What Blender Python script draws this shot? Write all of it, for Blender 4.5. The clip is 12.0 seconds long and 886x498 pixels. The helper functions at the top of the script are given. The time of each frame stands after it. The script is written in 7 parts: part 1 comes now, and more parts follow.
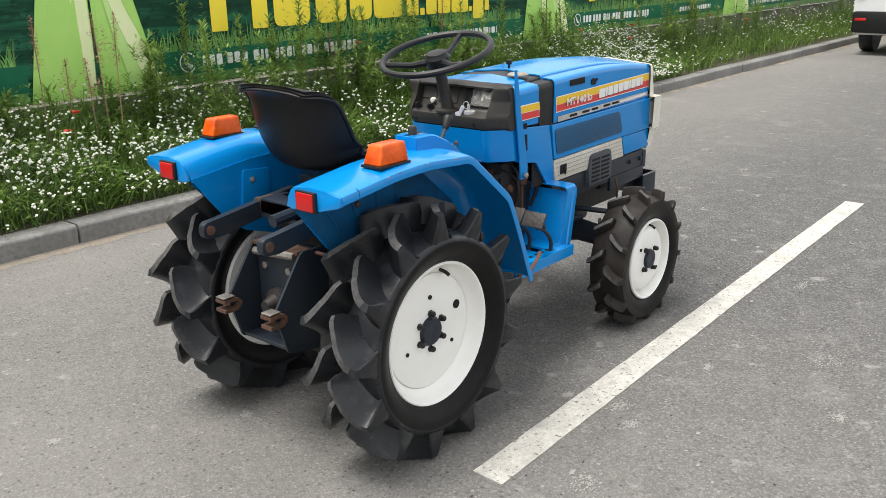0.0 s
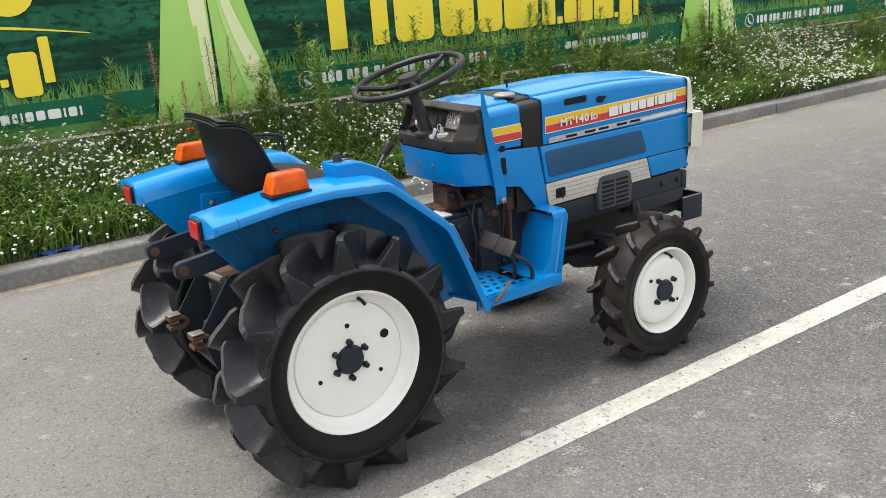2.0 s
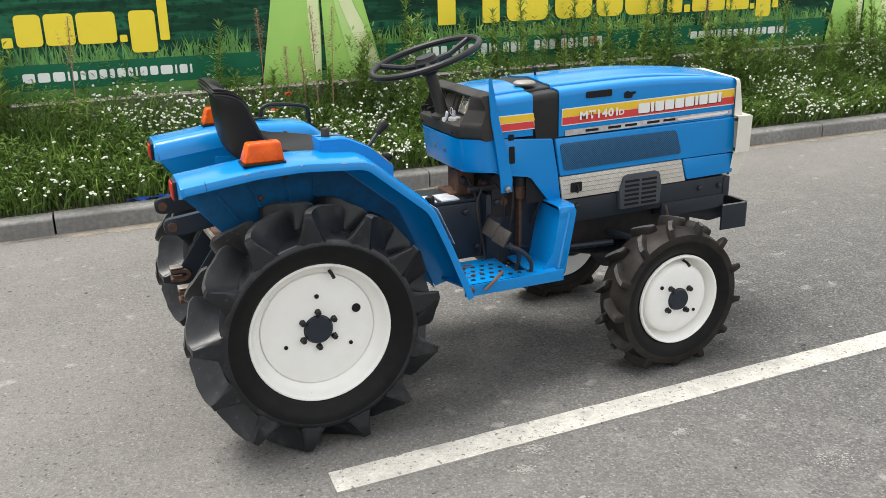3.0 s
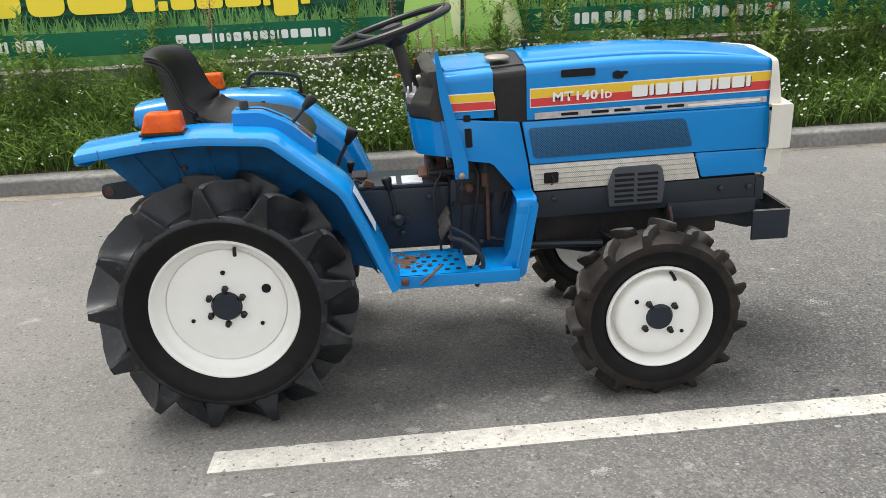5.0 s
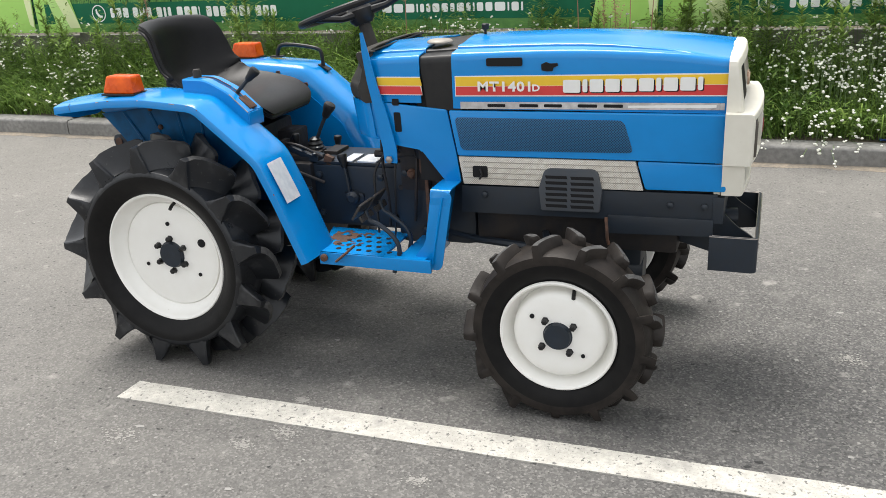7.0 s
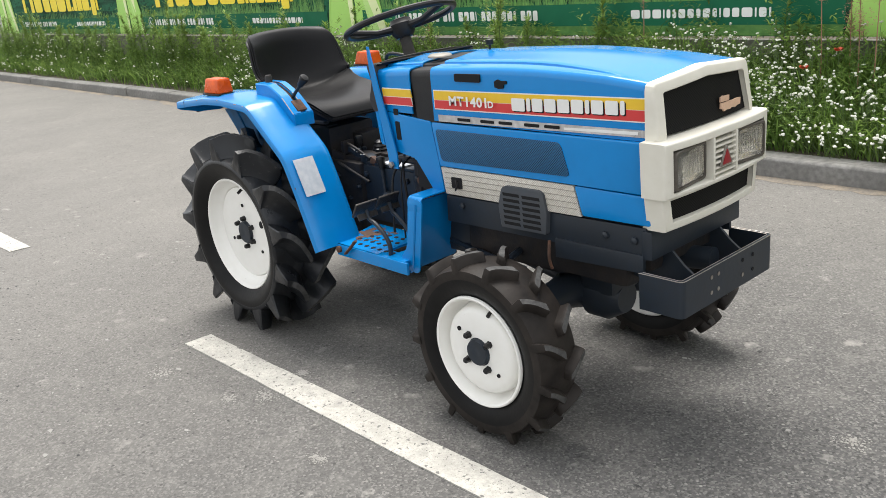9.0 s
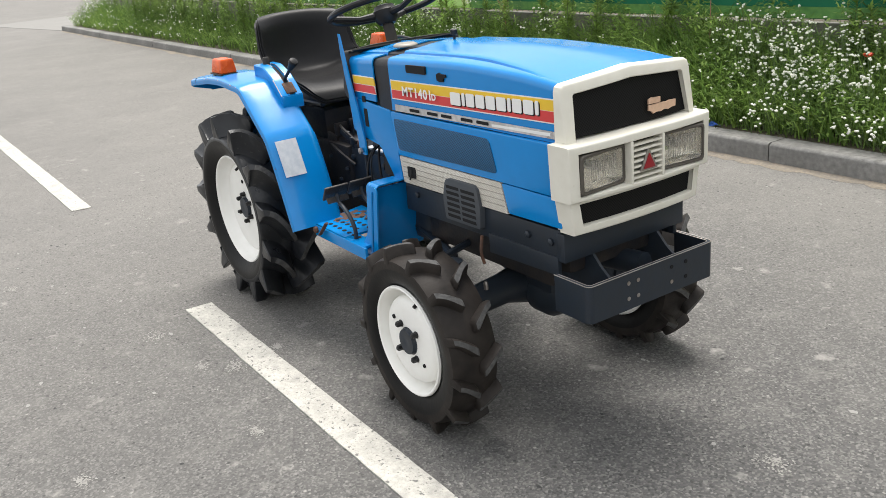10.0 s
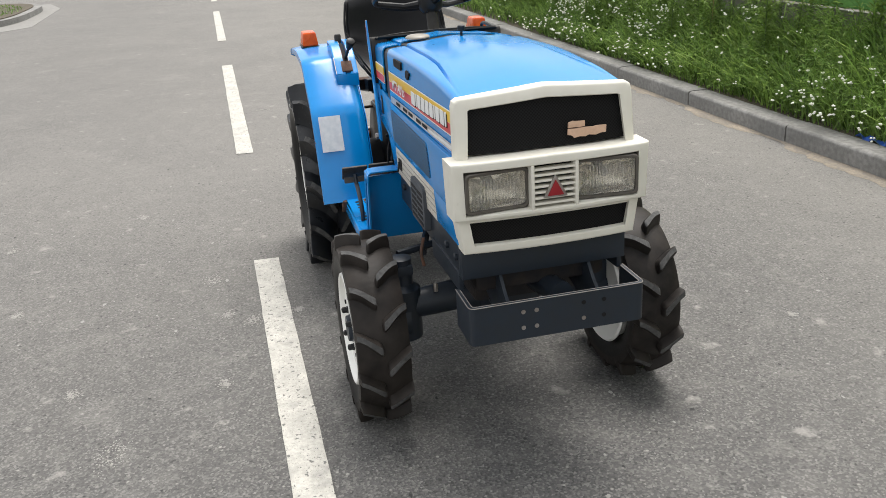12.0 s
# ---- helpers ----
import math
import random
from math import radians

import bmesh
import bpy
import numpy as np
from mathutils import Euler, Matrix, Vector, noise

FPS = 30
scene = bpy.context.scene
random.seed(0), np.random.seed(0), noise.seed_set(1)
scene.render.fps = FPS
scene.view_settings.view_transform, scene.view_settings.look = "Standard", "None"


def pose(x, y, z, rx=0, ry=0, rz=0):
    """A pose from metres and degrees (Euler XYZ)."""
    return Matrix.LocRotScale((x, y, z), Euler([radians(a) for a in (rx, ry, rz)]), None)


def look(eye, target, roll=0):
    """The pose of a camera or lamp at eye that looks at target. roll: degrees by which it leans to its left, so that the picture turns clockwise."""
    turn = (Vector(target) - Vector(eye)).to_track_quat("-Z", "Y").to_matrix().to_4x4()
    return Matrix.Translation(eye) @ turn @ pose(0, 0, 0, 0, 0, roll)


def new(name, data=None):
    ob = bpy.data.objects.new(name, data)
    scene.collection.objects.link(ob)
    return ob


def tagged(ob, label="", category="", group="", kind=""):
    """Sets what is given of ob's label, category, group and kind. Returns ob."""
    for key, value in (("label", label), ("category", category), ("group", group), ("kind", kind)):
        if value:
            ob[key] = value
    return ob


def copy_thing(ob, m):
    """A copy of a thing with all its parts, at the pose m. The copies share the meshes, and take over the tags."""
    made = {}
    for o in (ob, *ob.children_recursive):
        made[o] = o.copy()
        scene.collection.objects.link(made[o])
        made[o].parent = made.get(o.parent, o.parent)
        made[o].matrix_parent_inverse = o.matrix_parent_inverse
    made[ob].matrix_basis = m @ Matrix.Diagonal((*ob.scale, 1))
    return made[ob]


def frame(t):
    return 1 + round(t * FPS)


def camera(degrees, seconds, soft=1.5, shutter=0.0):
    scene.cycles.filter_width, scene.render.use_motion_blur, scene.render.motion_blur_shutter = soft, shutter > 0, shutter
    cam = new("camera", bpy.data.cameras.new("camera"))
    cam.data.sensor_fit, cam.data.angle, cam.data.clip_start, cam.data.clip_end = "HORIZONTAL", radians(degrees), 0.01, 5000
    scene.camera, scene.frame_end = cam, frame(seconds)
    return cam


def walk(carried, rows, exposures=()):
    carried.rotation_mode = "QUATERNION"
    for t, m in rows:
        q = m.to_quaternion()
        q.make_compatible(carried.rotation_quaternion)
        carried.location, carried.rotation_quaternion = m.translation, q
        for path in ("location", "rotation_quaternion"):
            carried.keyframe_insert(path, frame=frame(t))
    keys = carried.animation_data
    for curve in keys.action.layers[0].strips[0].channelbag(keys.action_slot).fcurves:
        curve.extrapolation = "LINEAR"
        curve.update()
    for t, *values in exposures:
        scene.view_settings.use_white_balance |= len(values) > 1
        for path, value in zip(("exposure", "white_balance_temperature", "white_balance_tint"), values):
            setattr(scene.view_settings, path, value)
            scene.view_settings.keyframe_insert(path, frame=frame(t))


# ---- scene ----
cam = camera(53.9, 12.0, soft=0.8)
PATH = [
    (0, (-1.762, -1.921, 1.387), (-0.307, -0.699, 0.765), -0.9),
    (0.5, (-1.619, -2.119, 1.389), (-0.206, -0.846, 0.771), -2.4),
    (1, (-1.487, -2.288, 1.4), (-0.159, -0.923, 0.789), -5.0),
    (1.5, (-1.268, -2.364, 1.401), (-0.083, -0.867, 0.807), -5.4),
    (2, (-1.048, -2.47, 1.402), (0.018, -0.885, 0.81), -4.1),
    (2.5, (-0.803, -2.651, 1.409), (0.082, -0.958, 0.816), -2.4),
    (3, (-0.581, -2.737, 1.401), (0.159, -0.987, 0.775), -1.4),
    (3.2, (-0.469, -2.726, 1.396), (0.215, -0.963, 0.744), -1.5),
    (4.8, (0.37, -2.794, 1.372), (0.54, -0.914, 0.711), -2.3),
    (5, (0.488, -2.77, 1.37), (0.612, -0.894, 0.687), -2.6),
    (5.5, (0.804, -2.719, 1.36), (0.751, -0.848, 0.655), -3.8),
    (6, (1.174, -2.736, 1.347), (0.851, -0.888, 0.653), -3.3),
    (6.5, (1.49, -2.676, 1.335), (0.983, -0.871, 0.639), -2.6),
    (7, (1.779, -2.539, 1.336), (1.103, -0.794, 0.631), -3.1),
    (7.2, (1.913, -2.494, 1.321), (1.134, -0.788, 0.624), -3.7),
    (8.8, (2.759, -1.992, 1.343), (1.41, -0.679, 0.667), -5.7),
    (9, (2.877, -1.923, 1.304), (1.453, -0.675, 0.661), -5.5),
    (9.5, (3.112, -1.729, 1.347), (1.575, -0.635, 0.681), -5.5),
    (10, (3.223, -1.509, 1.328), (1.632, -0.51, 0.642), -5.5),
    (10.5, (3.314, -1.284, 1.359), (1.648, -0.431, 0.655), -6.1),
    (11, (3.465, -1.037, 1.364), (1.712, -0.363, 0.677), -5.2),
    (11.5, (3.585, -0.843, 1.367), (1.784, -0.329, 0.666), -4.9),
    (12, (3.566, -0.661, 1.359), (1.746, -0.25, 0.64), -3.6),
]
walk(cam, [(t, look(eye, target, roll)) for t, eye, target, roll in PATH],
     [(0, .38), (5, .40), (7, .42), (9.5, .42), (10.5, .36), (11.5, .28), (12, .24)])

# ---- world, sun ----
world = bpy.data.worlds.new("overcast_sky")
scene.world = world
world.use_nodes = True
wn = world.node_tree.nodes
sky = wn.new("ShaderNodeTexSky")
sky.sky_type, sky.sun_disc = "NISHITA", False
sky.sun_elevation, sky.sun_rotation = radians(69.7), radians(309)
sky.air_density, sky.dust_density, sky.ozone_density = 1.0, 4.0, 1.0
pale = wn.new("ShaderNodeMix")
pale.data_type = "RGBA"
pale.inputs[0].default_value = 0.72
pale.inputs[7].default_value = (9.6, 9.6, 9.5, 1)
world.node_tree.links.new(sky.outputs[0], pale.inputs[6])
wn["Background"].inputs[1].default_value = 0.122
world.node_tree.links.new(pale.outputs[2], wn["Background"].inputs[0])

sun_lamp = bpy.data.lights.new("sun", "SUN")
sun_lamp.energy, sun_lamp.angle, sun_lamp.color = 3.5, radians(32), (1.0, 0.965, 0.915)
new("sun", sun_lamp).matrix_world = look((-1.5, 1.2, 5.2), (0, 0, 0))

# ---- materials ----


def material(name, rgb, rough=0.5, metal=0.0, rgb2=None, fine=60.0, coarse=6.0, amount=0.25, bump=0.0, bump_scale=200.0,
             coat=0.0, spec=0.5, rough_var=0.08, jitter=0.0):
    """A surface with two scales of colour variation, uneven gloss and fine relief."""
    m = bpy.data.materials.new(name)
    m.use_nodes = True
    nt = m.node_tree
    nd, ln = nt.nodes, nt.links
    b = nd["Principled BSDF"]
    tc = nd.new("ShaderNodeTexCoord")
    rgb2 = rgb2 or tuple(c * 0.6 for c in rgb)
    n1, n2 = nd.new("ShaderNodeTexNoise"), nd.new("ShaderNodeTexNoise")
    n1.inputs["Scale"].default_value, n1.inputs["Detail"].default_value = coarse, 5
    n2.inputs["Scale"].default_value, n2.inputs["Detail"].default_value = fine, 3
    for n in (n1, n2):
        ln.new(tc.outputs["Object"], n.inputs["Vector"])
    add = nd.new("ShaderNodeMath")
    add.operation = "MULTIPLY"
    ln.new(n1.outputs["Fac"], add.inputs[0])
    ln.new(n2.outputs["Fac"], add.inputs[1])
    ramp = nd.new("ShaderNodeMapRange")
    ramp.inputs["From Min"].default_value, ramp.inputs["From Max"].default_value = 0.12, 0.42
    ramp.inputs["To Min"].default_value, ramp.inputs["To Max"].default_value = amount, 0.0
    ln.new(add.outputs[0], ramp.inputs["Value"])
    mix = nd.new("ShaderNodeMix")
    mix.data_type = "RGBA"
    mix.inputs[6].default_value, mix.inputs[7].default_value = (*rgb, 1), (*rgb2, 1)
    ln.new(ramp.outputs[0], mix.inputs[0])
    colour = mix.outputs[2]
    if jitter:
        geo = nd.new("ShaderNodeNewGeometry")
        hsv = nd.new("ShaderNodeHueSaturation")
        val = nd.new("ShaderNodeMapRange")
        val.inputs["To Min"].default_value, val.inputs["To Max"].default_value = 1 - jitter, 1 + jitter
        ln.new(geo.outputs["Random Per Island"], val.inputs["Value"])
        ln.new(val.outputs[0], hsv.inputs["Value"])
        ln.new(colour, hsv.inputs["Color"])
        colour = hsv.outputs[0]
    ln.new(colour, b.inputs["Base Color"])
    rr = nd.new("ShaderNodeMapRange")
    rr.inputs["To Min"].default_value, rr.inputs["To Max"].default_value = max(0.02, rough - rough_var), min(1, rough + rough_var)
    ln.new(n1.outputs["Fac"], rr.inputs["Value"])
    ln.new(rr.outputs[0], b.inputs["Roughness"])
    b.inputs["Metallic"].default_value = metal
    b.inputs["Coat Weight"].default_value = coat
    b.inputs["Coat Roughness"].default_value = 0.12
    b.inputs["Specular IOR Level"].default_value = spec
    if bump:
        n3 = nd.new("ShaderNodeTexNoise")
        n3.inputs["Scale"].default_value, n3.inputs["Detail"].default_value = bump_scale, 4
        ln.new(tc.outputs["Object"], n3.inputs["Vector"])
        bp = nd.new("ShaderNodeBump")
        bp.inputs["Strength"].default_value, bp.inputs["Distance"].default_value = bump, 0.004
        ln.new(n3.outputs["Fac"], bp.inputs["Height"])
        ln.new(bp.outputs[0], b.inputs["Normal"])
    return m


def thin_leaf(m, share):
    """Lets part of the light through, as leaves and petals do."""
    nd, ln = m.node_tree.nodes, m.node_tree.links
    b = nd["Principled BSDF"]
    tr, mx = nd.new("ShaderNodeBsdfTranslucent"), nd.new("ShaderNodeMixShader")
    ln.new(b.inputs["Base Color"].links[0].from_socket, tr.inputs["Color"])
    mx.inputs[0].default_value = share
    ln.new(b.outputs[0], mx.inputs[1])
    ln.new(tr.outputs[0], mx.inputs[2])
    ln.new(mx.outputs[0], nd["Material Output"].inputs["Surface"])
    return m


def asphalt_material():
    m = material("asphalt", (0.084, 0.0835, 0.0825), 0.92, fine=9, coarse=0.6, amount=0.35, rgb2=(0.068, 0.0675, 0.068), spec=0.22)
    nt = m.node_tree
    nd, ln = nt.nodes, nt.links
    b = nd["Principled BSDF"]
    tc = nd["Texture Coordinate"]
    old = b.inputs["Base Color"].links[0].from_socket

    def vor(scale):
        v = nd.new("ShaderNodeTexVoronoi")
        v.inputs["Scale"].default_value = scale
        ln.new(tc.outputs["Object"], v.inputs["Vector"])
        return v

    def spread(sock, a, z, lo, hi):
        r = nd.new("ShaderNodeMapRange")
        for key, val in (("From Min", a), ("From Max", z), ("To Min", lo), ("To Max", hi)):
            r.inputs[key].default_value = val
        ln.new(sock, r.inputs["Value"])
        return r.outputs[0]

    def blend(fac, a, rgb):
        x = nd.new("ShaderNodeMix")
        x.data_type = "RGBA"
        x.inputs[7].default_value = (*rgb, 1)
        ln.new(fac, x.inputs[0])
        ln.new(a, x.inputs[6])
        return x.outputs[2]

    def noise_tex(scale, detail=4):
        n = nd.new("ShaderNodeTexNoise")
        n.inputs["Scale"].default_value, n.inputs["Detail"].default_value = scale, detail
        ln.new(tc.outputs["Object"], n.inputs["Vector"])
        return n.outputs["Fac"]

    stones = vor(165)
    grey = nd.new("ShaderNodeSeparateColor")
    ln.new(stones.outputs["Color"], grey.inputs[0])
    c = blend(spread(grey.outputs[0], 0.62, 1.0, 0, 0.36), old, (0.34, 0.33, 0.315))
    c = blend(spread(grey.outputs[1], 0.58, 1.0, 0, 0.62), c, (0.032, 0.032, 0.034))
    c = blend(spread(noise_tex(2.1, 8), 0.61, 0.76, 0, 0.2), c, (0.36, 0.345, 0.32))
    c = blend(spread(noise_tex(9.0, 6), 0.645, 0.74, 0, 0.5), c, (0.4, 0.385, 0.36))
    c = blend(spread(noise_tex(33.0, 2), 0.76, 0.80, 0, 0.6), c, (0.42, 0.41, 0.39))
    c = blend(spread(noise_tex(0.25, 4), 0.45, 0.7, 0, 0.12), c, (0.24, 0.225, 0.2))
    chips = vor(58)
    tone = nd.new("ShaderNodeSeparateColor")
    ln.new(chips.outputs["Color"], tone.inputs[0])
    near = spread(chips.outputs["Distance"], 0.18, 0.34, 1, 0)
    for sock, lo, rgb in ((tone.outputs[0], 0.945, (0.33, 0.32, 0.30)), (tone.outputs[1], 0.86, (0.026, 0.026, 0.028))):
        both = nd.new("ShaderNodeMath")
        both.operation = "MULTIPLY"
        ln.new(near, both.inputs[0])
        ln.new(spread(sock, lo, lo + 0.03, 0, 0.7), both.inputs[1])
        c = blend(both.outputs[0], c, rgb)
    c = blend(spread(noise_tex(7.6, 6), 0.52, 0.7, 0, 0.26), c, (0.2, 0.194, 0.182))
    c = blend(spread(noise_tex(6.1, 7), 0.46, 0.32, 0, 0.26), c, (0.062, 0.061, 0.061))
    # paler towards -x and towards the kerb, weaker at low y, slightly uneven
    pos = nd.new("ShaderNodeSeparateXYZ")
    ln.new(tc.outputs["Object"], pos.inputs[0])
    paleness = nd.new("ShaderNodeMath")
    paleness.operation = "MAXIMUM"
    ln.new(spread(pos.outputs[0], 2.2, -1.6, 0, 0.5), paleness.inputs[0])
    ln.new(spread(pos.outputs[1], -0.1, 2.2, 0, 0.5), paleness.inputs[1])
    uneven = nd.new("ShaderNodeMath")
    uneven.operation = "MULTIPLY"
    ln.new(paleness.outputs[0], uneven.inputs[0])
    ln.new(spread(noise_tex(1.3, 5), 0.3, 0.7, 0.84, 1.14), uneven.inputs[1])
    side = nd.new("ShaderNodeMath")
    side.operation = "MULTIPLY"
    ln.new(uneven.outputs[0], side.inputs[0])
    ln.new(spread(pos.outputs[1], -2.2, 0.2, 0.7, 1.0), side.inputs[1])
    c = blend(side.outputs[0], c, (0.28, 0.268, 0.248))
    # dark pits where the binder has gone
    holes = vor(44)
    kind = nd.new("ShaderNodeSeparateColor")
    ln.new(holes.outputs["Color"], kind.inputs[0])
    pit = nd.new("ShaderNodeMath")
    pit.operation = "MULTIPLY"
    ln.new(spread(holes.outputs["Distance"], 0.14, 0.28, 1, 0), pit.inputs[0])
    ln.new(spread(kind.outputs[0], 0.72, 0.76, 0, 0.7), pit.inputs[1])
    c = blend(pit.outputs[0], c, (0.05, 0.049, 0.048))
    c = blend(spread(grey.outputs[2], 0.70, 1.0, 0, 0.25), c, (0.34, 0.33, 0.31))
    c = blend(spread(noise_tex(48.0, 3), 0.40, 0.26, 0, 0.6), c, (0.06, 0.059, 0.058))
    ln.new(c, b.inputs["Base Color"])
    bp = nd.new("ShaderNodeBump")
    bp.inputs["Strength"].default_value, bp.inputs["Distance"].default_value = 0.6, 0.003
    ln.new(stones.outputs["Distance"], bp.inputs["Height"])
    ln.new(bp.outputs[0], b.inputs["Normal"])
    return m


def pierced(m, u, v, pitch, rgb, size=0.34):
    """Rows of small punched holes, staggered, in the plane of two axes."""
    nd, ln = m.node_tree.nodes, m.node_tree.links
    b, tc = nd["Principled BSDF"], nd["Texture Coordinate"]
    pos, com = nd.new("ShaderNodeSeparateXYZ"), nd.new("ShaderNodeCombineXYZ")
    ln.new(tc.outputs["Object"], pos.inputs[0])
    for k, op in enumerate(("ADD", "SUBTRACT")):
        q = nd.new("ShaderNodeMath")
        q.operation = op
        ln.new(pos.outputs[u], q.inputs[0])
        ln.new(pos.outputs[v], q.inputs[1])
        ln.new(q.outputs[0], com.inputs[k])
    cell = nd.new("ShaderNodeTexVoronoi")
    cell.voronoi_dimensions = "2D"
    cell.inputs["Scale"].default_value, cell.inputs["Randomness"].default_value = 1 / pitch, 0
    ln.new(com.outputs[0], cell.inputs["Vector"])
    hole = nd.new("ShaderNodeMapRange")
    for key, val in (("From Min", size - 0.06), ("From Max", size + 0.06), ("To Min", 1.0), ("To Max", 0.0)):
        hole.inputs[key].default_value = val
    ln.new(cell.outputs["Distance"], hole.inputs["Value"])
    mix = nd.new("ShaderNodeMix")
    mix.data_type = "RGBA"
    mix.inputs[7].default_value = (*rgb, 1)
    ln.new(hole.outputs[0], mix.inputs[0])
    ln.new(b.inputs["Base Color"].links[0].from_socket, mix.inputs[6])
    ln.new(mix.outputs[2], b.inputs["Base Color"])
    return m


def pits(m, scale, lo, hi, rgb, share=1.0):
    """Small bare spots where the coat has worn through."""
    nd, ln = m.node_tree.nodes, m.node_tree.links
    b, tc = nd["Principled BSDF"], nd["Texture Coordinate"]
    n, r, mix = nd.new("ShaderNodeTexNoise"), nd.new("ShaderNodeMapRange"), nd.new("ShaderNodeMix")
    n.inputs["Scale"].default_value, n.inputs["Detail"].default_value = scale, 3
    r.inputs["From Min"].default_value, r.inputs["From Max"].default_value, r.inputs["To Max"].default_value = lo, hi, share
    mix.data_type = "RGBA"
    mix.inputs[7].default_value = (*rgb, 1)
    ln.new(tc.outputs["Object"], n.inputs["Vector"])
    ln.new(n.outputs["Fac"], r.inputs["Value"])
    ln.new(r.outputs[0], mix.inputs[0])
    ln.new(b.inputs["Base Color"].links[0].from_socket, mix.inputs[6])
    ln.new(mix.outputs[2], b.inputs["Base Color"])
    return m


def furrows(m, rgb):
    """Printed rows of a ploughed field: long dark streaks with speckle."""
    nd, ln = m.node_tree.nodes, m.node_tree.links
    b, tc = nd["Principled BSDF"], nd["Texture Coordinate"]
    old = b.inputs["Base Color"].links[0].from_socket
    for turn, sx, sz, lo, hi in ((14, 0.9, 13.0, 0.5, 0.6), (-17, 0.8, 9.0, 0.54, 0.66), (4, 14.0, 34.0, 0.53, 0.62)):
        mp, tx, mr, mix = nd.new("ShaderNodeMapping"), nd.new("ShaderNodeTexNoise"), nd.new("ShaderNodeMapRange"), nd.new("ShaderNodeMix")
        mp.inputs["Rotation"].default_value = (0, radians(turn), 0)
        mp.inputs["Scale"].default_value = (sx, 1, sz)
        tx.inputs["Scale"].default_value, tx.inputs["Detail"].default_value = 1.0, 5
        mr.inputs["From Min"].default_value, mr.inputs["From Max"].default_value, mr.inputs["To Max"].default_value = lo, hi, 0.75
        mix.data_type = "RGBA"
        mix.inputs[7].default_value = (*rgb, 1)
        ln.new(tc.outputs["Object"], mp.inputs["Vector"])
        ln.new(mp.outputs[0], tx.inputs["Vector"])
        ln.new(tx.outputs["Fac"], mr.inputs["Value"])
        ln.new(mr.outputs[0], mix.inputs[0])
        ln.new(old, mix.inputs[6])
        old = mix.outputs[2]
    ln.new(old, b.inputs["Base Color"])
    return m


M_ASPHALT = asphalt_material()
M_LINE = pits(pits(pits(material("road_paint", (0.55, 0.535, 0.485), 0.8, rgb2=(0.30, 0.29, 0.265), fine=90, coarse=9, amount=0.75, bump=0.4, bump_scale=170), 75, 0.62, 0.67, (0.10, 0.098, 0.095), .85), 210, 0.62, 0.67, (0.15, 0.145, 0.135), .75), 11, 0.56, 0.72, (0.27, 0.262, 0.245), .7)
M_KERB = material("kerb_concrete", (0.265, 0.26, 0.247), 0.9, rgb2=(0.1, 0.098, 0.092), fine=35, coarse=2.5, amount=0.75, bump=0.5, bump_scale=120)
M_SAND = material("gutter_sand", (0.30, 0.255, 0.195), 0.95, rgb2=(0.14, 0.13, 0.115), fine=60, coarse=7, amount=0.8, bump=0.6, bump_scale=150)
M_SOIL = material("soil", (0.09, 0.075, 0.05), 0.95, fine=40, coarse=5, amount=0.7, bump=0.8, bump_scale=60)
M_PLINTH = material("plinth_concrete", (0.21, 0.20, 0.178), 0.9, rgb2=(0.11, 0.104, 0.09), fine=25, coarse=3, amount=0.8, bump=0.4)
M_POST = material("green_post", (0.015, 0.06, 0.035), 0.4, fine=40, coarse=8)
M_GRASS = material("grass", (0.21, 0.33, 0.07), 0.5, rgb2=(0.06, 0.128, 0.028), fine=25, coarse=2.5, amount=0.9, jitter=0.45, spec=0.3)
M_WEED = material("weed_leaf", (0.33, 0.47, 0.11), 0.55, rgb2=(0.06, 0.13, 0.03), fine=30, coarse=4, amount=0.7, jitter=0.3, spec=0.3)
M_DOCK = material("dry_seed_head", (0.36, 0.2, 0.13), 0.8, fine=40, coarse=8, jitter=0.3)
M_STEM = material("stem", (0.1, 0.16, 0.05), 0.6, fine=40, coarse=8)
M_FLOWER = material("white_petal", (0.94, 0.94, 0.89), 0.7, rgb2=(0.84, 0.86, 0.76), fine=30, coarse=5, amount=0.5, jitter=0.12)
M_POPPY = material("poppy_petal", (0.6, 0.07, 0.03), 0.6, fine=40, coarse=9)
for leaf in (M_GRASS, M_WEED, M_FLOWER):
    thin_leaf(leaf, .4)
M_BLUEBAG = material("blue_sheet", (0.02, 0.09, 0.42), 0.4, fine=20, coarse=6, amount=0.4)

M_BLUE = material("tractor_blue", (0.001, 0.225, 0.60), 0.22, rgb2=(0.002, 0.18, 0.49), fine=30, coarse=3, amount=0.35, coat=0.16, bump=0.035, bump_scale=9, spec=0.42)
pits(pits(M_BLUE, 26, 0.76, 0.80, (0.05, 0.2, 0.36), .5), 120, 0.775, 0.80, (0.12, 0.09, 0.07), .8)
M_MESH = pierced(material("blue_mesh", (0.018, 0.15, 0.31), 0.5, rgb2=(0.012, 0.10, 0.21), fine=90, coarse=4, amount=0.6), 0, 2, 0.0075, (0.002, 0.022, 0.07), 0.4)
# darker tractor blue: grime plus the wheel arch's shade put into the colour
M_ARCH = material("shaded_grimy_blue", (0.003, 0.115, 0.29), 0.5, rgb2=(0.012, 0.04, 0.07), fine=25, coarse=5, amount=0.65, bump=0.15, bump_scale=60, spec=0.2)
M_NAVY = material("chassis_navy", (0.017, 0.025, 0.037), 0.4, rgb2=(0.021, 0.023, 0.025), fine=40, coarse=5, amount=0.5, bump=0.08, bump_scale=60, spec=0.35)
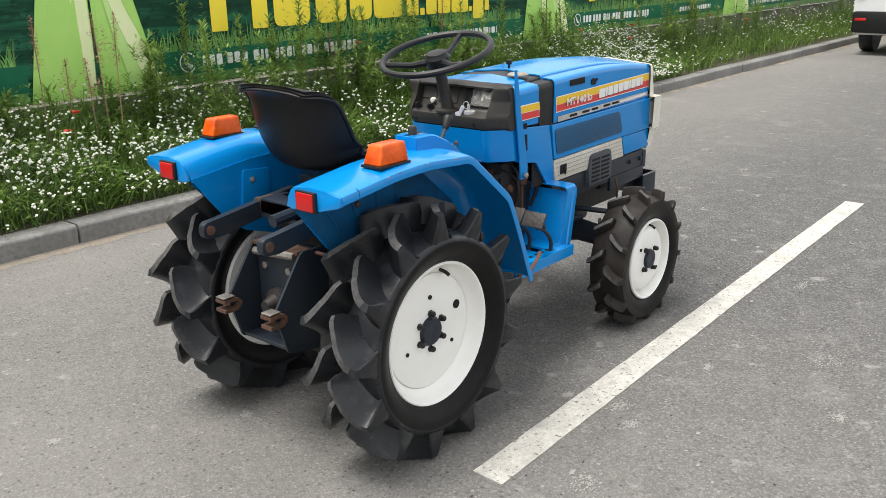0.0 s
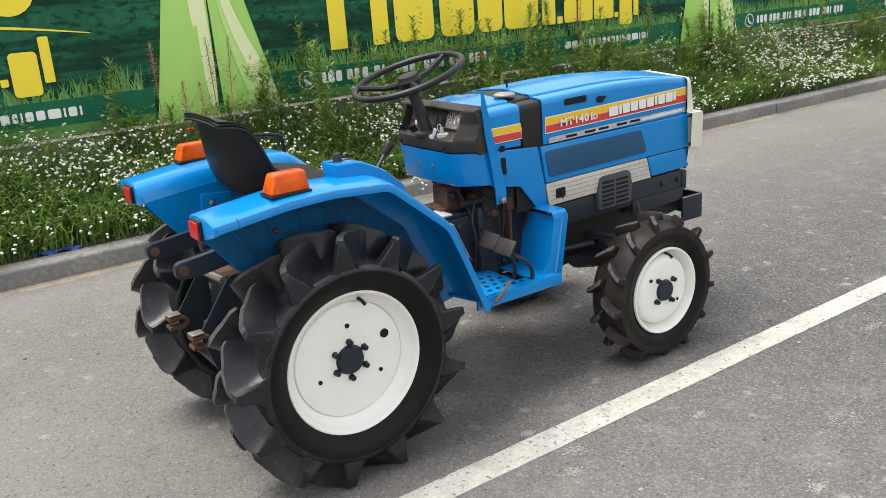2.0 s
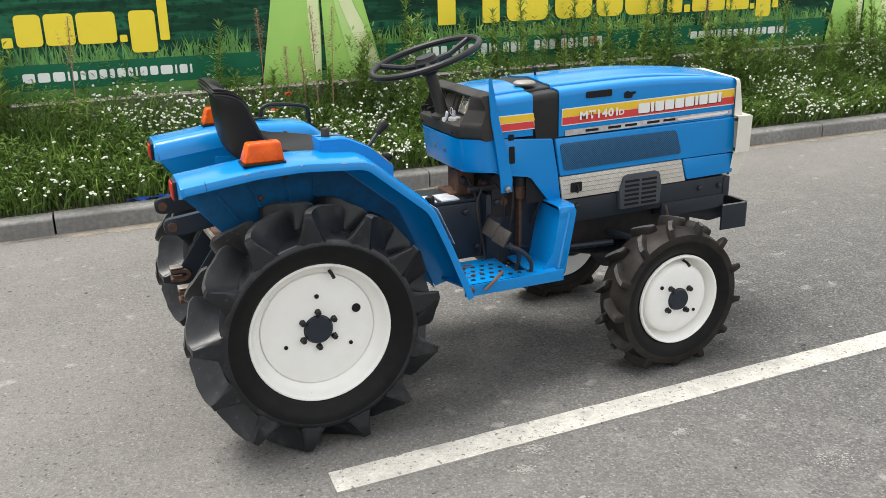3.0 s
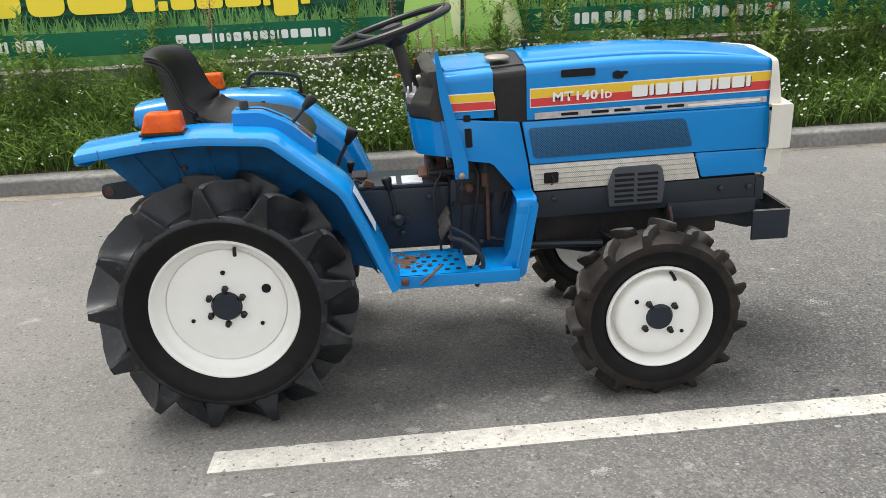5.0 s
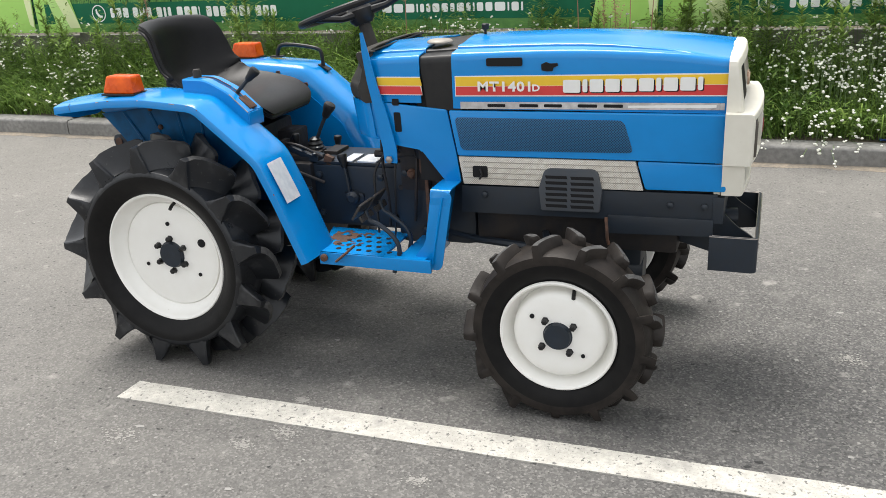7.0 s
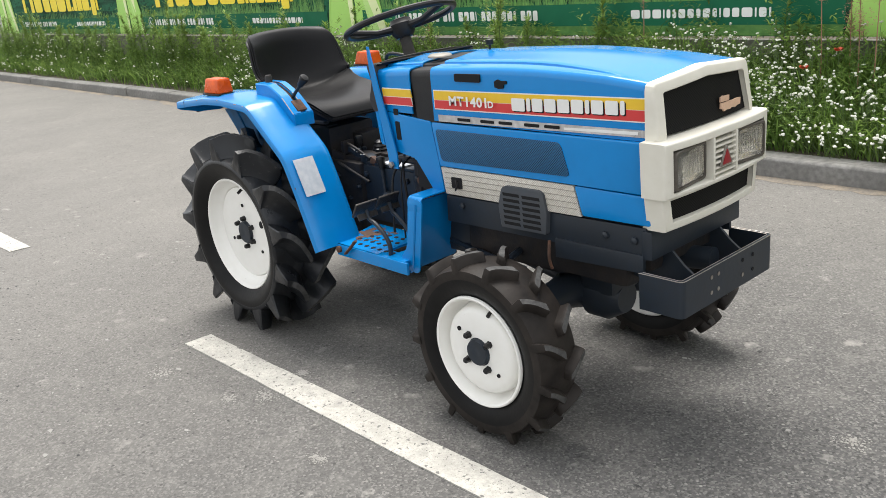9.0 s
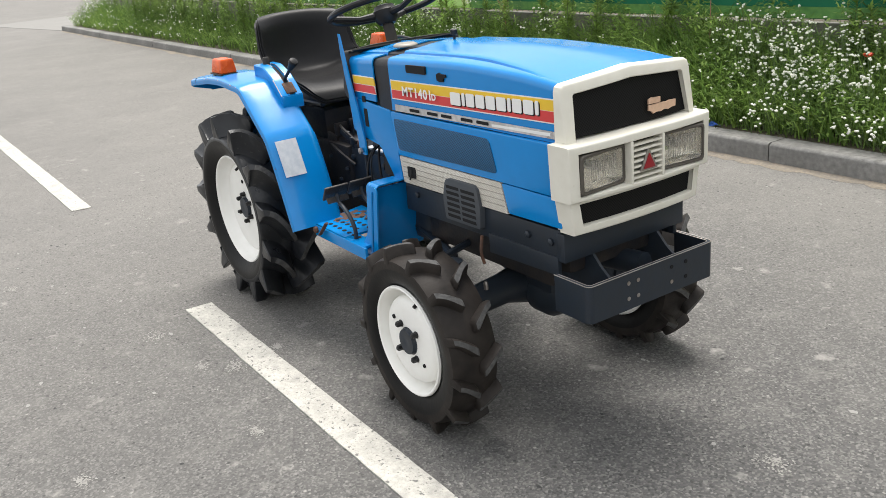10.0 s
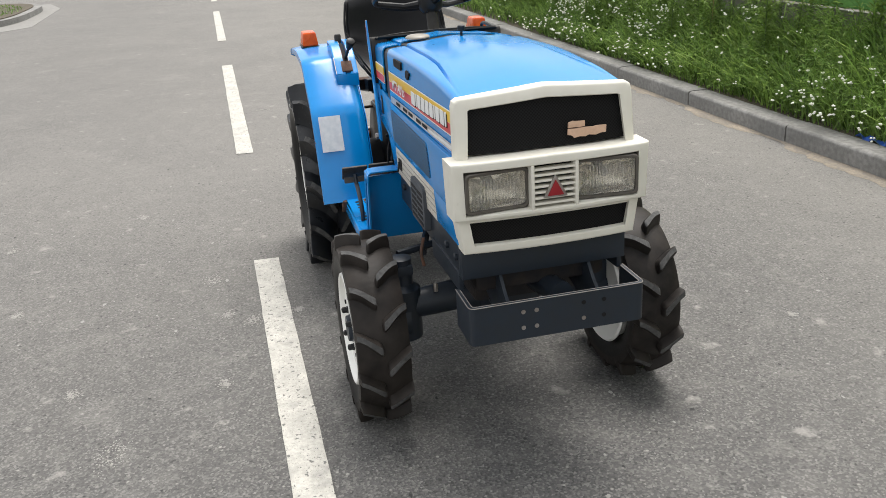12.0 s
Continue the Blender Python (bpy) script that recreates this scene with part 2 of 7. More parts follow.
M_VENT = material("grey_navy_plastic", (0.058, 0.068, 0.082), 0.5, rgb2=(0.07, 0.071, 0.073), fine=50, coarse=7, amount=0.5, spec=0.35)
M_DIRTY = material("oily_casting", (0.011, 0.013, 0.017), 0.55, rgb2=(0.034, 0.026, 0.021), fine=30, coarse=9, amount=0.8, bump=0.35, bump_scale=70, spec=0.3)
M_RUST = material("rust", (0.13, 0.06, 0.034), 0.8, rgb2=(0.05, 0.03, 0.022), fine=60, coarse=14, amount=0.9, bump=0.4, bump_scale=180)
M_WALL = material("tyre_sidewall", (0.0062, 0.0064, 0.007), 0.42, rgb2=(0.014, 0.0135, 0.013), fine=30, coarse=9, amount=0.6, bump=0.1, bump_scale=90, spec=0.15)
M_RUBBER = material("black_rubber", (0.0085, 0.009, 0.0102), 0.33, rgb2=(0.026, 0.029, 0.034), fine=9, coarse=11, amount=0.7, bump=0.3, bump_scale=30, spec=0.36, rough_var=0.16)
pits(pits(M_RUBBER, 16, 0.58, 0.70, (0.06, 0.061, 0.063), .45), 70, 0.66, 0.72, (0.07, 0.068, 0.064), .4)
M_RUBBER_DUST = material("dusty_rubber", (0.0125, 0.0112, 0.0105), 0.5, rgb2=(0.038, 0.032, 0.028), fine=25, coarse=7, amount=0.8, bump=0.15, bump_scale=80, spec=0.16)
M_WORN = material("worn_rubber", (0.095, 0.094, 0.092), 0.8, rgb2=(0.02, 0.02, 0.02), fine=90, coarse=20, amount=0.8, bump=0.2, bump_scale=120)
M_RIM = material("white_rim", (0.87, 0.865, 0.83), 0.4, rgb2=(0.76, 0.74, 0.68), fine=25, coarse=5, amount=0.3, coat=0.2)
pits(M_RIM, 60, 0.74, 0.80, (0.5, 0.46, 0.38), .6)
M_CREAM = material("cream_plastic", (0.72, 0.7, 0.62), 0.45, rgb2=(0.6, 0.57, 0.48), fine=30, coarse=6, amount=0.4)
pits(M_CREAM, 40, 0.70, 0.80, (0.42, 0.37, 0.28), .5)
M_BLACK = material("black_plastic", (0.010, 0.010, 0.011), 0.42, rgb2=(0.022, 0.022, 0.021), fine=50, coarse=6, amount=0.5, bump=0.08, spec=0.3)
M_GRILLE = pierced(material("black_mesh", (0.0105, 0.0105, 0.011), 0.65, fine=90, coarse=8, spec=0.15), 1, 2, 0.0075, (0.002, 0.002, 0.002), 0.38)
M_SEAT = material("black_vinyl", (0.0075, 0.0075, 0.0085), 0.4, rgb2=(0.013, 0.013, 0.0135), fine=50, coarse=5, amount=0.5, bump=0.1, bump_scale=250, spec=0.2)
M_BEZEL = material("aged_bezel", (0.1, 0.09, 0.075), 0.5, rgb2=(0.05, 0.043, 0.035), fine=50, coarse=12, amount=0.6)
M_DASH = material("brown_grey_plastic", (0.026, 0.024, 0.021), 0.55, rgb2=(0.05, 0.046, 0.04), fine=50, coarse=5, amount=0.5, bump=0.1, spec=0.3)
M_ORANGE = material("orange_lens", (0.84, 0.125, 0.004), 0.28, rgb2=(0.5, 0.045, 0.003), fine=30, coarse=22, amount=0.95, spec=0.35)
M_BADGE = material("dark_red_badge", (0.3, 0.01, 0.018), 0.4, fine=60, coarse=9)
M_RED = material("red_lens", (0.55, 0.012, 0.014), 0.3, rgb2=(0.4, 0.01, 0.01), fine=90, coarse=14, amount=0.4)
M_YELLOW = material("yellow_decal", (0.8, 0.52, 0.03), 0.4, fine=60, coarse=9, amount=0.15)
M_CORAL = material("red_decal", (0.62, 0.045, 0.045), 0.4, fine=60, coarse=9, amount=0.15)
M_WHITE = material("white_decal", (0.8, 0.8, 0.78), 0.45, rgb2=(0.6, 0.6, 0.58), fine=60, coarse=9, amount=0.2)
M_STICKER = material("worn_sticker", (0.68, 0.69, 0.70), 0.5, rgb2=(0.36, 0.41, 0.47), fine=60, coarse=18, amount=0.6)
M_CHROME = material("worn_chrome", (0.68, 0.68, 0.68), 0.3, 0.35, rgb2=(0.32, 0.31, 0.3), fine=60, coarse=16, amount=0.7)
M_CAP = material("worn_cap", (0.3, 0.28, 0.245), 0.5, 0.2, rgb2=(0.22, 0.2, 0.17), fine=60, coarse=16, amount=0.7)
M_PERF = pierced(material("perforated_white_metal", (0.7, 0.68, 0.62), 0.5, rgb2=(0.42, 0.36, 0.28), fine=70, coarse=7, amount=0.6), 0, 2, 0.0065, (0.33, 0.31, 0.27), 0.3)
M_GROOVE = material("groove_grey", (0.3, 0.285, 0.25), 0.6, fine=60, coarse=9)
# near-black; mostly stands in for the shade inside openings
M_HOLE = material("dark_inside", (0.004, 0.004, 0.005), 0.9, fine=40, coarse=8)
M_LENS = material("headlight_glass", (0.95, 0.94, 0.9), 0.02, rgb2=(0.84, 0.81, 0.74), fine=40, coarse=10, amount=0.5, rough_var=0.0)
M_LENS.node_tree.nodes["Principled BSDF"].inputs["Transmission Weight"].default_value = 0.93
M_LENS.node_tree.nodes["Principled BSDF"].inputs["IOR"].default_value = 1.42
M_REFLECT = material("lamp_reflector", (0.82, 0.81, 0.77), 0.16, 0.95, rgb2=(0.3, 0.26, 0.2), fine=40, coarse=12, amount=0.8)
M_GOLD = material("gold_badge", (0.66, 0.45, 0.32), 0.45, rgb2=(0.4, 0.25, 0.17), fine=90, coarse=20, amount=0.5)
M_PEDAL = material("worn_pedal", (0.05, 0.047, 0.044), 0.5, 0.3, rgb2=(0.03, 0.024, 0.02), fine=120, coarse=20, amount=0.9, bump=0.5, bump_scale=120)
M_BARE = material("bare_steel", (0.42, 0.4, 0.38), 0.45, 0.8, rgb2=(0.2, 0.16, 0.13), fine=70, coarse=18, amount=0.7)

M_FIELD = furrows(material("printed_field", (0.026, 0.155, 0.078), 0.65, rgb2=(0.012, 0.078, 0.042), fine=22, coarse=2.2, amount=0.8, spec=0.15, bump=0.05, bump_scale=4), (0.005, 0.03, 0.018))
M_BAND = material("printed_dark_green", (0.012, 0.145, 0.072), 0.6, rgb2=(0.009, 0.11, 0.055), fine=9, coarse=1.0, amount=0.6, spec=0.2)
M_PRINT_Y = material("printed_yellow", (0.92, 0.73, 0.04), 0.5, rgb2=(0.84, 0.65, 0.03), fine=9, coarse=1.0, amount=0.3)
M_PRINT_W = material("printed_white", (0.86, 0.88, 0.86), 0.5, fine=9, coarse=1.0, amount=0.1)
M_PRINT_L = material("printed_lime", (0.43, 0.72, 0.17), 0.55, rgb2=(0.34, 0.63, 0.12), fine=6, coarse=1.5, amount=0.5)
M_PRINT_M = material("printed_pale_lime", (0.53, 0.79, 0.27), 0.55, rgb2=(0.45, 0.71, 0.2), fine=6, coarse=1.5, amount=0.5)
M_PRINT_P = material("printed_pale_lime", (0.82, 0.87, 0.52), 0.55, rgb2=(0.66, 0.8, 0.36), fine=6, coarse=1.5, amount=0.5)
M_PRINT_G = material("printed_grass", (0.16, 0.36, 0.08), 0.5, rgb2=(0.05, 0.18, 0.04), fine=20, coarse=3, amount=0.9, jitter=0.35)
M_VAN = material("white_car_paint", (0.75, 0.76, 0.77), 0.3, fine=20, coarse=3, amount=0.08, coat=0.5)
M_DARKCAR = material("dark_car_paint", (0.02, 0.022, 0.026), 0.3, fine=20, coarse=3, amount=0.2, coat=0.5)
M_GLASS = material("car_glass", (0.015, 0.018, 0.02), 0.08, fine=20, coarse=3, amount=0.1, coat=0.5)
M_PAVE = material("pale_concrete", (0.23, 0.225, 0.21), 0.9, rgb2=(0.18, 0.175, 0.165), fine=12, coarse=1.2, amount=0.7, bump=0.3)

# ---- mesh helpers ----


def link(name, bm, mat, parent=None, label="", smooth=35):
    me = bpy.data.meshes.new(name)
    bmesh.ops.recalc_face_normals(bm, faces=bm.faces)
    bm.to_mesh(me)
    bm.free()
    me.materials.append(mat)
    if smooth:
        me.polygons.foreach_set("use_smooth", [True] * len(me.polygons))
        me.set_sharp_from_angle(angle=radians(smooth))
    ob = new(name, me)
    ob.parent = parent
    return tagged(ob, label)


part = link


def rbox(bm, c, s, bev=0.004, rot=None, seg=2):
    """A bevelled box: centre, size."""
    r = bmesh.ops.create_cube(bm, size=1)
    vs = r["verts"]
    bmesh.ops.scale(bm, vec=s, verts=vs)
    if bev:
        es = list({e for v in vs for e in v.link_edges})
        q = bmesh.ops.bevel(bm, geom=es, offset=min(bev, min(s) * 0.45), segments=seg, affect="EDGES", profile=0.6)
        vs = list({v for f in q["faces"] for v in f.verts} | {v for v in vs if v.is_valid})
    m = Matrix.Translation(c) @ (rot.to_4x4() if rot else Matrix.Identity(4))
    bmesh.ops.transform(bm, matrix=m, verts=vs)
    return vs


def prism(bm, poly, a, b, axis="y", bev=0.0, seg=2):
    """A polygon of the plane across axis, drawn out from a to b along it."""
    def at(p, h):
        return {"y": (p[0], h, p[1]), "x": (h, p[0], p[1]), "z": (p[0], p[1], h)}[axis]
    lo = [bm.verts.new(at(p, a)) for p in poly]
    hi = [bm.verts.new(at(p, b)) for p in poly]
    n = len(poly)
    fs = [bm.faces.new(lo[::-1]), bm.faces.new(hi)]
    fs += [bm.faces.new((lo[i], lo[(i + 1) % n], hi[(i + 1) % n], hi[i])) for i in range(n)]
    if bev:
        es = list({e for f in fs for e in f.edges})
        bmesh.ops.bevel(bm, geom=es, offset=bev, segments=seg, affect="EDGES", profile=0.6)


def sweep(bm, pts, r, n=10, closed=False, flat=None):
    """A round bar (or an oval one: flat = second radius) along points."""
    pts = [Vector(p) for p in pts]
    m = len(pts)
    rings = []
    up = None
    for i, p in enumerate(pts):
        a = pts[(i - 1) % m] if closed or i else pts[0]
        b = pts[(i + 1) % m] if closed or i < m - 1 else pts[-1]
        d = (b - a).normalized()
        if up is None:
            up = d.orthogonal().normalized() if abs(d.z) > 0.9 else Vector((0, 0, 1))
        side = d.cross(up).normalized()
        up = side.cross(d).normalized()
        rr = r[i] if isinstance(r, (list, tuple)) else r
        r2 = rr if flat is None else flat
        rings.append([bm.verts.new(p + side * math.cos(t) * rr + up * math.sin(t) * r2) for t in (2 * math.pi * k / n for k in range(n))])
    for i in range(m if closed else m - 1):
        A, B = rings[i], rings[(i + 1) % m]
        for k in range(n):
            bm.faces.new((A[k], A[(k + 1) % n], B[(k + 1) % n], B[k]))
    if not closed:
        bm.faces.new(rings[0][::-1])
        bm.faces.new(rings[-1])


def lathe(bm, prof, centre, axis="y", n=40):
    """A body of revolution: rows of (radius, place along the axis)."""
    cx, cy, cz = centre
    rings = []
    for r, h in prof:
        ring = []
        for k in range(n):
            t = 2 * math.pi * k / n
            u, v = r * math.cos(t), r * math.sin(t)
            ring.append(bm.verts.new({"y": (cx + u, cy + h, cz + v), "x": (cx + h, cy + u, cz + v), "z": (cx + u, cy + v, cz + h)}[axis]))
        rings.append(ring)
    for A, B in zip(rings, rings[1:]):
        for k in range(n):
            bm.faces.new((A[k], A[(k + 1) % n], B[(k + 1) % n], B[k]))
    for ring, (r, _) in ((rings[0], prof[0]), (rings[-1], prof[-1])):
        if r > 1e-5:
            bm.faces.new(ring)
    bmesh.ops.remove_doubles(bm, verts=[v for ring in (rings[0], rings[-1]) for v in ring], dist=1e-6)


def grid_sheet(bm, rows, thick=0.0, closed=False):
    vs = [[bm.verts.new(p) for p in row] for row in rows]
    fs = []
    for A, B in zip(vs, vs[1:]):
        k = len(A)
        for i in range(k if closed else k - 1):
            fs.append(bm.faces.new((A[i], A[(i + 1) % k], B[(i + 1) % k], B[i])))
    if thick:
        bmesh.ops.recalc_face_normals(bm, faces=fs)
        bmesh.ops.solidify(bm, geom=fs, thickness=thick)


def soup(name, verts, faces, mat, parent=None, label="", smooth=True):
    me = bpy.data.meshes.new(name)
    me.from_pydata(verts, [], faces)
    me.materials.append(mat)
    if smooth:
        me.polygons.foreach_set("use_smooth", [True] * len(me.polygons))
    ob = new(name, me)
    ob.parent = parent
    return tagged(ob, label)


def lerp_line(pts, x):
    for (x0, y0), (x1, y1) in zip(pts, pts[1:]):
        if x <= x1:
            return y0 + (y1 - y0) * (x - x0) / (x1 - x0)
    return pts[-1][1]


def rounded(poly, r=0.01, n=3):
    """The polygon with its corners rounded."""
    out = []
    k = len(poly)
    for i in range(k):
        p, a, b = Vector(poly[i]), Vector(poly[i - 1]), Vector(poly[(i + 1) % k])
        da, db = (a - p), (b - p)
        q = min(r, da.length * 0.45, db.length * 0.45)
        s, e = p + da.normalized() * q, p + db.normalized() * q
        for j in range(n + 1):
            t = j / n
            out.append(tuple((1 - t) ** 2 * s + 2 * t * (1 - t) * p + t * t * e))
    return out


# ---- the ground ----
bm = bmesh.new()
bmesh.ops.create_grid(bm, x_segments=8, y_segments=8, size=400)
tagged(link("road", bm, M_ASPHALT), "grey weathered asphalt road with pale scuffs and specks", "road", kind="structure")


def line_y(x):
    return -0.632 + 0.0125 * x


def road_dash(x0, x1):
    bm = bmesh.new()
    rng = random.Random(int(x0 * 10))
    n = max(8, int((x1 - x0) * 14))
    left, right = [], []
    for i in range(n + 1):
        x = x0 + (x1 - x0) * i / n
        left.append((x + rng.uniform(-.006, .006), line_y(x) + 0.0525 + rng.uniform(-.0015, .0015)))
        right.append((x + rng.uniform(-.006, .006), line_y(x) - 0.0525 + rng.uniform(-.0015, .0015)))
    for z in (0.0045,):
        L = [bm.verts.new((*p, z)) for p in left]
        R = [bm.verts.new((*p, z)) for p in right]
        L0 = [bm.verts.new((*p, 0)) for p in left]
        R0 = [bm.verts.new((*p, 0)) for p in right]
        for i in range(n):
            bm.faces.new((L[i], L[i + 1], R[i + 1], R[i]))
            bm.faces.new((L[i], L0[i], L0[i + 1], L[i + 1]))
            bm.faces.new((R[i], R[i + 1], R0[i + 1], R0[i]))
        bm.faces.new((L[0], R[0], R0[0], L0[0]))
        bm.faces.new((L[n], L0[n], R0[n], R[n]))
    tagged(link("road_marking", bm, M_LINE, smooth=0), "worn white painted dash on the asphalt road", "road marking", "dashes of the centre line")


for a, b in ((-0.05, 3.635), (-5.93, -2.0), (-12.4, -8.1), (-19.5, -14.7), (6.2, 10.2), (12.4, 16.4)):
    road_dash(a, b)

# pale scuffs, flecks and one dark spot on the asphalt
def flecks(name, spots, mat, label, seed, per=46, grain=1.0):
    r = random.Random(seed)
    vs, fs = [], []
    for x, y, sx, sy in spots:
        for _ in range(per):
            px, py = r.gauss(x, sx), r.gauss(y, sy)
            q = (abs(r.gauss(0, .0045)) + .0012) * grain
            z = .0008 + .0006 * r.random()
            b = len(vs)
            k = r.randint(5, 7)
            t0 = r.random() * 6
            for i in range(k):
                t = t0 + 2 * math.pi * i / k
                m = q * r.uniform(.45, 1.3)
                vs.append((px + 1.5 * m * math.cos(t), py + m * math.sin(t), z))
            fs.append(tuple(range(b, b + k)))
    return tagged(soup(name, vs, fs, mat, None, label, False), category="scuffs", kind="stuff")


flecks("pale_scuffs", [(1.32, -1.14, .05, .03), (.524, -.545, .012, .01), (.56, -.715, .022, .014), (4.1, .27, .03, .015), (4.6, .77, .03, .015), (.1, -.86, .03, .02), (.18, -1.6, .02, .012),
                       (-.62, -1.77, .02, .012), (-2.06, -1.78, .04, .02), (.48, -.8, .016, .012), (-1.5, -.43, .06, .014), (-3.36, -.52, .016, .045), (-3.37, -.46, .014, .03), (.92, -1.3, .016, .01), (1.01, -.825, .016, .01),
                       (2.07, .13, .02, .016), (2.05, -.81, .035, .014), (2.9, -1.25, .05, .02), (1.9, -1.55, .03, .012), (2.5, .35, .04, .012), (3.1, .9, .05, .014), (-.9, -1.2, .03, .012), (.35, -1.95, .04, .014), (-4.2, -1.3, .1, .03), (.47, .53, .03, .012), (.9, .6, .012, .01), (-.72, .54, .01, .01), (-.24, .21, .01, .01), (-.3, 1.6, .06, .015), (1.2, 1.09, .01, .008)],
       material("scuff", (.285, .277, .258), .9, fine=60, coarse=9), "pale scuff marks on the asphalt", 4, 190, .36)
rq = random.Random(12)
flecks("pale_specks", [(rq.uniform(-3.5, 6), rq.uniform(-3, 2.2), .25, .25) for _ in range(150)], material("speck", (.28, .275, .26), .9, fine=60, coarse=9), "tiny pale specks over the asphalt", 5, 9, .7)
flecks("dark_specks", [(rq.uniform(-3.5, 6), rq.uniform(-3, 2.2), .3, .3) for _ in range(110)] + [(1.83, -.51, .004, .003)], material("dark_speck", (.03, .03, .03), .8, fine=60, coarse=9), "tiny dark specks over the asphalt", 6, 8, .6)
flecks("pale_seam", [(-2.4 + .2 * i, 1.1 + .006 * math.sin(i), .06, .003) for i in range(34)], material("seam", (.21, .205, .195), .9, fine=60, coarse=9), "thin pale seam along the asphalt", 7, 50, .35)

# planting bed, from the kerb to the fence
BED0, BED1 = -17.5, 34.0
KERB_Y, KERB_H = 2.375, 0.11
bm = bmesh.new()
rows = []
for i in range(140):
    x = BED0 + (BED1 - BED0) * i / 139
    rows.append([(x, y, 0.095 + 0.02 * noise.noise((x * 2, y * 3, 0)) + 0.1 * max(0, y - 2.6) * 0.6) for y in (2.51, 2.7, 2.9, 3.1, 3.32, 3.6, 6.0)])
grid_sheet(bm, rows)
tagged(link("planting_bed", bm, M_SOIL), "dark soil strip between kerb and fence plinth", "ground", kind="structure")

bm = bmesh.new()
rows = []
for i in range(900):
    x = BED0 + (BED1 - BED0) * i / 899
    w = 0.055 + 0.08 * noise.noise((x * 1.7, 0, 5)) + 0.06 * noise.noise((x * 7, 0, 2)) + 0.03 * noise.noise((x * 23, 0, 3))
    rows.append([(x, KERB_Y + 0.01, 0.012), (x, KERB_Y - w * 0.5, 0.007), (x, KERB_Y - max(w, .012), 0.001)])
grid_sheet(bm, rows)
tagged(link("gutter_sand", bm, M_SAND), "pale sand and dust along the foot of the kerb", "sand", kind="stuff")

# concrete base of the fence
bm = bmesh.new()
rbox(bm, ((BED0 + BED1) / 2, 3.36, 0.30), (BED1 - BED0, 0.06, 0.6), 0.006)
tagged(link("fence_plinth", bm, M_PLINTH), "long grey concrete gravel board under the fence", "plinth", kind="structure")

# ---- the tractor ----
tractor = tagged(new("tractor"), "small blue compact tractor with white wheels parked on asphalt", "tractor")
tractor.location = (.004, .018, 0)
tractor.scale = (1.008, 1.008, 1.008)


def settle(z):
    """Rubber presses flat where the tyre stands on the road."""
    return z if z >= .022 else .002 + .02 * math.exp((z - .022) / .02)


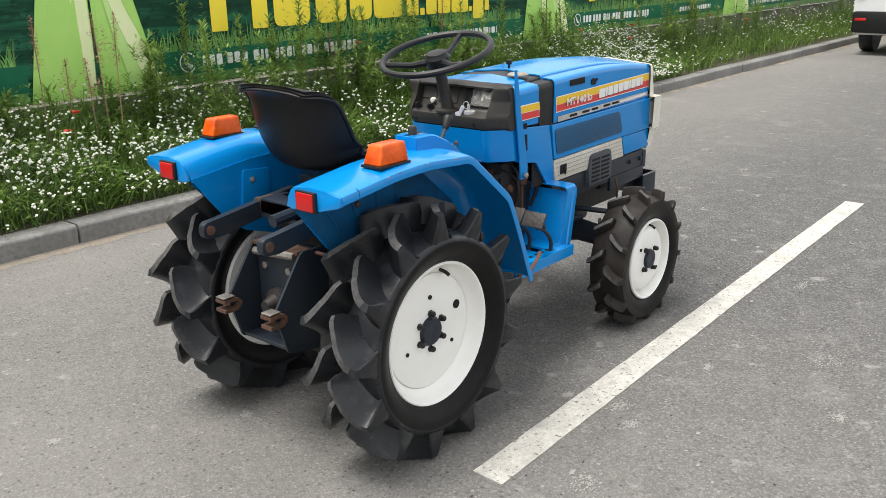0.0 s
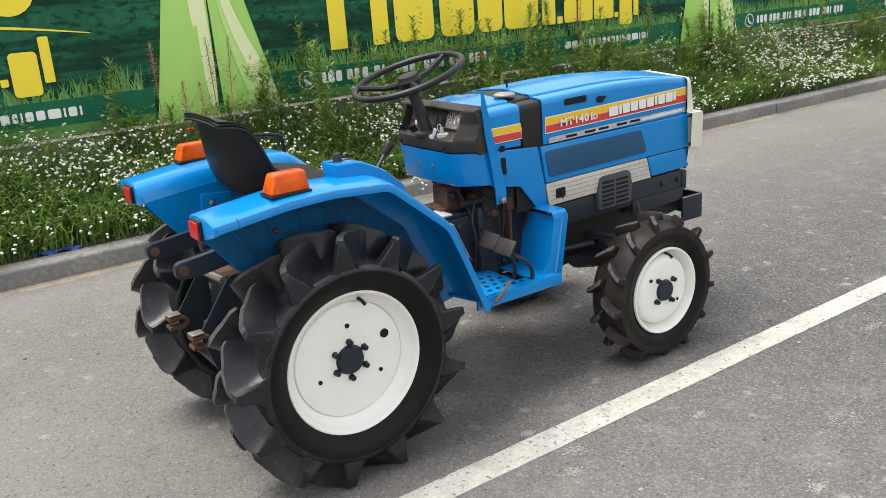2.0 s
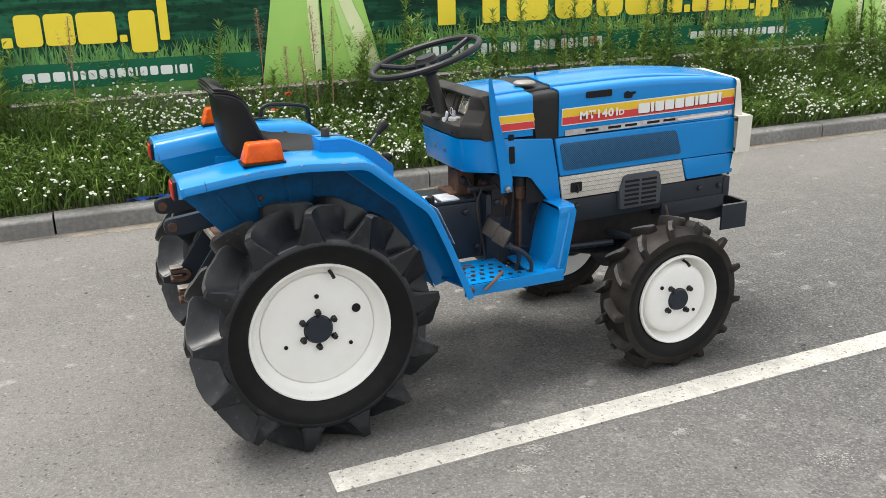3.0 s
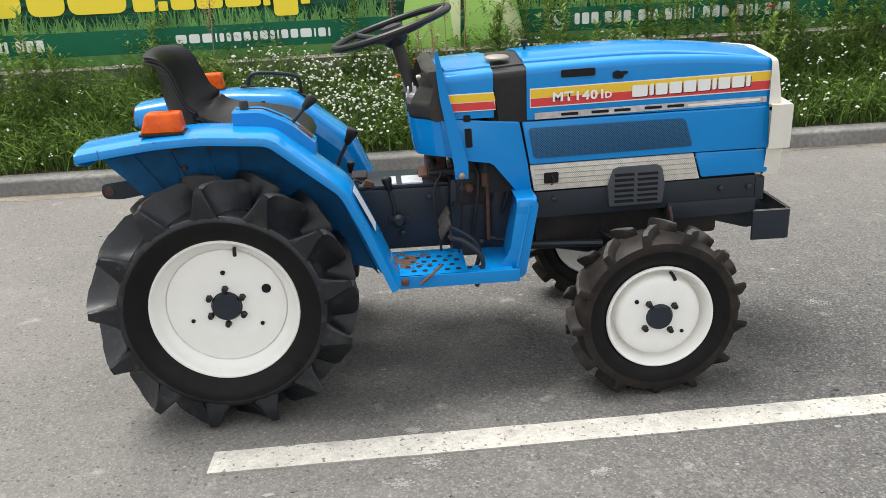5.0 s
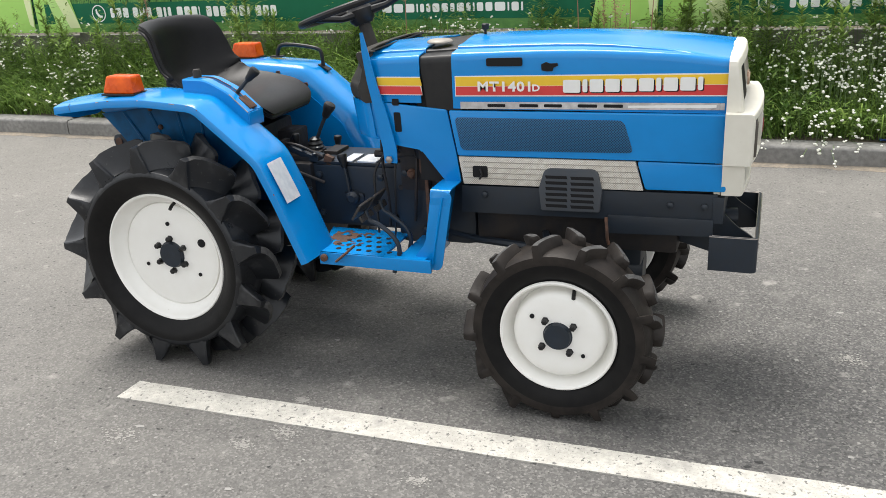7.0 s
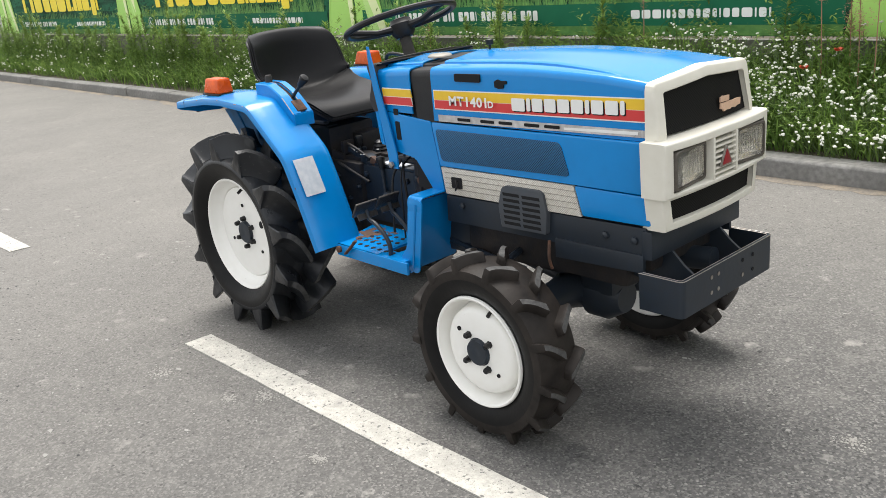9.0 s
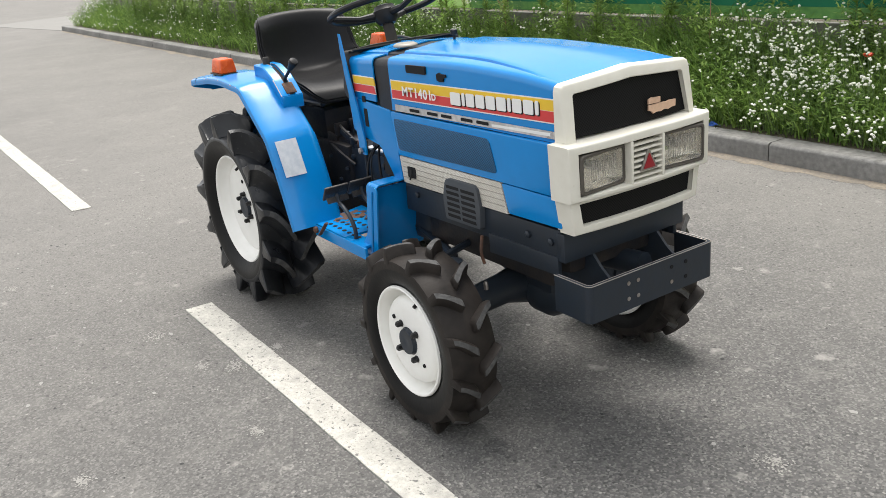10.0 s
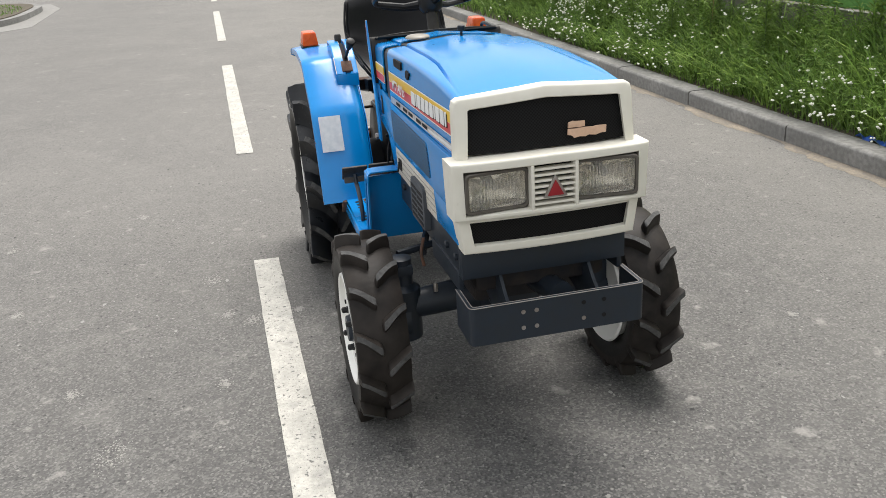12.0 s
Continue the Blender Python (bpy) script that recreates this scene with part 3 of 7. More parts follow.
def fin_tyre(R, r_crown, r_bead, half, centre, lugs, slope, mat, parent, phase=0.0):
    """A tall-lug rear tyre: a rounded carcass with two staggered rows of slanting fins with hollow flanks."""
    d_r = r_crown - r_bead
    cx, cy, cz = centre
    rng = random.Random(int(phase * 100))

    def skin(q):
        return r_crown - d_r * .12 * q ** 2.2

    side = [(.60, r_bead - .004), (.72, r_bead + .006), (.80, r_bead + d_r * .17), (.812, r_bead + d_r * .20), (.86, r_bead + d_r * .28), (.95, r_bead + d_r * .46), (.985, r_bead + d_r * .58), (1.0, r_bead + d_r * .72)]
    side += [(q, skin(q)) for q in (.985, .93, .82, .68, .52, .36, .18)]
    prof = [(-w, r) for w, r in side] + [(0, r_crown)] + side[::-1]
    verts, faces, kinds = [], [], []
    n, m = 96, len(prof)
    for i in range(n):
        t = 2 * math.pi * i / n
        for w, r in prof:
            verts.append((cx + r * math.cos(t), cy + w * half, settle(cz + r * math.sin(t))))
    for i in range(n):
        j = (i + 1) % n
        for q in range(m - 1):
            faces.append((i * m + q, i * m + q + 1, j * m + q + 1, j * m + q))
            kinds.append(1 if q < 7 or q > m - 9 else 0)
    ob = soup("tyre", verts, faces, mat, parent)
    ob.data.materials.append(M_WALL)
    ob.data.polygons.foreach_set("material_index", kinds)
    # rows across a fin: axial place, radius of the skin, share of the full height
    rows = [(q, skin(q), k) for q, k in ((.03, .55), (.06, .9), (.12, 1), (.2, 1), (.3, 1), (.4, 1), (.5, 1), (.6, 1), (.7, 1), (.8, 1), (.9, 1), (.97, 1))]
    rows += [(1.0, r_bead + d_r * .80, .86), (1.0, r_bead + d_r * .70, .42), (.985, r_bead + d_r * .61, .14), (.96, r_bead + d_r * .53, .0)]
    cuts = (-1, -.72, -.5, -.34, -.2, .2, .34, .5, .72, 1)
    for sd in (-1, 1):
        for k in range(lugs):
            a0 = 2 * math.pi * (k + (.5 if sd > 0 else 0)) / lugs + phase + rng.uniform(-.012, .012)
            wear = rng.uniform(.93, 1.0)
            lean = rng.uniform(-.003, .003)
            vs, fs, kd = [], [], []
            for i, (q, r, share) in enumerate(rows):
                b = .028 + .030 * min(q, 1) ** 1.3 if i < 12 else .058 - .006 * (i - 12)
                du, dc = half, R * slope * 2 * (1 - min(q, 1))
                ln_ = math.hypot(du, dc)
                nu, nc = -dc / ln_, du / ln_
                top = R - .010 * q ** 3 + (.004 if .3 < q < .8 else 0)
                flat = .0075 + .004 * q
                for c in cuts:
                    d = c / .2 * flat if abs(c) <= .2 else math.copysign(flat + (abs(c) - .2) / .8 * (b - flat), c)
                    f = min(1.0, max(0.0, (b - abs(d)) / (b - flat))) ** 1.75 * wear * share
                    rad = r - .003 * (abs(c) == 1) + (top - r) * f
                    u = q * half * (1 + .06 * f) + nu * d * (1 if i < 11 else 0) - (.004 * (1 - min(1, f * 4)) if i > 11 else 0)
                    u = max(.002, u)
                    t = a0 + slope * (1 - (1 - min(q, 1)) ** 2) + (nc * d + lean * f) / R
                    vs.append((cx + rad * math.cos(t), cy + sd * u, settle(cz + rad * math.sin(t))))
            w = len(cuts)
            for i in range(len(rows) - 1):
                for c in range(w - 1):
                    p = i * w + c
                    fs.append((p, p + 1, p + w + 1, p + w))
                    kd.append(1 if c == 4 and 1 <= i < 9 else 0)
            fs.append(tuple(range(w)))
            kd.append(0)
            fin = soup("tread_bar", vs, fs, mat, parent)
            fin.data.materials.append(M_WORN)
            fin.data.polygons.foreach_set("material_index", kd)
            fin.data.set_sharp_from_angle(angle=radians(40))
    return ob


def bar_tyre(R, r_crown, r_bead, half, centre, lugs, top_w, base_w, slope, mat, parent, phase=0.0):
    """A tractor front tyre: a smooth rounded carcass with two staggered rows of separate slanting rubber bars."""
    d_r = r_crown - r_bead
    cx, cy, cz = centre
    rng = random.Random(int(phase * 100))

    def skin(q):
        if q <= 1:
            return r_crown - d_r * .14 * q ** 2.4
        return r_crown - d_r * (.14 + .9 * (q - 1))

    prof = [(-.60, r_bead - .004), (-.72, r_bead + .004), (-.84, r_bead + d_r * .16), (-.855, r_bead + d_r * .19), (-.865, r_bead + d_r * .20), (-.95, r_bead + d_r * .42), (-.995, r_bead + d_r * .60),
            (-1.0, r_bead + d_r * .72), (-.99, skin(.99))] + [(-q, skin(q)) for q in (.94, .85, .72, .55, .36, .18)]
    prof += [(0, r_crown)] + [(-w, r) for w, r in prof[::-1]]
    verts, faces, kinds = [], [], []
    n, m = 96, len(prof)

    def put(t, w, r):
        verts.append((cx + r * math.cos(t), cy + w * half, settle(cz + r * math.sin(t))))
    for i in range(n):
        for w, r in prof:
            put(2 * math.pi * i / n, w, r)
    for i in range(n):
        j = (i + 1) % n
        for q in range(m - 1):
            faces.append((i * m + q, i * m + q + 1, j * m + q + 1, j * m + q))
            kinds.append(2 if q < 6 or q > m - 8 else 0)
    ob = soup("tyre", verts, faces, mat, parent)
    ob.data.materials.append(M_WORN)
    ob.data.materials.append(M_WALL)
    ob.data.polygons.foreach_set("material_index", kinds)
    ob.data.set_sharp_from_angle(angle=radians(38))
    stations = (.05, .075, .12, .2, .32, .45, .6, .75, .88, .97, 1.03, 1.06)
    last = len(stations) - 1
    taper = (.55, .92, 1.15, 1.18, 1.08, 1.0, .92, .88, .86, .84, .8, .6)
    for side in (-1, 1):
        for k in range(lugs):
            a0 = 2 * math.pi * (k + (.5 if side > 0 else 0)) / lugs + phase + rng.uniform(-.01, .01)
            wear = rng.uniform(.9, 1.0)
            verts.clear()
            faces, kinds = [], []
            for i, q in enumerate(stations):
                base = skin(min(q, 1.12)) - .004
                top = R - .007 * q ** 3 if q <= 1 else R - .007 - (q - 1) * .45
                top = base + .004 + (top - base - .004) * wear * {0: .5, 1: .9, last: .45}.get(i, 1)
                t0 = a0 + slope * (1.22 * q - .22 * q ** 4) * (1 - .35 * (1 - q) ** 3)
                thin = taper[i]
                for off, r in ((-base_w, base), (-top_w - .0015, top - .0055), (-top_w + .0025, top - .0006), (top_w - .0025, top), (top_w + .0015, top - .0055), (base_w, base)):
                    put(t0 + off * thin / r_crown, side * (q if q < 1 else 1 + (q - 1) * .5), r)
            for i in range(last):
                for c in range(5):
                    p = i * 6 + c
                    faces.append((p, p + 1, p + 7, p + 6))
                    kinds.append(1 if c == 2 and 0 < i < last - 2 else 0)
            for e in (0, last):
                faces.append(tuple(e * 6 + c for c in range(6)))
                kinds.append(0)
            bar = soup("tread_bar", list(verts), faces, mat, parent)
            bar.data.materials.append(M_WORN)
            bar.data.polygons.foreach_set("material_index", kinds)
            bar.data.set_sharp_from_angle(angle=radians(42))
    return ob


def wheel(name, centre, s, front):
    """A wheel; s = -1 for the right side, 1 for the left: its dish looks outward."""
    x, y, z = centre
    bm = bmesh.new()
    if front:
        prof = [(.140, -.066), (.158, -.07), (.164, -.064), (.160, -.056), (.150, -.05), (.145, .04), (.150, .052), (.157, .057), (.1624, .066), (.1605, .072), (.1570, .0735), (.1525, .071),
                (.1490, .062), (.1455, .050), (.1415, .036), (.1375, .024), (.1325, .020), (.1295, .026), (.1285, .040), (.1260, .050), (.1200, .0575), (.109, .061), (.090, .0622), (.060, .0625), (.0, .063)]
    else:
        prof = [(.192, -.085), (.210, -.09), (.217, -.083), (.212, -.07), (.199, -.06), (.192, .03), (.199, .052), (.208, .060), (.2150, .070), (.2148, .0785), (.2120, .082), (.2080, .0815), (.2045, .078),
                (.2015, .070), (.1975, .061), (.1925, .0535), (.1870, .0475), (.1800, .0425), (.1762, .0400), (.1745, .0365), (.1732, .0330), (.1722, .0365), (.1708, .0405), (.1675, .0420), (.10, .0415), (.05, .0415), (.0, .0415)]
    lathe(bm, [(r, h * s) for r, h in prof], centre, "y", 64)
    rim = part(name, bm, M_RIM, tractor, "white painted steel wheel")
    face = y + s * (.0625 if front else .0415)
    hub_r = .0375 if front else .0415
    bm = bmesh.new()
    lathe(bm, [(hub_r + .006, -.002 * s), (hub_r, .003 * s), (hub_r, .008 * s), (hub_r * .95, .0115 * s), (hub_r * .55, .0122 * s), (hub_r * .25, .0112 * s), (0, .0105 * s)], (x, face, z), "y", 32)
    part("hub_cap", bm, M_NAVY, rim, "dark hub cap")
    nuts, circle = (4, .055) if front else (6, .0545)
    for k in range(nuts):
        t = 2 * math.pi * k / nuts + (.66 if front else .50)
        c = (x + circle * math.cos(t), face, z + circle * math.sin(t))
        bm = bmesh.new()
        lathe(bm, [(.0105, -.001 * s), (.0105, .003 * s), (.009, .004 * s), (.0085, .016 * s), (.005, .019 * s), (0, .019 * s)], c, "y", 6)
        part("wheel_nut", bm, M_BLACK, rim)
    spots = [(.088, 2.50, .0065), (.087, 5.65, .0055)] if front else [(.128, .38, .0136), (.104, 1.56, .0068), (.1085, 3.52, .006), (.114, 5.72, .006)]
    for r, t, q in spots:
        bm = bmesh.new()
        lathe(bm, [(q, -.003 * s), (q, .0035 * s), (0, .0035 * s)], (x + r * math.cos(t), face, z + r * math.sin(t)), "y", 16)
        part("disc_hole", bm, M_HOLE, rim, "dark hole through the disc")
    bm = bmesh.new()
    t, r0 = (1.27, .132) if front else (1.33, .183)
    p = Vector((x + r0 * math.cos(t), y + s * (.03 if front else .045), z + r0 * math.sin(t)))
    sweep(bm, [p, p + Vector((0.002, s * .018, -.004)), p + Vector((0.004, s * .032, -.012))], .0055, 8)
    part("valve", bm, M_BLACK, rim, "black rubber valve stem")
    if front:
        bar_tyre(.277, .2485, .1555, .0715, (x, y + s * .007, z), 13, .0105, .017, .18, M_RUBBER_DUST, rim, .16 if s < 0 else .31)
    else:
        fin_tyre(.381, .303, .2065, .108, (x, y, z), 13, .40, M_RUBBER, rim, .26 if s < 0 else .3)
    return rim


for s in (-1, 1):
    wheel("rear_wheel", (.001, s * .356, .3665), s, False)
    wheel("front_wheel", (1.271, s * .384, .254), s, True)

# fender line seen from the side, at the outer edge
FENDER = [(-.338, .838), (-.136, .863), (-.01, .868), (.178, .8545), (.373, .693), (.427, .575), (.502, .387)]


def smooth_line(pts, n):
    """Points along a rounded line through pts."""
    p = [Vector(q) for q in pts]
    out = []
    for i in range(len(p) - 1):
        a, b, c, d = p[max(0, i - 1)], p[i], p[i + 1], p[min(len(p) - 1, i + 2)]
        for k in range(n):
            t = k / n
            out.append(.5 * (2 * b + (c - a) * t + (2 * a - 5 * b + 4 * c - d) * t * t + (3 * b - a - 3 * c + d) * t ** 3))
    out.append(p[-1])
    return out


def bent_line(pts, r, n=4, step=.05):
    """Straight runs joined by short bends."""
    p = [Vector(q) for q in pts]
    out = [p[0]]

    def run(q):
        a = out[-1]
        k = max(1, int((q - a).length / step))
        out.extend(a.lerp(q, j / k) for j in range(1, k + 1))
    for a, b, c in zip(p, p[1:], p[2:]):
        q = min(r, (a - b).length * .45, (c - b).length * .45)
        u, v = b + (a - b).normalized() * q, b + (c - b).normalized() * q
        run(u)
        out.extend((1 - t) ** 2 * u + 2 * t * (1 - t) * b + t * t * v for t in (j / n for j in range(1, n + 1)))
    run(p[-1])
    return out


def fender(s):
    line = bent_line(FENDER, .028)
    norms = []
    for i, p in enumerate(line):
        a, b = line[max(0, i - 1)], line[min(len(line) - 1, i + 1)]
        d = (b - a).normalized()
        norms.append(Vector((-d.y, d.x)))
    section = [(.4185, -.021), (.4185, -.0035), (.4165, .0005), (.409, .0035), (.37, .009), (.30, .011), (.262, .010), (.248, .006), (.236, -.004), (.227, -.020), (.2205, -.038), (.2165, -.055)]
    bm = bmesh.new()
    rows = []
    for p, nn in zip(line, norms):
        rows.append([((p + nn * h).x, s * y, (p + nn * h).y) for y, h in section])
    grid_sheet(bm, rows, .003)
    shell = part("fender", bm, M_BLUE, tractor, "blue sheet steel rear fender")
    # inner side wall
    low = [(-.333, .80), (-.236, .655), (-.16, .60), (.0, .55), (.2, .45), (.47, .37)]
    bm = bmesh.new()
    rows = []
    for p, nn in zip(line, norms):
        top = p - nn * .045
        zb = min(lerp_line(low, top.x), top.y - .004)
        rows.append([(top.x, s * .2165, top.y + (zb - top.y) * k / 3) for k in range(4)])
    grid_sheet(bm, rows, .003)
    part("fender_side", bm, M_BLUE, shell, "blue inner fender wall")
    # extra sheet on the wheel side, coloured dark for shade and grime
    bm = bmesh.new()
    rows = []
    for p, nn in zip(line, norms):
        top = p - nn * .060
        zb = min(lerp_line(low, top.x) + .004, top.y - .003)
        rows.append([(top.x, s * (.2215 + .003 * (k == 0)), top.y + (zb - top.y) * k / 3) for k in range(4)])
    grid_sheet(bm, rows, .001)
    part("arch_lining", bm, M_ARCH, shell, "thin blue sheet darkened for shade and grime inside the wheel arch")
    # rear cap with the reflector
    bm = bmesh.new()
    prism(bm, [(s * .2165, .788), (s * .227, .8175), (s * .236, .8335), (s * .248, .8435), (s * .262, .8475), (s * .30, .8485), (s * .37, .8465), (s * .409, .841), (s * .4165, .838), (s * .4185, .815), (s * .405, .808), (s * .33, .789), (s * .24, .782)], -.345, -.334, "x", .003)
    part("rear_cap", bm, M_BLUE, shell)
    bm = bmesh.new()
    rbox(bm, (-.349, s * .300, .813), (.012, .072, .054), .003)
    part("lens_frame", bm, M_BLACK, shell)
    bm = bmesh.new()
    rbox(bm, (-.355, s * .300, .813), (.008, .061, .046), .003)
    part("tail_reflector", bm, M_RED, shell, "square red reflector")
    # dark seam where the end piece is welded on
    bm = bmesh.new()
    i0 = min(range(len(line)), key=lambda i: abs(line[i].x + .305))
    p, nn = line[i0], norms[i0]
    sweep(bm, [((p + nn * (h + .0016)).x, s * y, (p + nn * (h + .0016)).y) for y, h in section[:4]], .0008, 5)
    part("weld_seam", bm, M_NAVY, shell)
    # stiffening ribs inside the wheel arch
    for x0, z0, x1, z1 in ((-.24, .785, -.17, .68), (-.14, .80, -.09, .68), (-.03, .805, -.01, .68), (.06, .805, .06, .67)):
        bm = bmesh.new()
        sweep(bm, [(x0, s * .2235, z0), (x1, s * .2235, z1)], .0055, 6)
        part("rib", bm, M_ARCH, shell)
    for x, z in ((-.13, .80), (-.10, .74), (-.02, .80), (.09, .84), (.2, .8)):
        bm = bmesh.new()
        lathe(bm, [(.009, 0), (.009, s * .008), (.004, s * .011), (0, s * .011)], (x, s * .2225, z), "y", 6)
        part("bolt", bm, M_RUST, shell)
    # mounting plate with bolts on the seat side
    bm = bmesh.new()
    prism(bm, rounded([(-.17, .66), (-.06, .655), (-.055, .78), (-.155, .79)], .01), s * .205, s * .214, "y", .002)
    plate = part("mounting_plate", bm, M_BLUE, shell)
    for x, z in ((-.125, .755), (-.115, .69)):
        bm = bmesh.new()
        lathe(bm, [(.009, 0), (.009, -s * .007), (.004, -s * .01), (0, -s * .01)], (x, s * .205, z), "y", 6)
        part("bolt", bm, M_BARE, shell)
    # turn lamp
    bm = bmesh.new()
    rbox(bm, (-.112, s * .354, .8755), (.120, .070, .007), .002)
    base = part("lamp_base", bm, M_BLACK, shell, "black lamp base")
    bm = bmesh.new()
    vs = rbox(bm, (-.112, s * .354, .905), (.114, .064, .053), .008, seg=3)
    for v in vs:
        k = (v.co.z - .8785) / .053
        v.co.x = -.112 + (v.co.x + .112) * (1 - .2 * k) + .006 * k
        v.co.y = s * .354 + (v.co.y - s * .354) * (1 - .22 * k)
    part("turn_lamp", bm, M_ORANGE, shell, "orange turn signal lens")
    # bare and rusty chips along the folded edge
    r = random.Random(5 + s)
    for i in range(7):
        a = r.randrange(2, len(line) - 4)
        pts = [(q + nn * -.0005) for q, nn in zip(line[a:a + 3], norms[a:a + 3])]
        k0, k1 = sorted((r.random(), r.random()))
        q0, q1 = pts[0].lerp(pts[1], k0), pts[0].lerp(pts[1], min(1, k0 + .25 + .5 * (k1 - k0)))
        bm = bmesh.new()
        yy = s * .4172
        sweep(bm, [(q0.x, yy, q0.y - .001), ((q0.x + q1.x) / 2, yy + s * .0004, (q0.y + q1.y) / 2 - .001), (q1.x, yy, q1.y - .001)], [.001, .0017, .0008], 6)
        part("paint_chip", bm, M_RUST if i % 2 else M_BARE, shell)
    return shell


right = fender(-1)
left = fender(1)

# sticker on the right fender
line = bent_line(FENDER, .028)
bm = bmesh.new()
rows = []
for k in range(7):
    z = .677 - .119 * k / 6
    x = lerp_line([(-p.y, p.x) for p in line], -z)
    nx = Vector((.88, .47)) * (.0155)
    rows.append([(x + nx.x, y, z + nx.y) for y in (-.397, -.371, -.345, -.318)])
grid_sheet(bm, rows, .001)
part("sticker", bm, M_STICKER, right, "faded silver warning sticker")

# grab rail on the left fender
bm = bmesh.new()
sweep(bm, smooth_line([(.03, .335, .882), (.04, .335, .915), (.07, .337, .926), (.14, .342, .92), (.195, .348, .908), (.207, .349, .89), (.21, .35, .842)], 4), .007, 8)
rbox(bm, (.03, .335, .883), (.05, .03, .006), .002)
rbox(bm, (.215, .35, .842), (.045, .03, .006), .002, Matrix.Rotation(.5, 3, "Y"))
part("grab_rail", bm, M_BLACK, left, "black bent grab rail")

# hydraulic lever box on the right fender
bm = bmesh.new()
top = bent_line([(.07, .905), (.148, .9035), (.222, .868), (.288, .808)], .02, step=.019)
rows = []
for p in top:
    z0 = p.y
    rows.append([(p.x, -.302, z0 - .04), (p.x, -.302, z0 + .002), (p.x, -.298, z0 + .006), (p.x, -.268, z0 + .006), (p.x, -.264, z0 - .004), (p.x, -.25, z0 - .004), (p.x, -.246, z0 + .006),
                 (p.x, -.224, z0 + .006), (p.x, -.22, z0 + .002), (p.x, -.22, z0 - .04)])
grid_sheet(bm, rows, .003)
rbox(bm, (.289, -.261, .79), (.006, .08, .044), .002)
rbox(bm, (.07, -.261, .888), (.006, .08, .044), .002)
box = part("lever_guide", bm, M_BLUE, tractor, "blue slotted lever guide")
bm = bmesh.new()
rows = [[(p.x, y, p.y - .002) for y in (-.265, -.25)] for p in top[1:-1]]
grid_sheet(bm, rows)
part("guide_slot", bm, M_HOLE, box)
for y, a, b, mat in ((-.2665, 1, 6, M_BARE), (-.2665, 8, 14, M_RUST), (-.2475, 2, 9, M_RUST), (-.2475, 10, 15, M_BARE), (-.301, 12, 16, M_BARE)):
    bm = bmesh.new()
    sweep(bm, [(p.x, y, p.y + .0052) for p in top[a:b + 1]], .0016, 6)
    part("worn_edge", bm, mat, box, "bare worn metal edge")
bm = bmesh.new()
lathe(bm, [(.013, 0), (.013, .024), (.010, .03), (0, .03)], (.098, -.262, .905), "z", 14)
part("stop_knob", bm, M_DASH, box, "grey stop knob")
bm = bmesh.new()
rbox(bm, (.262, -.258, .834), (.05, .04, .012), .003, Matrix.Rotation(.7, 3, "Y"))
part("lever_stop", bm, M_RUST, box, "rusty slide stop")


def lever(points, r, knob_r, long=1.0, label="black lever with a round knob"):
    bm = bmesh.new()
    sweep(bm, points, r, 8)
    arm = part("lever", bm, M_NAVY, tractor, label)
    bm = bmesh.new()
    a, b = Vector(points[-2]), Vector(points[-1])
    d = (b - a).normalized()
    prof = [(r * 1.2, -knob_r * 1.9 * long), (knob_r * .62, -knob_r * 1.55 * long), (knob_r * .74, -knob_r * .8), (knob_r * .98, knob_r * .1), (knob_r, knob_r * .5), (knob_r * .88, knob_r * .78), (knob_r * .5, knob_r * .9), (0, knob_r * .93)]
    lathe(bm, prof, (0, 0, 0), "z", 18)
    bmesh.ops.transform(bm, matrix=Matrix.Translation(b) @ d.to_track_quat("Z", "Y").to_matrix().to_4x4(), verts=bm.verts)
    part("knob", bm, M_BLACK, arm, "black plastic knob")


lever([(.20, -.258, .835), (.24, -.252, .875), (.285, -.24, .922)], .006, .0165)
lever([(.325, .03, .64), (.347, .03, .69), (.386, .03, .76)], .0065, .02)
lever([(.375, .1, .5), (.368, .1, .58), (.372, .1, .638)], .005, .014)
lever([(.511, -.114, .492), (.505, -.112, .55), (.489, -.104, .628)], .0055, .0165)
lever([(.30, -.04, .56), (.293, -.04, .62), (.29, -.04, .675)], .005, .014)
bm = bmesh.new()
lathe(bm, [(.034, 0), (.034, .012), (.028, .016), (.03, .022), (.024, .028), (.026, .034), (.019, .042), (.02, .048), (.008, .056)], (.322, .03, .605), "z", 20)
part("lever_boot", bm, M_RUBBER, tractor, "ribbed rubber boot")

# seat: one bucket shell with a rolled edge
side = smooth_line([(-.203, 1.050), (-.190, 1.044), (-.183, 1.022), (-.180, .975), (-.173, .915), (-.158, .862), (-.122, .82), (-.068, .803), (.0, .797), (.09, .803), (.18, .801), (.236, .784), (.256, .755)], 4)
N = len(side)
bm = bmesh.new()
rows = []
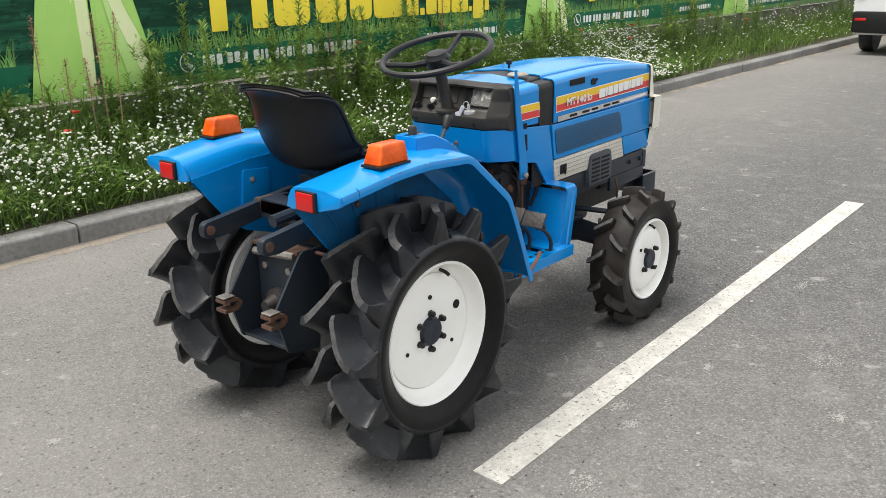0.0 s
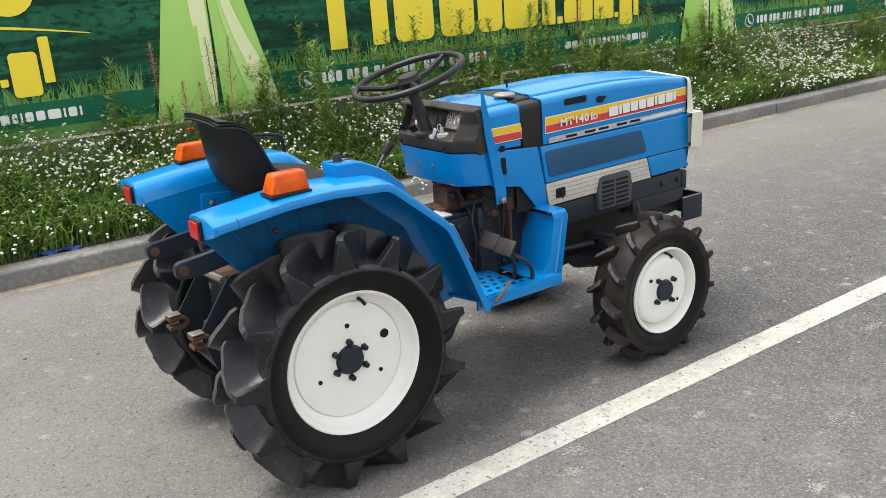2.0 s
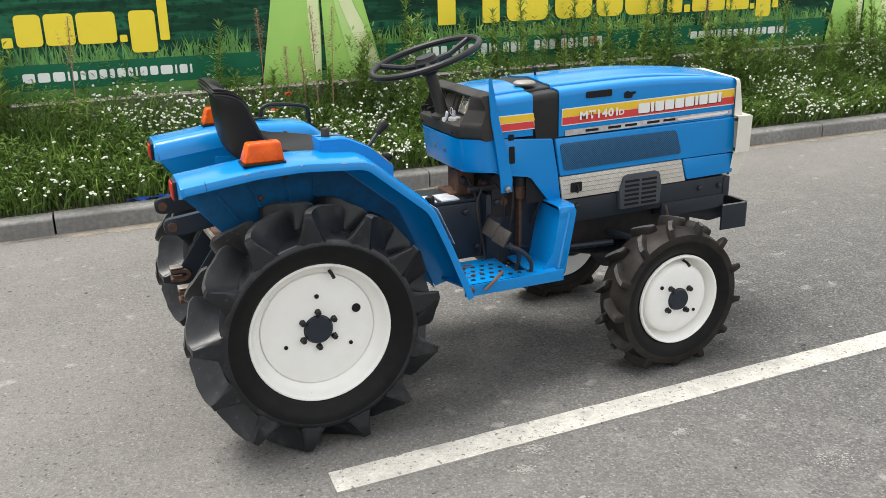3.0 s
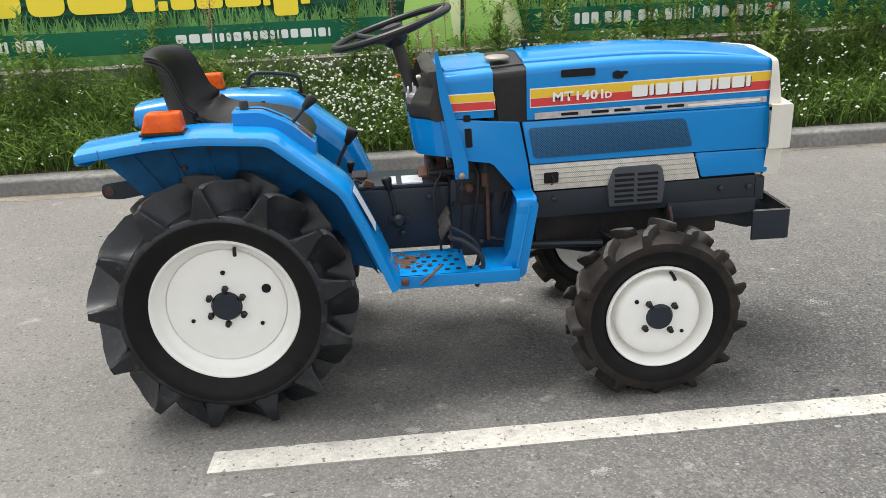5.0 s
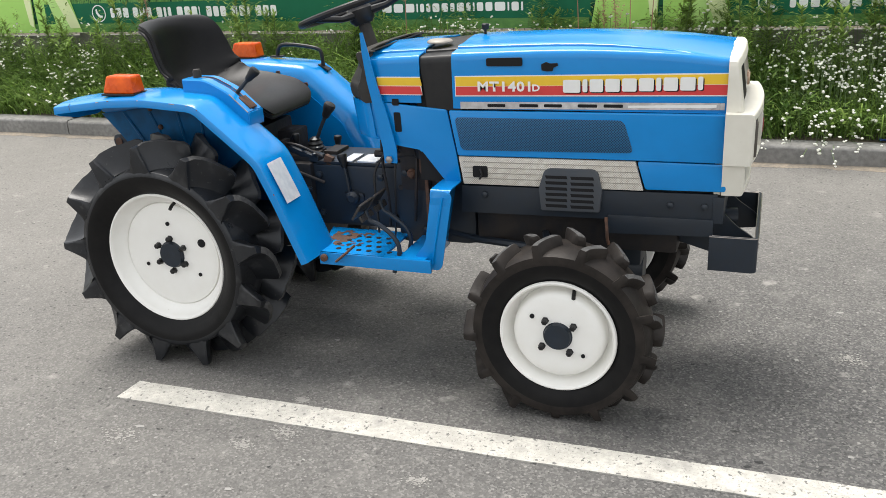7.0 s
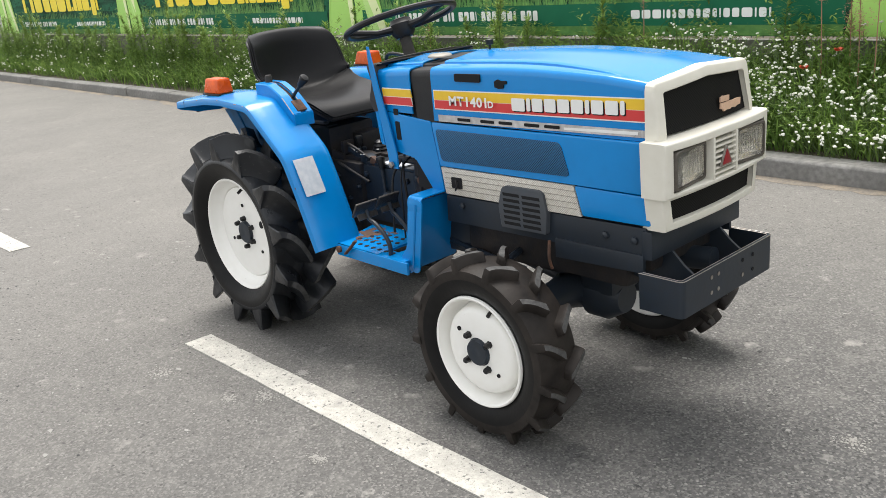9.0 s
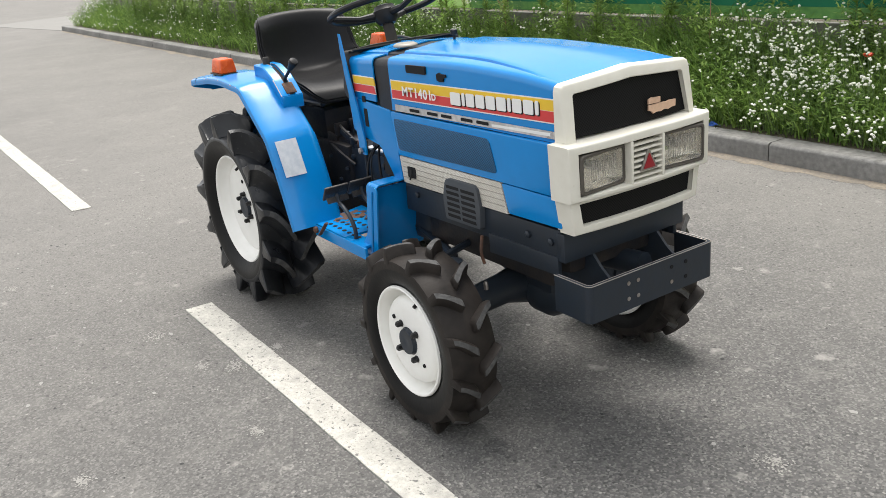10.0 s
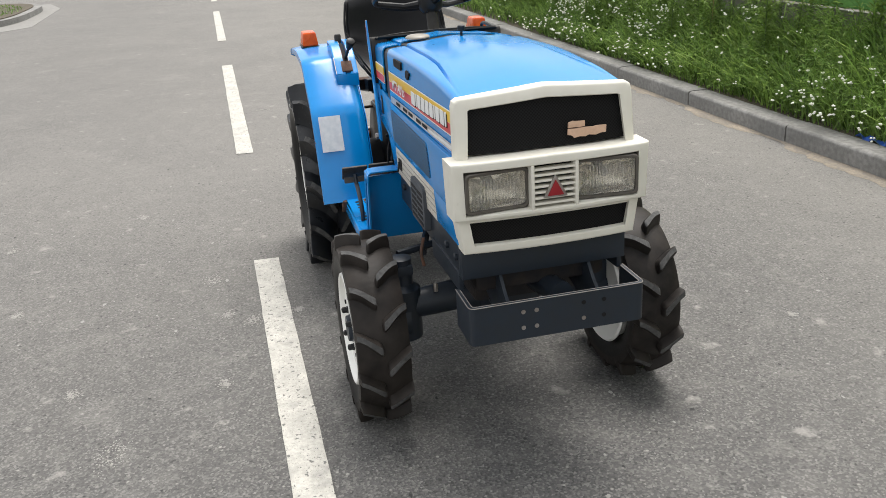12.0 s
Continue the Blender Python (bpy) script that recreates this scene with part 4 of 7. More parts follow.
for i, p in enumerate(side):
    t = i / (N - 1)
    half = lerp_line([(0, .135), (.03, .155), (.07, .175), (.14, .19), (.3, .206), (.5, .208), (.65, .203), (.83, .19), (.93, .165), (1.0, .12)], t)
    fwd = lerp_line([(0, .012), (.08, .032), (.2, .066), (.32, .088), (.42, .105), (.5, .07), (.6, .03), (.75, .0), (1, .0)], t)
    rise = lerp_line([(0, -.012), (.08, -.008), (.2, .0), (.35, .01), (.45, .045), (.55, .07), (.65, .056), (.8, .022), (.9, .006), (1, .0)], t)
    row = []
    for k in range(25):
        u = -1 + 2 * k / 24
        e = abs(u) ** 2.3
        row.append((p.x + fwd * e, u * half, p.y + rise * e))
    rows.append(row)
grid_sheet(bm, rows, -.017)
es = [e for e in bm.edges if e.calc_face_angle(0) > 1.0]
bmesh.ops.bevel(bm, geom=es, offset=.007, segments=2, affect="EDGES")
seat = part("seat", bm, M_SEAT, tractor, "black vinyl bucket seat with a rolled edge")
bm = bmesh.new()
edge = [Vector(r[0]) for r in rows] + [Vector(c) for c in rows[-1][1:-1]] + [Vector(r[-1]) for r in rows[::-1]] + [Vector(c) for c in rows[0][::-1][1:-1]]
sweep(bm, edge, .0048, 6, closed=True)
part("piping", bm, M_SEAT, seat, "black rolled seat edge")
bm = bmesh.new()
rbox(bm, (.08, 0, .755), (.22, .2, .03), .006)
for y in (-.09, .09):
    sweep(bm, [(-.1, y, .70), (.02, y, .735), (.17, y, .738)], .012, 8)
rbox(bm, (-.12, 0, .69), (.1, .24, .06), .006)
part("seat_mount", bm, M_NAVY, tractor, "dark seat bracket")
bm = bmesh.new()
rbox(bm, (.04, 0, .655), (.32, .21, .13), .015)
rbox(bm, (.14, -.07, .70), (.08, .06, .05), .008)
rbox(bm, (.22, .05, .64), (.08, .1, .09), .01)
part("hydraulic_housing", bm, M_DIRTY, tractor, "dark cast hydraulic housing under the seat")
bm = bmesh.new()
rbox(bm, (-.14, -.02, .695), (.06, .32, .045), .004)
part("rear_cross_member", bm, M_RUST, tractor, "rusty dark cross member between the fenders")

# shift linkage on top of the gearbox
for name, c, size, turn, mat in (("shift_cover", (.30, -.045, .612), (.13, .10, .022), .0, M_DIRTY), ("shift_arm", (.335, -.085, .632), (.10, .016, .020), .35, M_NAVY), ("shift_arm", (.265, -.075, .65), (.018, .05, .05), .0, M_DIRTY),
                                 ("pivot_block", (.375, -.07, .60), (.034, .05, .06), .2, M_NAVY), ("pivot_block", (.40, .03, .605), (.05, .09, .04), .0, M_DIRTY), ("lock_plate", (.235, -.10, .60), (.07, .012, .07), .15, M_DIRTY),
                                 ("link_clip", (.43, -.085, .615), (.03, .02, .03), .4, M_RUST)):
    bm = bmesh.new()
    rbox(bm, c, size, .004, Matrix.Rotation(turn, 3, "Y"))
    part(name, bm, mat, tractor)
for x, y, z in ((.262, -.09, .626), (.345, -.09, .645), (.345, .0, .624), (.262, .0, .624), (.385, -.095, .63), (.3, -.107, .56), (.25, -.122, .55), (.37, -.122, .52), (.31, -.122, .47)):
    bm = bmesh.new()
    lathe(bm, [(.010, 0), (.010, .008), (.005, .011), (0, .011)], (x, y, z), "z", 6)
    part("bolt", bm, M_NAVY, tractor)
for pts, r in (([(.27, -.08, .665), (.34, -.10, .66), (.41, -.09, .625)], .005), ([(.24, -.11, .60), (.32, -.125, .585), (.42, -.112, .545)], .006), ([(.63, -.10, .69), (.645, -.135, .62), (.66, -.14, .50), (.655, -.135, .42)], .0045),
               ([(.74, -.12, .71), (.77, -.16, .655), (.765, -.165, .56), (.75, -.15, .45)], .0055)):
    bm = bmesh.new()
    sweep(bm, smooth_line(pts, 4), r, 8)
    part("linkage_rod", bm, M_DIRTY, tractor)
for x, y, z, r in ((.635, -.06, .67, .014), (.70, -.09, .655, .018), (.745, -.135, .60, .016), (.70, -.115, .55, .012)):
    bm = bmesh.new()
    lathe(bm, [(r, .02), (r, -.012), (r * .6, -.02), (0, -.02)], (x, y, z), "y", 14)
    part("linkage_pivot", bm, M_RUST if r > .015 else M_DIRTY, tractor)

# gearbox and rear axle
bm = bmesh.new()
rbox(bm, (.13, 0, .46), (.5, .24, .30), .02)
rbox(bm, (.0, 0, .378), (.24, .2, .3), .04)
rbox(bm, (.3, .01, .565), (.16, .17, .09), .015)
rbox(bm, (.345, -.06, .55), (.07, .08, .07), .01)
lathe(bm, [(.05, 0), (.05, .012), (.038, .016), (.034, .03)], (.322, .03, .59), "z", 20)
lathe(bm, [(.085, -.3), (.085, -.2), (.11, -.18), (.11, .18), (.085, .2), (.085, .3)], (0, 0, .378), "y", 24)
for s in (-1, 1):
    lathe(bm, [(.115, s * .26), (.115, s * .285), (.07, s * .33), (.05, s * .37)], (0, 0, .378), "y", 24)
part("rear_gearbox", bm, M_DIRTY, tractor, "dark oily cast gearbox and axle housing")
bm = bmesh.new()
rbox(bm, (.51, 0, .50), (.38, .2, .205), .012)
gear = part("clutch_housing", bm, M_NAVY, tractor, "navy painted clutch housing")
bm = bmesh.new()
rbox(bm, (.51, 0, .607), (.36, .19, .012), .004)
part("housing_lid", bm, M_NAVY, gear)
bm = bmesh.new()
rbox(bm, (.76, 0, .50), (.16, .27, .27), .03)
part("bell_housing", bm, M_NAVY, gear)
bm = bmesh.new()
rbox(bm, (.875, 0, .52), (.15, .285, .29), .03)
part("engine_flange", bm, M_NAVY, gear)
bm = bmesh.new()
rbox(bm, (.80, -.15, .53), (.012, .03, .2), .004)
part("flange_rib", bm, M_RUST, gear, "rusty flange edge")
for x, z in ((.4, .44), (.4, .57), (.62, .57), (.66, .44), (.72, .60), (.78, .42), (.53, .455)):
    bm = bmesh.new()
    lathe(bm, [(.011, 0), (.011, -.012), (.005, -.015), (0, -.015)], (x, -.099 if x < .7 else -.134, z), "y", 6)
    part("bolt", bm, M_NAVY, gear)
# pale plates imitate the sky's glare on the shiny lid
bm = bmesh.new()
rbox(bm, (.569, -.05, .6155), (.066, .09, .006), .002)
rbox(bm, (.500, -.05, .6155), (.038, .09, .006), .002)
part("bare_cover", bm, M_STICKER, gear, "pale patches put in for sky glare on the housing lid")
bm = bmesh.new()
lathe(bm, [(.022, 0), (.022, -.02), (.012, -.03), (0, -.03)], (.52, -.1, .50), "y", 14)
rbox(bm, (.52, -.104, .50), (.07, .008, .026), .008)
part("lever_pivot", bm, M_NAVY, gear)

# steering column base, pipes, linkage in the foot well
bm = bmesh.new()
lathe(bm, [(.055, 0), (.055, .02), (.036, .035), (.036, .10), (.042, .11), (.03, .13), (.03, .2)], (.652, .02, .60), "z", 20)
rbox(bm, (.652, .02, .615), (.12, .12, .02), .006)
rbox(bm, (.65, .0, .66), (.065, .09, .085), .01)
part("steering_gear", bm, M_RUST, tractor, "rusty steering gear housing")
bm = bmesh.new()
rbox(bm, (.80, -.02, .62), (.2, .24, .16), .02)
rbox(bm, (.76, -.10, .67), (.06, .06, .05), .01)
part("flywheel_housing", bm, M_DIRTY, tractor)
bm = bmesh.new()
lathe(bm, [(.018, 0), (.021, .01), (.021, .045), (.018, .052)], (.80, -.16, .61), "z", 16)
part("fuel_filter_bowl", bm, M_RUST, tractor, "brown filter bowl")
bm = bmesh.new()
lathe(bm, [(.03, 0), (.03, .03), (.018, .035), (.018, .05)], (.80, -.16, .66), "z", 16)
part("filter_head", bm, M_BLACK, tractor)
for pts, r in (([(.70, -.13, .68), (.715, -.2, .64), (.71, -.205, .5), (.70, -.2, .41)], .003), ([(.66, -.15, .66), (.63, -.17, .6), (.64, -.19, .5), (.645, -.2, .42)], .004),
               ([(.8, -.14, .7), (.85, -.18, .68), (.86, -.19, .6), (.84, -.17, .52)], .007),):
    bm = bmesh.new()
    sweep(bm, smooth_line(pts, 4), r, 8)
    part("hose", bm, M_BLACK, tractor, "black hose")
bm = bmesh.new()
sweep(bm, [(.62, -.13, .655), (.80, -.13, .655)], .011, 8)
part("linkage_bracket", bm, M_DIRTY, tractor)

# foot boards
for s in (-1, 1):
    bm = bmesh.new()
    for poly in ([(.44, .12), (.505, .345), (.714, .339), (.714, .12)], [(.7145, .287), (.7145, .339), (.7635, .3375), (.7635, .287)], [(.7145, .12), (.7145, .13), (.7635, .13), (.7635, .12)],
                 [(.764, .12), (.764, .3375), (.85, .335), (.85, .12)]):
        prism(bm, [(x, s * y) for x, y in poly], .389, .397, "z", .0004)
    prism(bm, [(.505, .358), (.87, .358), (.87, .397), (.505, .397)], s * .335, s * .345, "y", .002)
    board = part("foot_board", bm, M_BLUE, tractor, "blue steel foot board with round holes")
    rng = random.Random(3)
    for i in range(7):
        for j in range(4):
            x, y = .535 + .034 * i + .017 * (j % 2), s * (.19 + .038 * j)
            if x > .70 and abs(y) < .30:
                continue
            bm = bmesh.new()
            lathe(bm, [(.0085, 0), (.0085, .0012), (0, .0012)], (x, y, .3972), "z", 10)
            part("drain_hole", bm, M_HOLE, board)
    bm = bmesh.new()
    bmesh.ops.create_grid(bm, x_segments=34, y_segments=30, size=.5)
    for v in bm.verts:
        v.co = Vector((.54 + v.co.x * .14, s * .21 + v.co.y * .14, .3978))
    bmesh.ops.delete(bm, geom=[f for f in bm.faces if noise.noise(f.calc_center_median() * 34) + .5 * noise.noise(f.calc_center_median() * 90) < -.1 + 9 * ((f.calc_center_median() - Vector((.54, s * .21, .398))).length - .045)], context="FACES")
    part("rust_patch", bm, M_RUST, board, "patch of rust")
    # leg shield in front of the foot board
    bm = bmesh.new()
    front_line = [(.82, .358), (.884, .358), (.894, .37), (.938, .588), (.928, .604), (.895, .612)]
    rows = []
    for y in (.11, .14, .165, .19, .215, .26, .29, .308, .316):
        k = max(0, (y - .285) / .031)
        rows.append([(x - .048 + .02 * k ** 2, s * y, z - .004) for x, z in front_line[:4]])
    grid_sheet(bm, rows, .004)
    prism(bm, rounded([(.80, .358), (.884, .358), (.894, .37), (.934, .588), (.924, .600), (.872, .604), (.845, .44), (.81, .397)], .01), s * .309, s * .314, "y", .0015)
    rim_line = smooth_line([(.314, .560), (.3135, .588), (.305, .603), (.285, .606), (.20, .606), (.11, .606)], 4)
    grid_sheet(bm, [[(.868 + .004 * (p.y - .6), s * p.x, p.y), (.928 + .2 * (p.y - .6), s * p.x, p.y + .001)] for p in rim_line], .004)
    part("leg_shield", bm, M_BLUE, board, "blue pressed steel leg shield")
    bm = bmesh.new()
    sweep(bm, [(.568, s * .356, .376), (.60, s * .357, .402), (.634, s * .357, .432)], .008, 8, flat=.004)
    lathe(bm, [(.012, 0), (.012, s * .008), (.006, s * .012), (0, s * .012)], (.523, s * .345, .381), "y", 8)
    part("step_bracket", bm, M_RUST, board, "rusty bracket")

# pedals
def pedal(y, x, z, label):
    bm = bmesh.new()
    sweep(bm, smooth_line([(.74, y, .34), (.762, y, .41), (.745, y, .455), (.70, y, .49), (x + .02, y, z - .03), (x + .01, y, z)], 3), .0072, 8)
    arm = part("pedal_arm", bm, M_NAVY, tractor)
    bm = bmesh.new()
    rbox(bm, (x, y, z + .004), (.056, .086, .008), .003, Matrix.Rotation(-1.0, 3, "Y"))
    rbox(bm, (x + .012, y, z - .018), (.008, .078, .02), .002, Matrix.Rotation(-.5, 3, "Y"))
    part("pedal_pad", bm, M_PEDAL, arm, label)


pedal(-.225, .655, .535, "worn metal pedal plate")
pedal(-.316, .65, .532, "worn metal pedal plate")
pedal(.24, .655, .535, "worn metal pedal plate")

# hood, built from cross sections
HOOD_X0, HOOD_X1 = .917, 1.665
SIDE_Y = .217


def top_z(x):
    return lerp_line([(.66, .984), (.92, 1.001), (1.2, 1.009), (1.32, 1.0085), (1.44, 1.003), (1.55, .993), (1.665, .9765)], x)


def shoulder_z(x):
    return top_z(x) - lerp_line([(.66, .022), (.92, .023), (1.4, .022), (1.665, .0145)], x)


def hood_section(x, low, inner=0.0):
    k = lerp_line([(.66, -.006), (.92, 0), (1.665, -.012)], x)
    w = SIDE_Y + k - inner
    zt, zs = top_z(x) - inner, shoulder_z(x) - inner
    yc = lerp_line([(.66, .154), (.93, .155), (1.35, .160), (1.62, .186)], x)
    f = lerp_line([(.66, 1), (1.35, 1), (1.62, 0), (2, 0)], x)
    wt = w - .012

    def roof(y):
        return zs + (zt - zs) * (1 - (y / wt) ** 1.25)
    half = [(w, low), (w, zs - .022), (w - .0015, zs - .011), (w - .006, zs - .0035), (wt, zs - .0005 * f), (yc + .007, roof(yc + .007) - .002 * f), (yc + .002, roof(yc + .002) - .011 * f),
            (yc - .001, roof(yc) + .001 * f), (yc - .004, roof(yc - .004) + .003 * f), (yc - .02, roof(yc - .02) + .003 * f), (w * .5, roof(w * .5)), (w * .25, roof(w * .25)), (0, zt)]
    return [(x, y, z) for y, z in half] + [(x, -y, z) for y, z in half[-2::-1]]


def shell(x0, x1, low, n, name, mat, parent, label="", thick=.004):
    bm = bmesh.new()
    rows = [hood_section(x0 + (x1 - x0) * i / n, low) for i in range(n + 1)]
    grid_sheet(bm, rows, thick)
    return part(name, bm, mat, parent, label)


def lettering(text, x, z, high, wide, s, parent):
    """White raised characters on the side of the hood."""
    cu = bpy.data.curves.new("lettering", "FONT")
    cu.body, cu.size, cu.extrude, cu.offset, cu.resolution_u = text, 1.0, 0.0, 0.034, 3
    cu.space_character = 1.12
    ob = bpy.data.objects.new("lettering", cu)
    me = bpy.data.meshes.new_from_object(ob)
    bpy.data.objects.remove(ob)
    co = np.array([v.co for v in me.vertices])
    lo, hi = co.min(0), co.max(0)
    for v in me.vertices:
        u, q = (v.co.x - lo[0]) / (hi[0] - lo[0]), (v.co.y - lo[1]) / (hi[1] - lo[1])
        v.co = (x + wide * (u if s < 0 else 1 - u), s * (SIDE_Y + .0055), z + .012 * wide * u + high * q)
    me.materials.clear()
    me.materials.append(M_WHITE)
    ob = new("lettering", me)
    ob.parent = parent
    return tagged(ob, "white characters")


hood = shell(HOOD_X0, HOOD_X1, .822, 12, "hood", M_BLUE, tractor, "blue engine hood with decal stripes")
# near-black sheet added in place of the unlit space under the hood
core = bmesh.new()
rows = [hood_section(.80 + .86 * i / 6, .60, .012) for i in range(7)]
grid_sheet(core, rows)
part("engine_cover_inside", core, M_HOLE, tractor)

for s in (-1, 1):
    yo = s * (SIDE_Y + .001)
    y1 = s * (SIDE_Y - .012)
    # lower side panel with its drop at the front
    bm = bmesh.new()
    prism(bm, rounded([(.902, .816), (1.662, .822), (1.668, .692), (1.44, .692), (.925, .684)], .006), y1, yo, "y", .0025)
    side_panel = part("side_panel", bm, M_BLUE, hood, "blue engine side panel")
    bm = bmesh.new()
    prism(bm, rounded([(1.438, .6885), (1.667, .6885), (1.672, .614), (1.462, .610)], .008), y1, yo - s * .002, "y", .0025)
    part("lower_side_panel", bm, M_BLUE, hood)
    bm = bmesh.new()
    prism(bm, rounded([(.920, .797), (1.40, .800), (1.428, .712), (.937, .702)], .014, 4), yo, yo + s * .0025, "y", .001)
    part("mesh_panel", bm, M_MESH, side_panel, "dark blue fine mesh panel")
    bm = bmesh.new()
    prism(bm, [(.925, .681), (1.434, .688), (1.457, .606), (.938, .599)], y1, yo - s * .003, "y", .002)
    grille_side = part("perforated_panel", bm, M_PERF, hood, "white perforated metal side grille")
    for k in range(4):
        bm = bmesh.new()
        z = .618 + .016 * k
        prism(bm, [(.94, z - .0008), (1.445, z + .0065), (1.445, z + .008), (.94, z + .0012)], yo - s * .003, yo - s * .0018, "y")
        part("groove", bm, M_GROOVE, grille_side)
    bm = bmesh.new()
    prism(bm, rounded([(.968, .655), (1.013, .656), (1.013, .622), (.968, .621)], .005), yo - s * .003, yo - s * .001, "y")
    part("latch_opening", bm, M_HOLE, grille_side, "dark square opening")
    bm = bmesh.new()
    sweep(bm, [(.992, yo + s * .002, .648), (.998, yo + s * .006, .632), (.99, yo + s * .006, .618)], .003, 6)
    part("latch_wire", bm, M_BLACK, grille_side)
    # decal stripes
    def strip(z0a, z0b, z1a, z1b, mat, name, x0=.928, x1=1.661, d=.0012):
        b2 = bmesh.new()
        n = 10
        rws = []
        for i in range(n + 1):
            t = i / n
            x = x0 + (x1 - x0) * t
            w = SIDE_Y + lerp_line([(.66, -.006), (.92, 0), (1.665, -.012)], x) + .001 + d
            rws.append([(x, s * w, z0a + (z0b - z0a) * t), (x, s * w, z1a + (z1b - z1a) * t)])
        grid_sheet(b2, rws, .0005)
        return part(name, b2, mat, hood)
    strip(.857, .868, .9145, .9275, M_WHITE, "decal_border", .926, 1.663, .0008)
    strip(.8600, .8710, .8845, .8975, M_CORAL, "red_stripe")
    strip(.8855, .8985, .9115, .9245, M_YELLOW, "yellow_stripe")
    strip(.822, .832, .842, .850, M_CHROME, "trim_strip", .94, 1.655, .0018)
    strip(.8335, .8375, .8395, .8455, M_WHITE, "white_inlay", 1.41, 1.635, .0026)
    for x0, x1 in ((1.02, 1.072), (1.112, 1.165), (1.182, 1.232), (1.275, 1.328), (1.345, 1.397)):
        bm = bmesh.new()
        z = .832 + .009 * (x0 - .94) / .7
        w = SIDE_Y + lerp_line([(.92, 0), (1.665, -.012)], x0) + .003
        prism(bm, rounded([(x0, z - .004), (x1, z - .0035), (x1, z + .005), (x0, z + .0045)], .003), s * w, s * (w + .001), "y")
        part("trim_slot", bm, M_HOLE, hood)
    # hood openings
    w = SIDE_Y + .0005
    bm = bmesh.new()
    prism(bm, rounded([(1.02, .942), (1.122, .943), (1.122, .966), (1.02, .964)], .005), s * (w - .004), s * (w + .0015), "y")
    part("hood_slot", bm, M_HOLE, hood, "dark slot in the hood")
    bm = bmesh.new()
    prism(bm, [(1.176, .932), (1.19, .929), (1.206, .93), (1.209, .94), (1.221, .944), (1.219, .951), (1.2, .95), (1.188, .954), (1.175, .948)], s * (w - .005), s * (w - .0005), "y")
    part("hood_hole", bm, M_HOLE, hood, "ragged hole in the hood")
    # plain bars in place of the lettering
    x, za = 1.235, .0
    widths = (.047, .013, .036, .038, .038, .038, .013, .036, .038, .013)
    for q in widths:
        t = (x - .928) / .733
        zc = .8725 + .011 * t + .012 * t
        ww = SIDE_Y + lerp_line([(.92, 0), (1.665, -.012)], x) + .0035
        bm = bmesh.new()
        prism(bm, rounded([(x + .003, zc - .0125), (x + q + .003, zc - .012), (x + q + .003, zc + .022), (x + .003, zc + .0215)], .005), s * (ww - .0012), s * (ww - .0002), "y")
        part("bar_shadow", bm, M_HOLE, hood)
        bm = bmesh.new()
        prism(bm, rounded([(x, zc - .010), (x + q, zc - .0095), (x + q, zc + .025), (x, zc + .0245)], .005), s * ww, s * (ww + .0012), "y")
        part("white_bar", bm, M_WHITE, hood)
        x += q + .006
    lettering("MT1401", .994, .8725, .0285, .152, s, hood)
    lettering("D", 1.151, .8755, .019, .021, s, hood)

# black pin
bm = bmesh.new()
lathe(bm, [(.004, 0), (.004, .014), (.011, .016), (.011, .03), (.008, .032), (0, .032)], (.949, .008, top_z(.95) - .002), "z", 14)
part("hood_pin", bm, M_BLACK, hood, "black hood pin")

# fuel tank band between hood and cowl, with its cap
bm = bmesh.new()
rows = []
for i in range(7):
    x = .812 + .105 * i / 6
    sec = hood_section(x, .815, .005)
    rows.append([(px + .022 * (1 - (pz - .815) / .19) * (1 if abs(py) > .19 else .0), py, pz) for px, py, pz in sec])
grid_sheet(bm, rows, .004)
tank = part("fuel_tank", bm, M_BLACK, tractor, "black plastic fuel tank band")
bm = bmesh.new()
lathe(bm, [(.038, 0), (.038, .003), (.036, .0055), (.034, .007), (.03, .009), (0, .0095)], (.845, -.105, top_z(.85) - .004), "z", 28)
part("tank_cap", bm, M_CAP, tank, "silver tank cap")

# cowl with the dashboard
bm = bmesh.new()
rows = []
for i in range(6):
    t = i / 5
    sec = hood_section(.668 + .150 * t, .835, .0)
    rows.append([(x - .022 * (1 - t) * (1 if z > .93 else max(0, (z - .835) / .12)), y, z) for x, y, z in sec])
grid_sheet(bm, rows, .004)
cowl = part("cowl", bm, M_BLUE, tractor, "blue cowl behind the tank")
for s in (-1, 1):
    yo, y1 = s * (SIDE_Y - .003), s * (SIDE_Y - .012)
    bm = bmesh.new()
    prism(bm, rounded([(.655, .838), (.895, .817), (.918, .690), (.93, .602), (.885, .600), (.81, .695), (.70, .712), (.668, .728)], .006), y1, yo, "y", .0025)
    skirt = part("cowl_side", bm, M_BLUE, cowl, "blue cowl side plate")
    for pts in ([(.727, .846), (.748, .846), (.748, .826), (.727, .826)], [(.729, .806), (.750, .806), (.752, .748), (.731, .748)]):
        bm = bmesh.new()
        prism(bm, rounded(pts, .004), yo, yo + s * .0015, "y")
        part("slot", bm, M_HOLE, skirt)
    for za, zb, mat, nm in ((.857, .9105, M_WHITE, "decal_border"), (.8595, .8835, M_CORAL, "red_stripe"), (.8845, .908, M_YELLOW, "yellow_stripe")):
        bm = bmesh.new()
        d = .0006 if nm == "decal_border" else .0012
        prism(bm, [(.686, za), (.824, za + .001), (.819, zb), (.684, zb - .001)], s * (SIDE_Y - .003), s * (SIDE_Y - .001 + d), "y")
        part(nm, bm, mat, cowl)
# front of the foot well under the dashboard
bm = bmesh.new()
rows = []
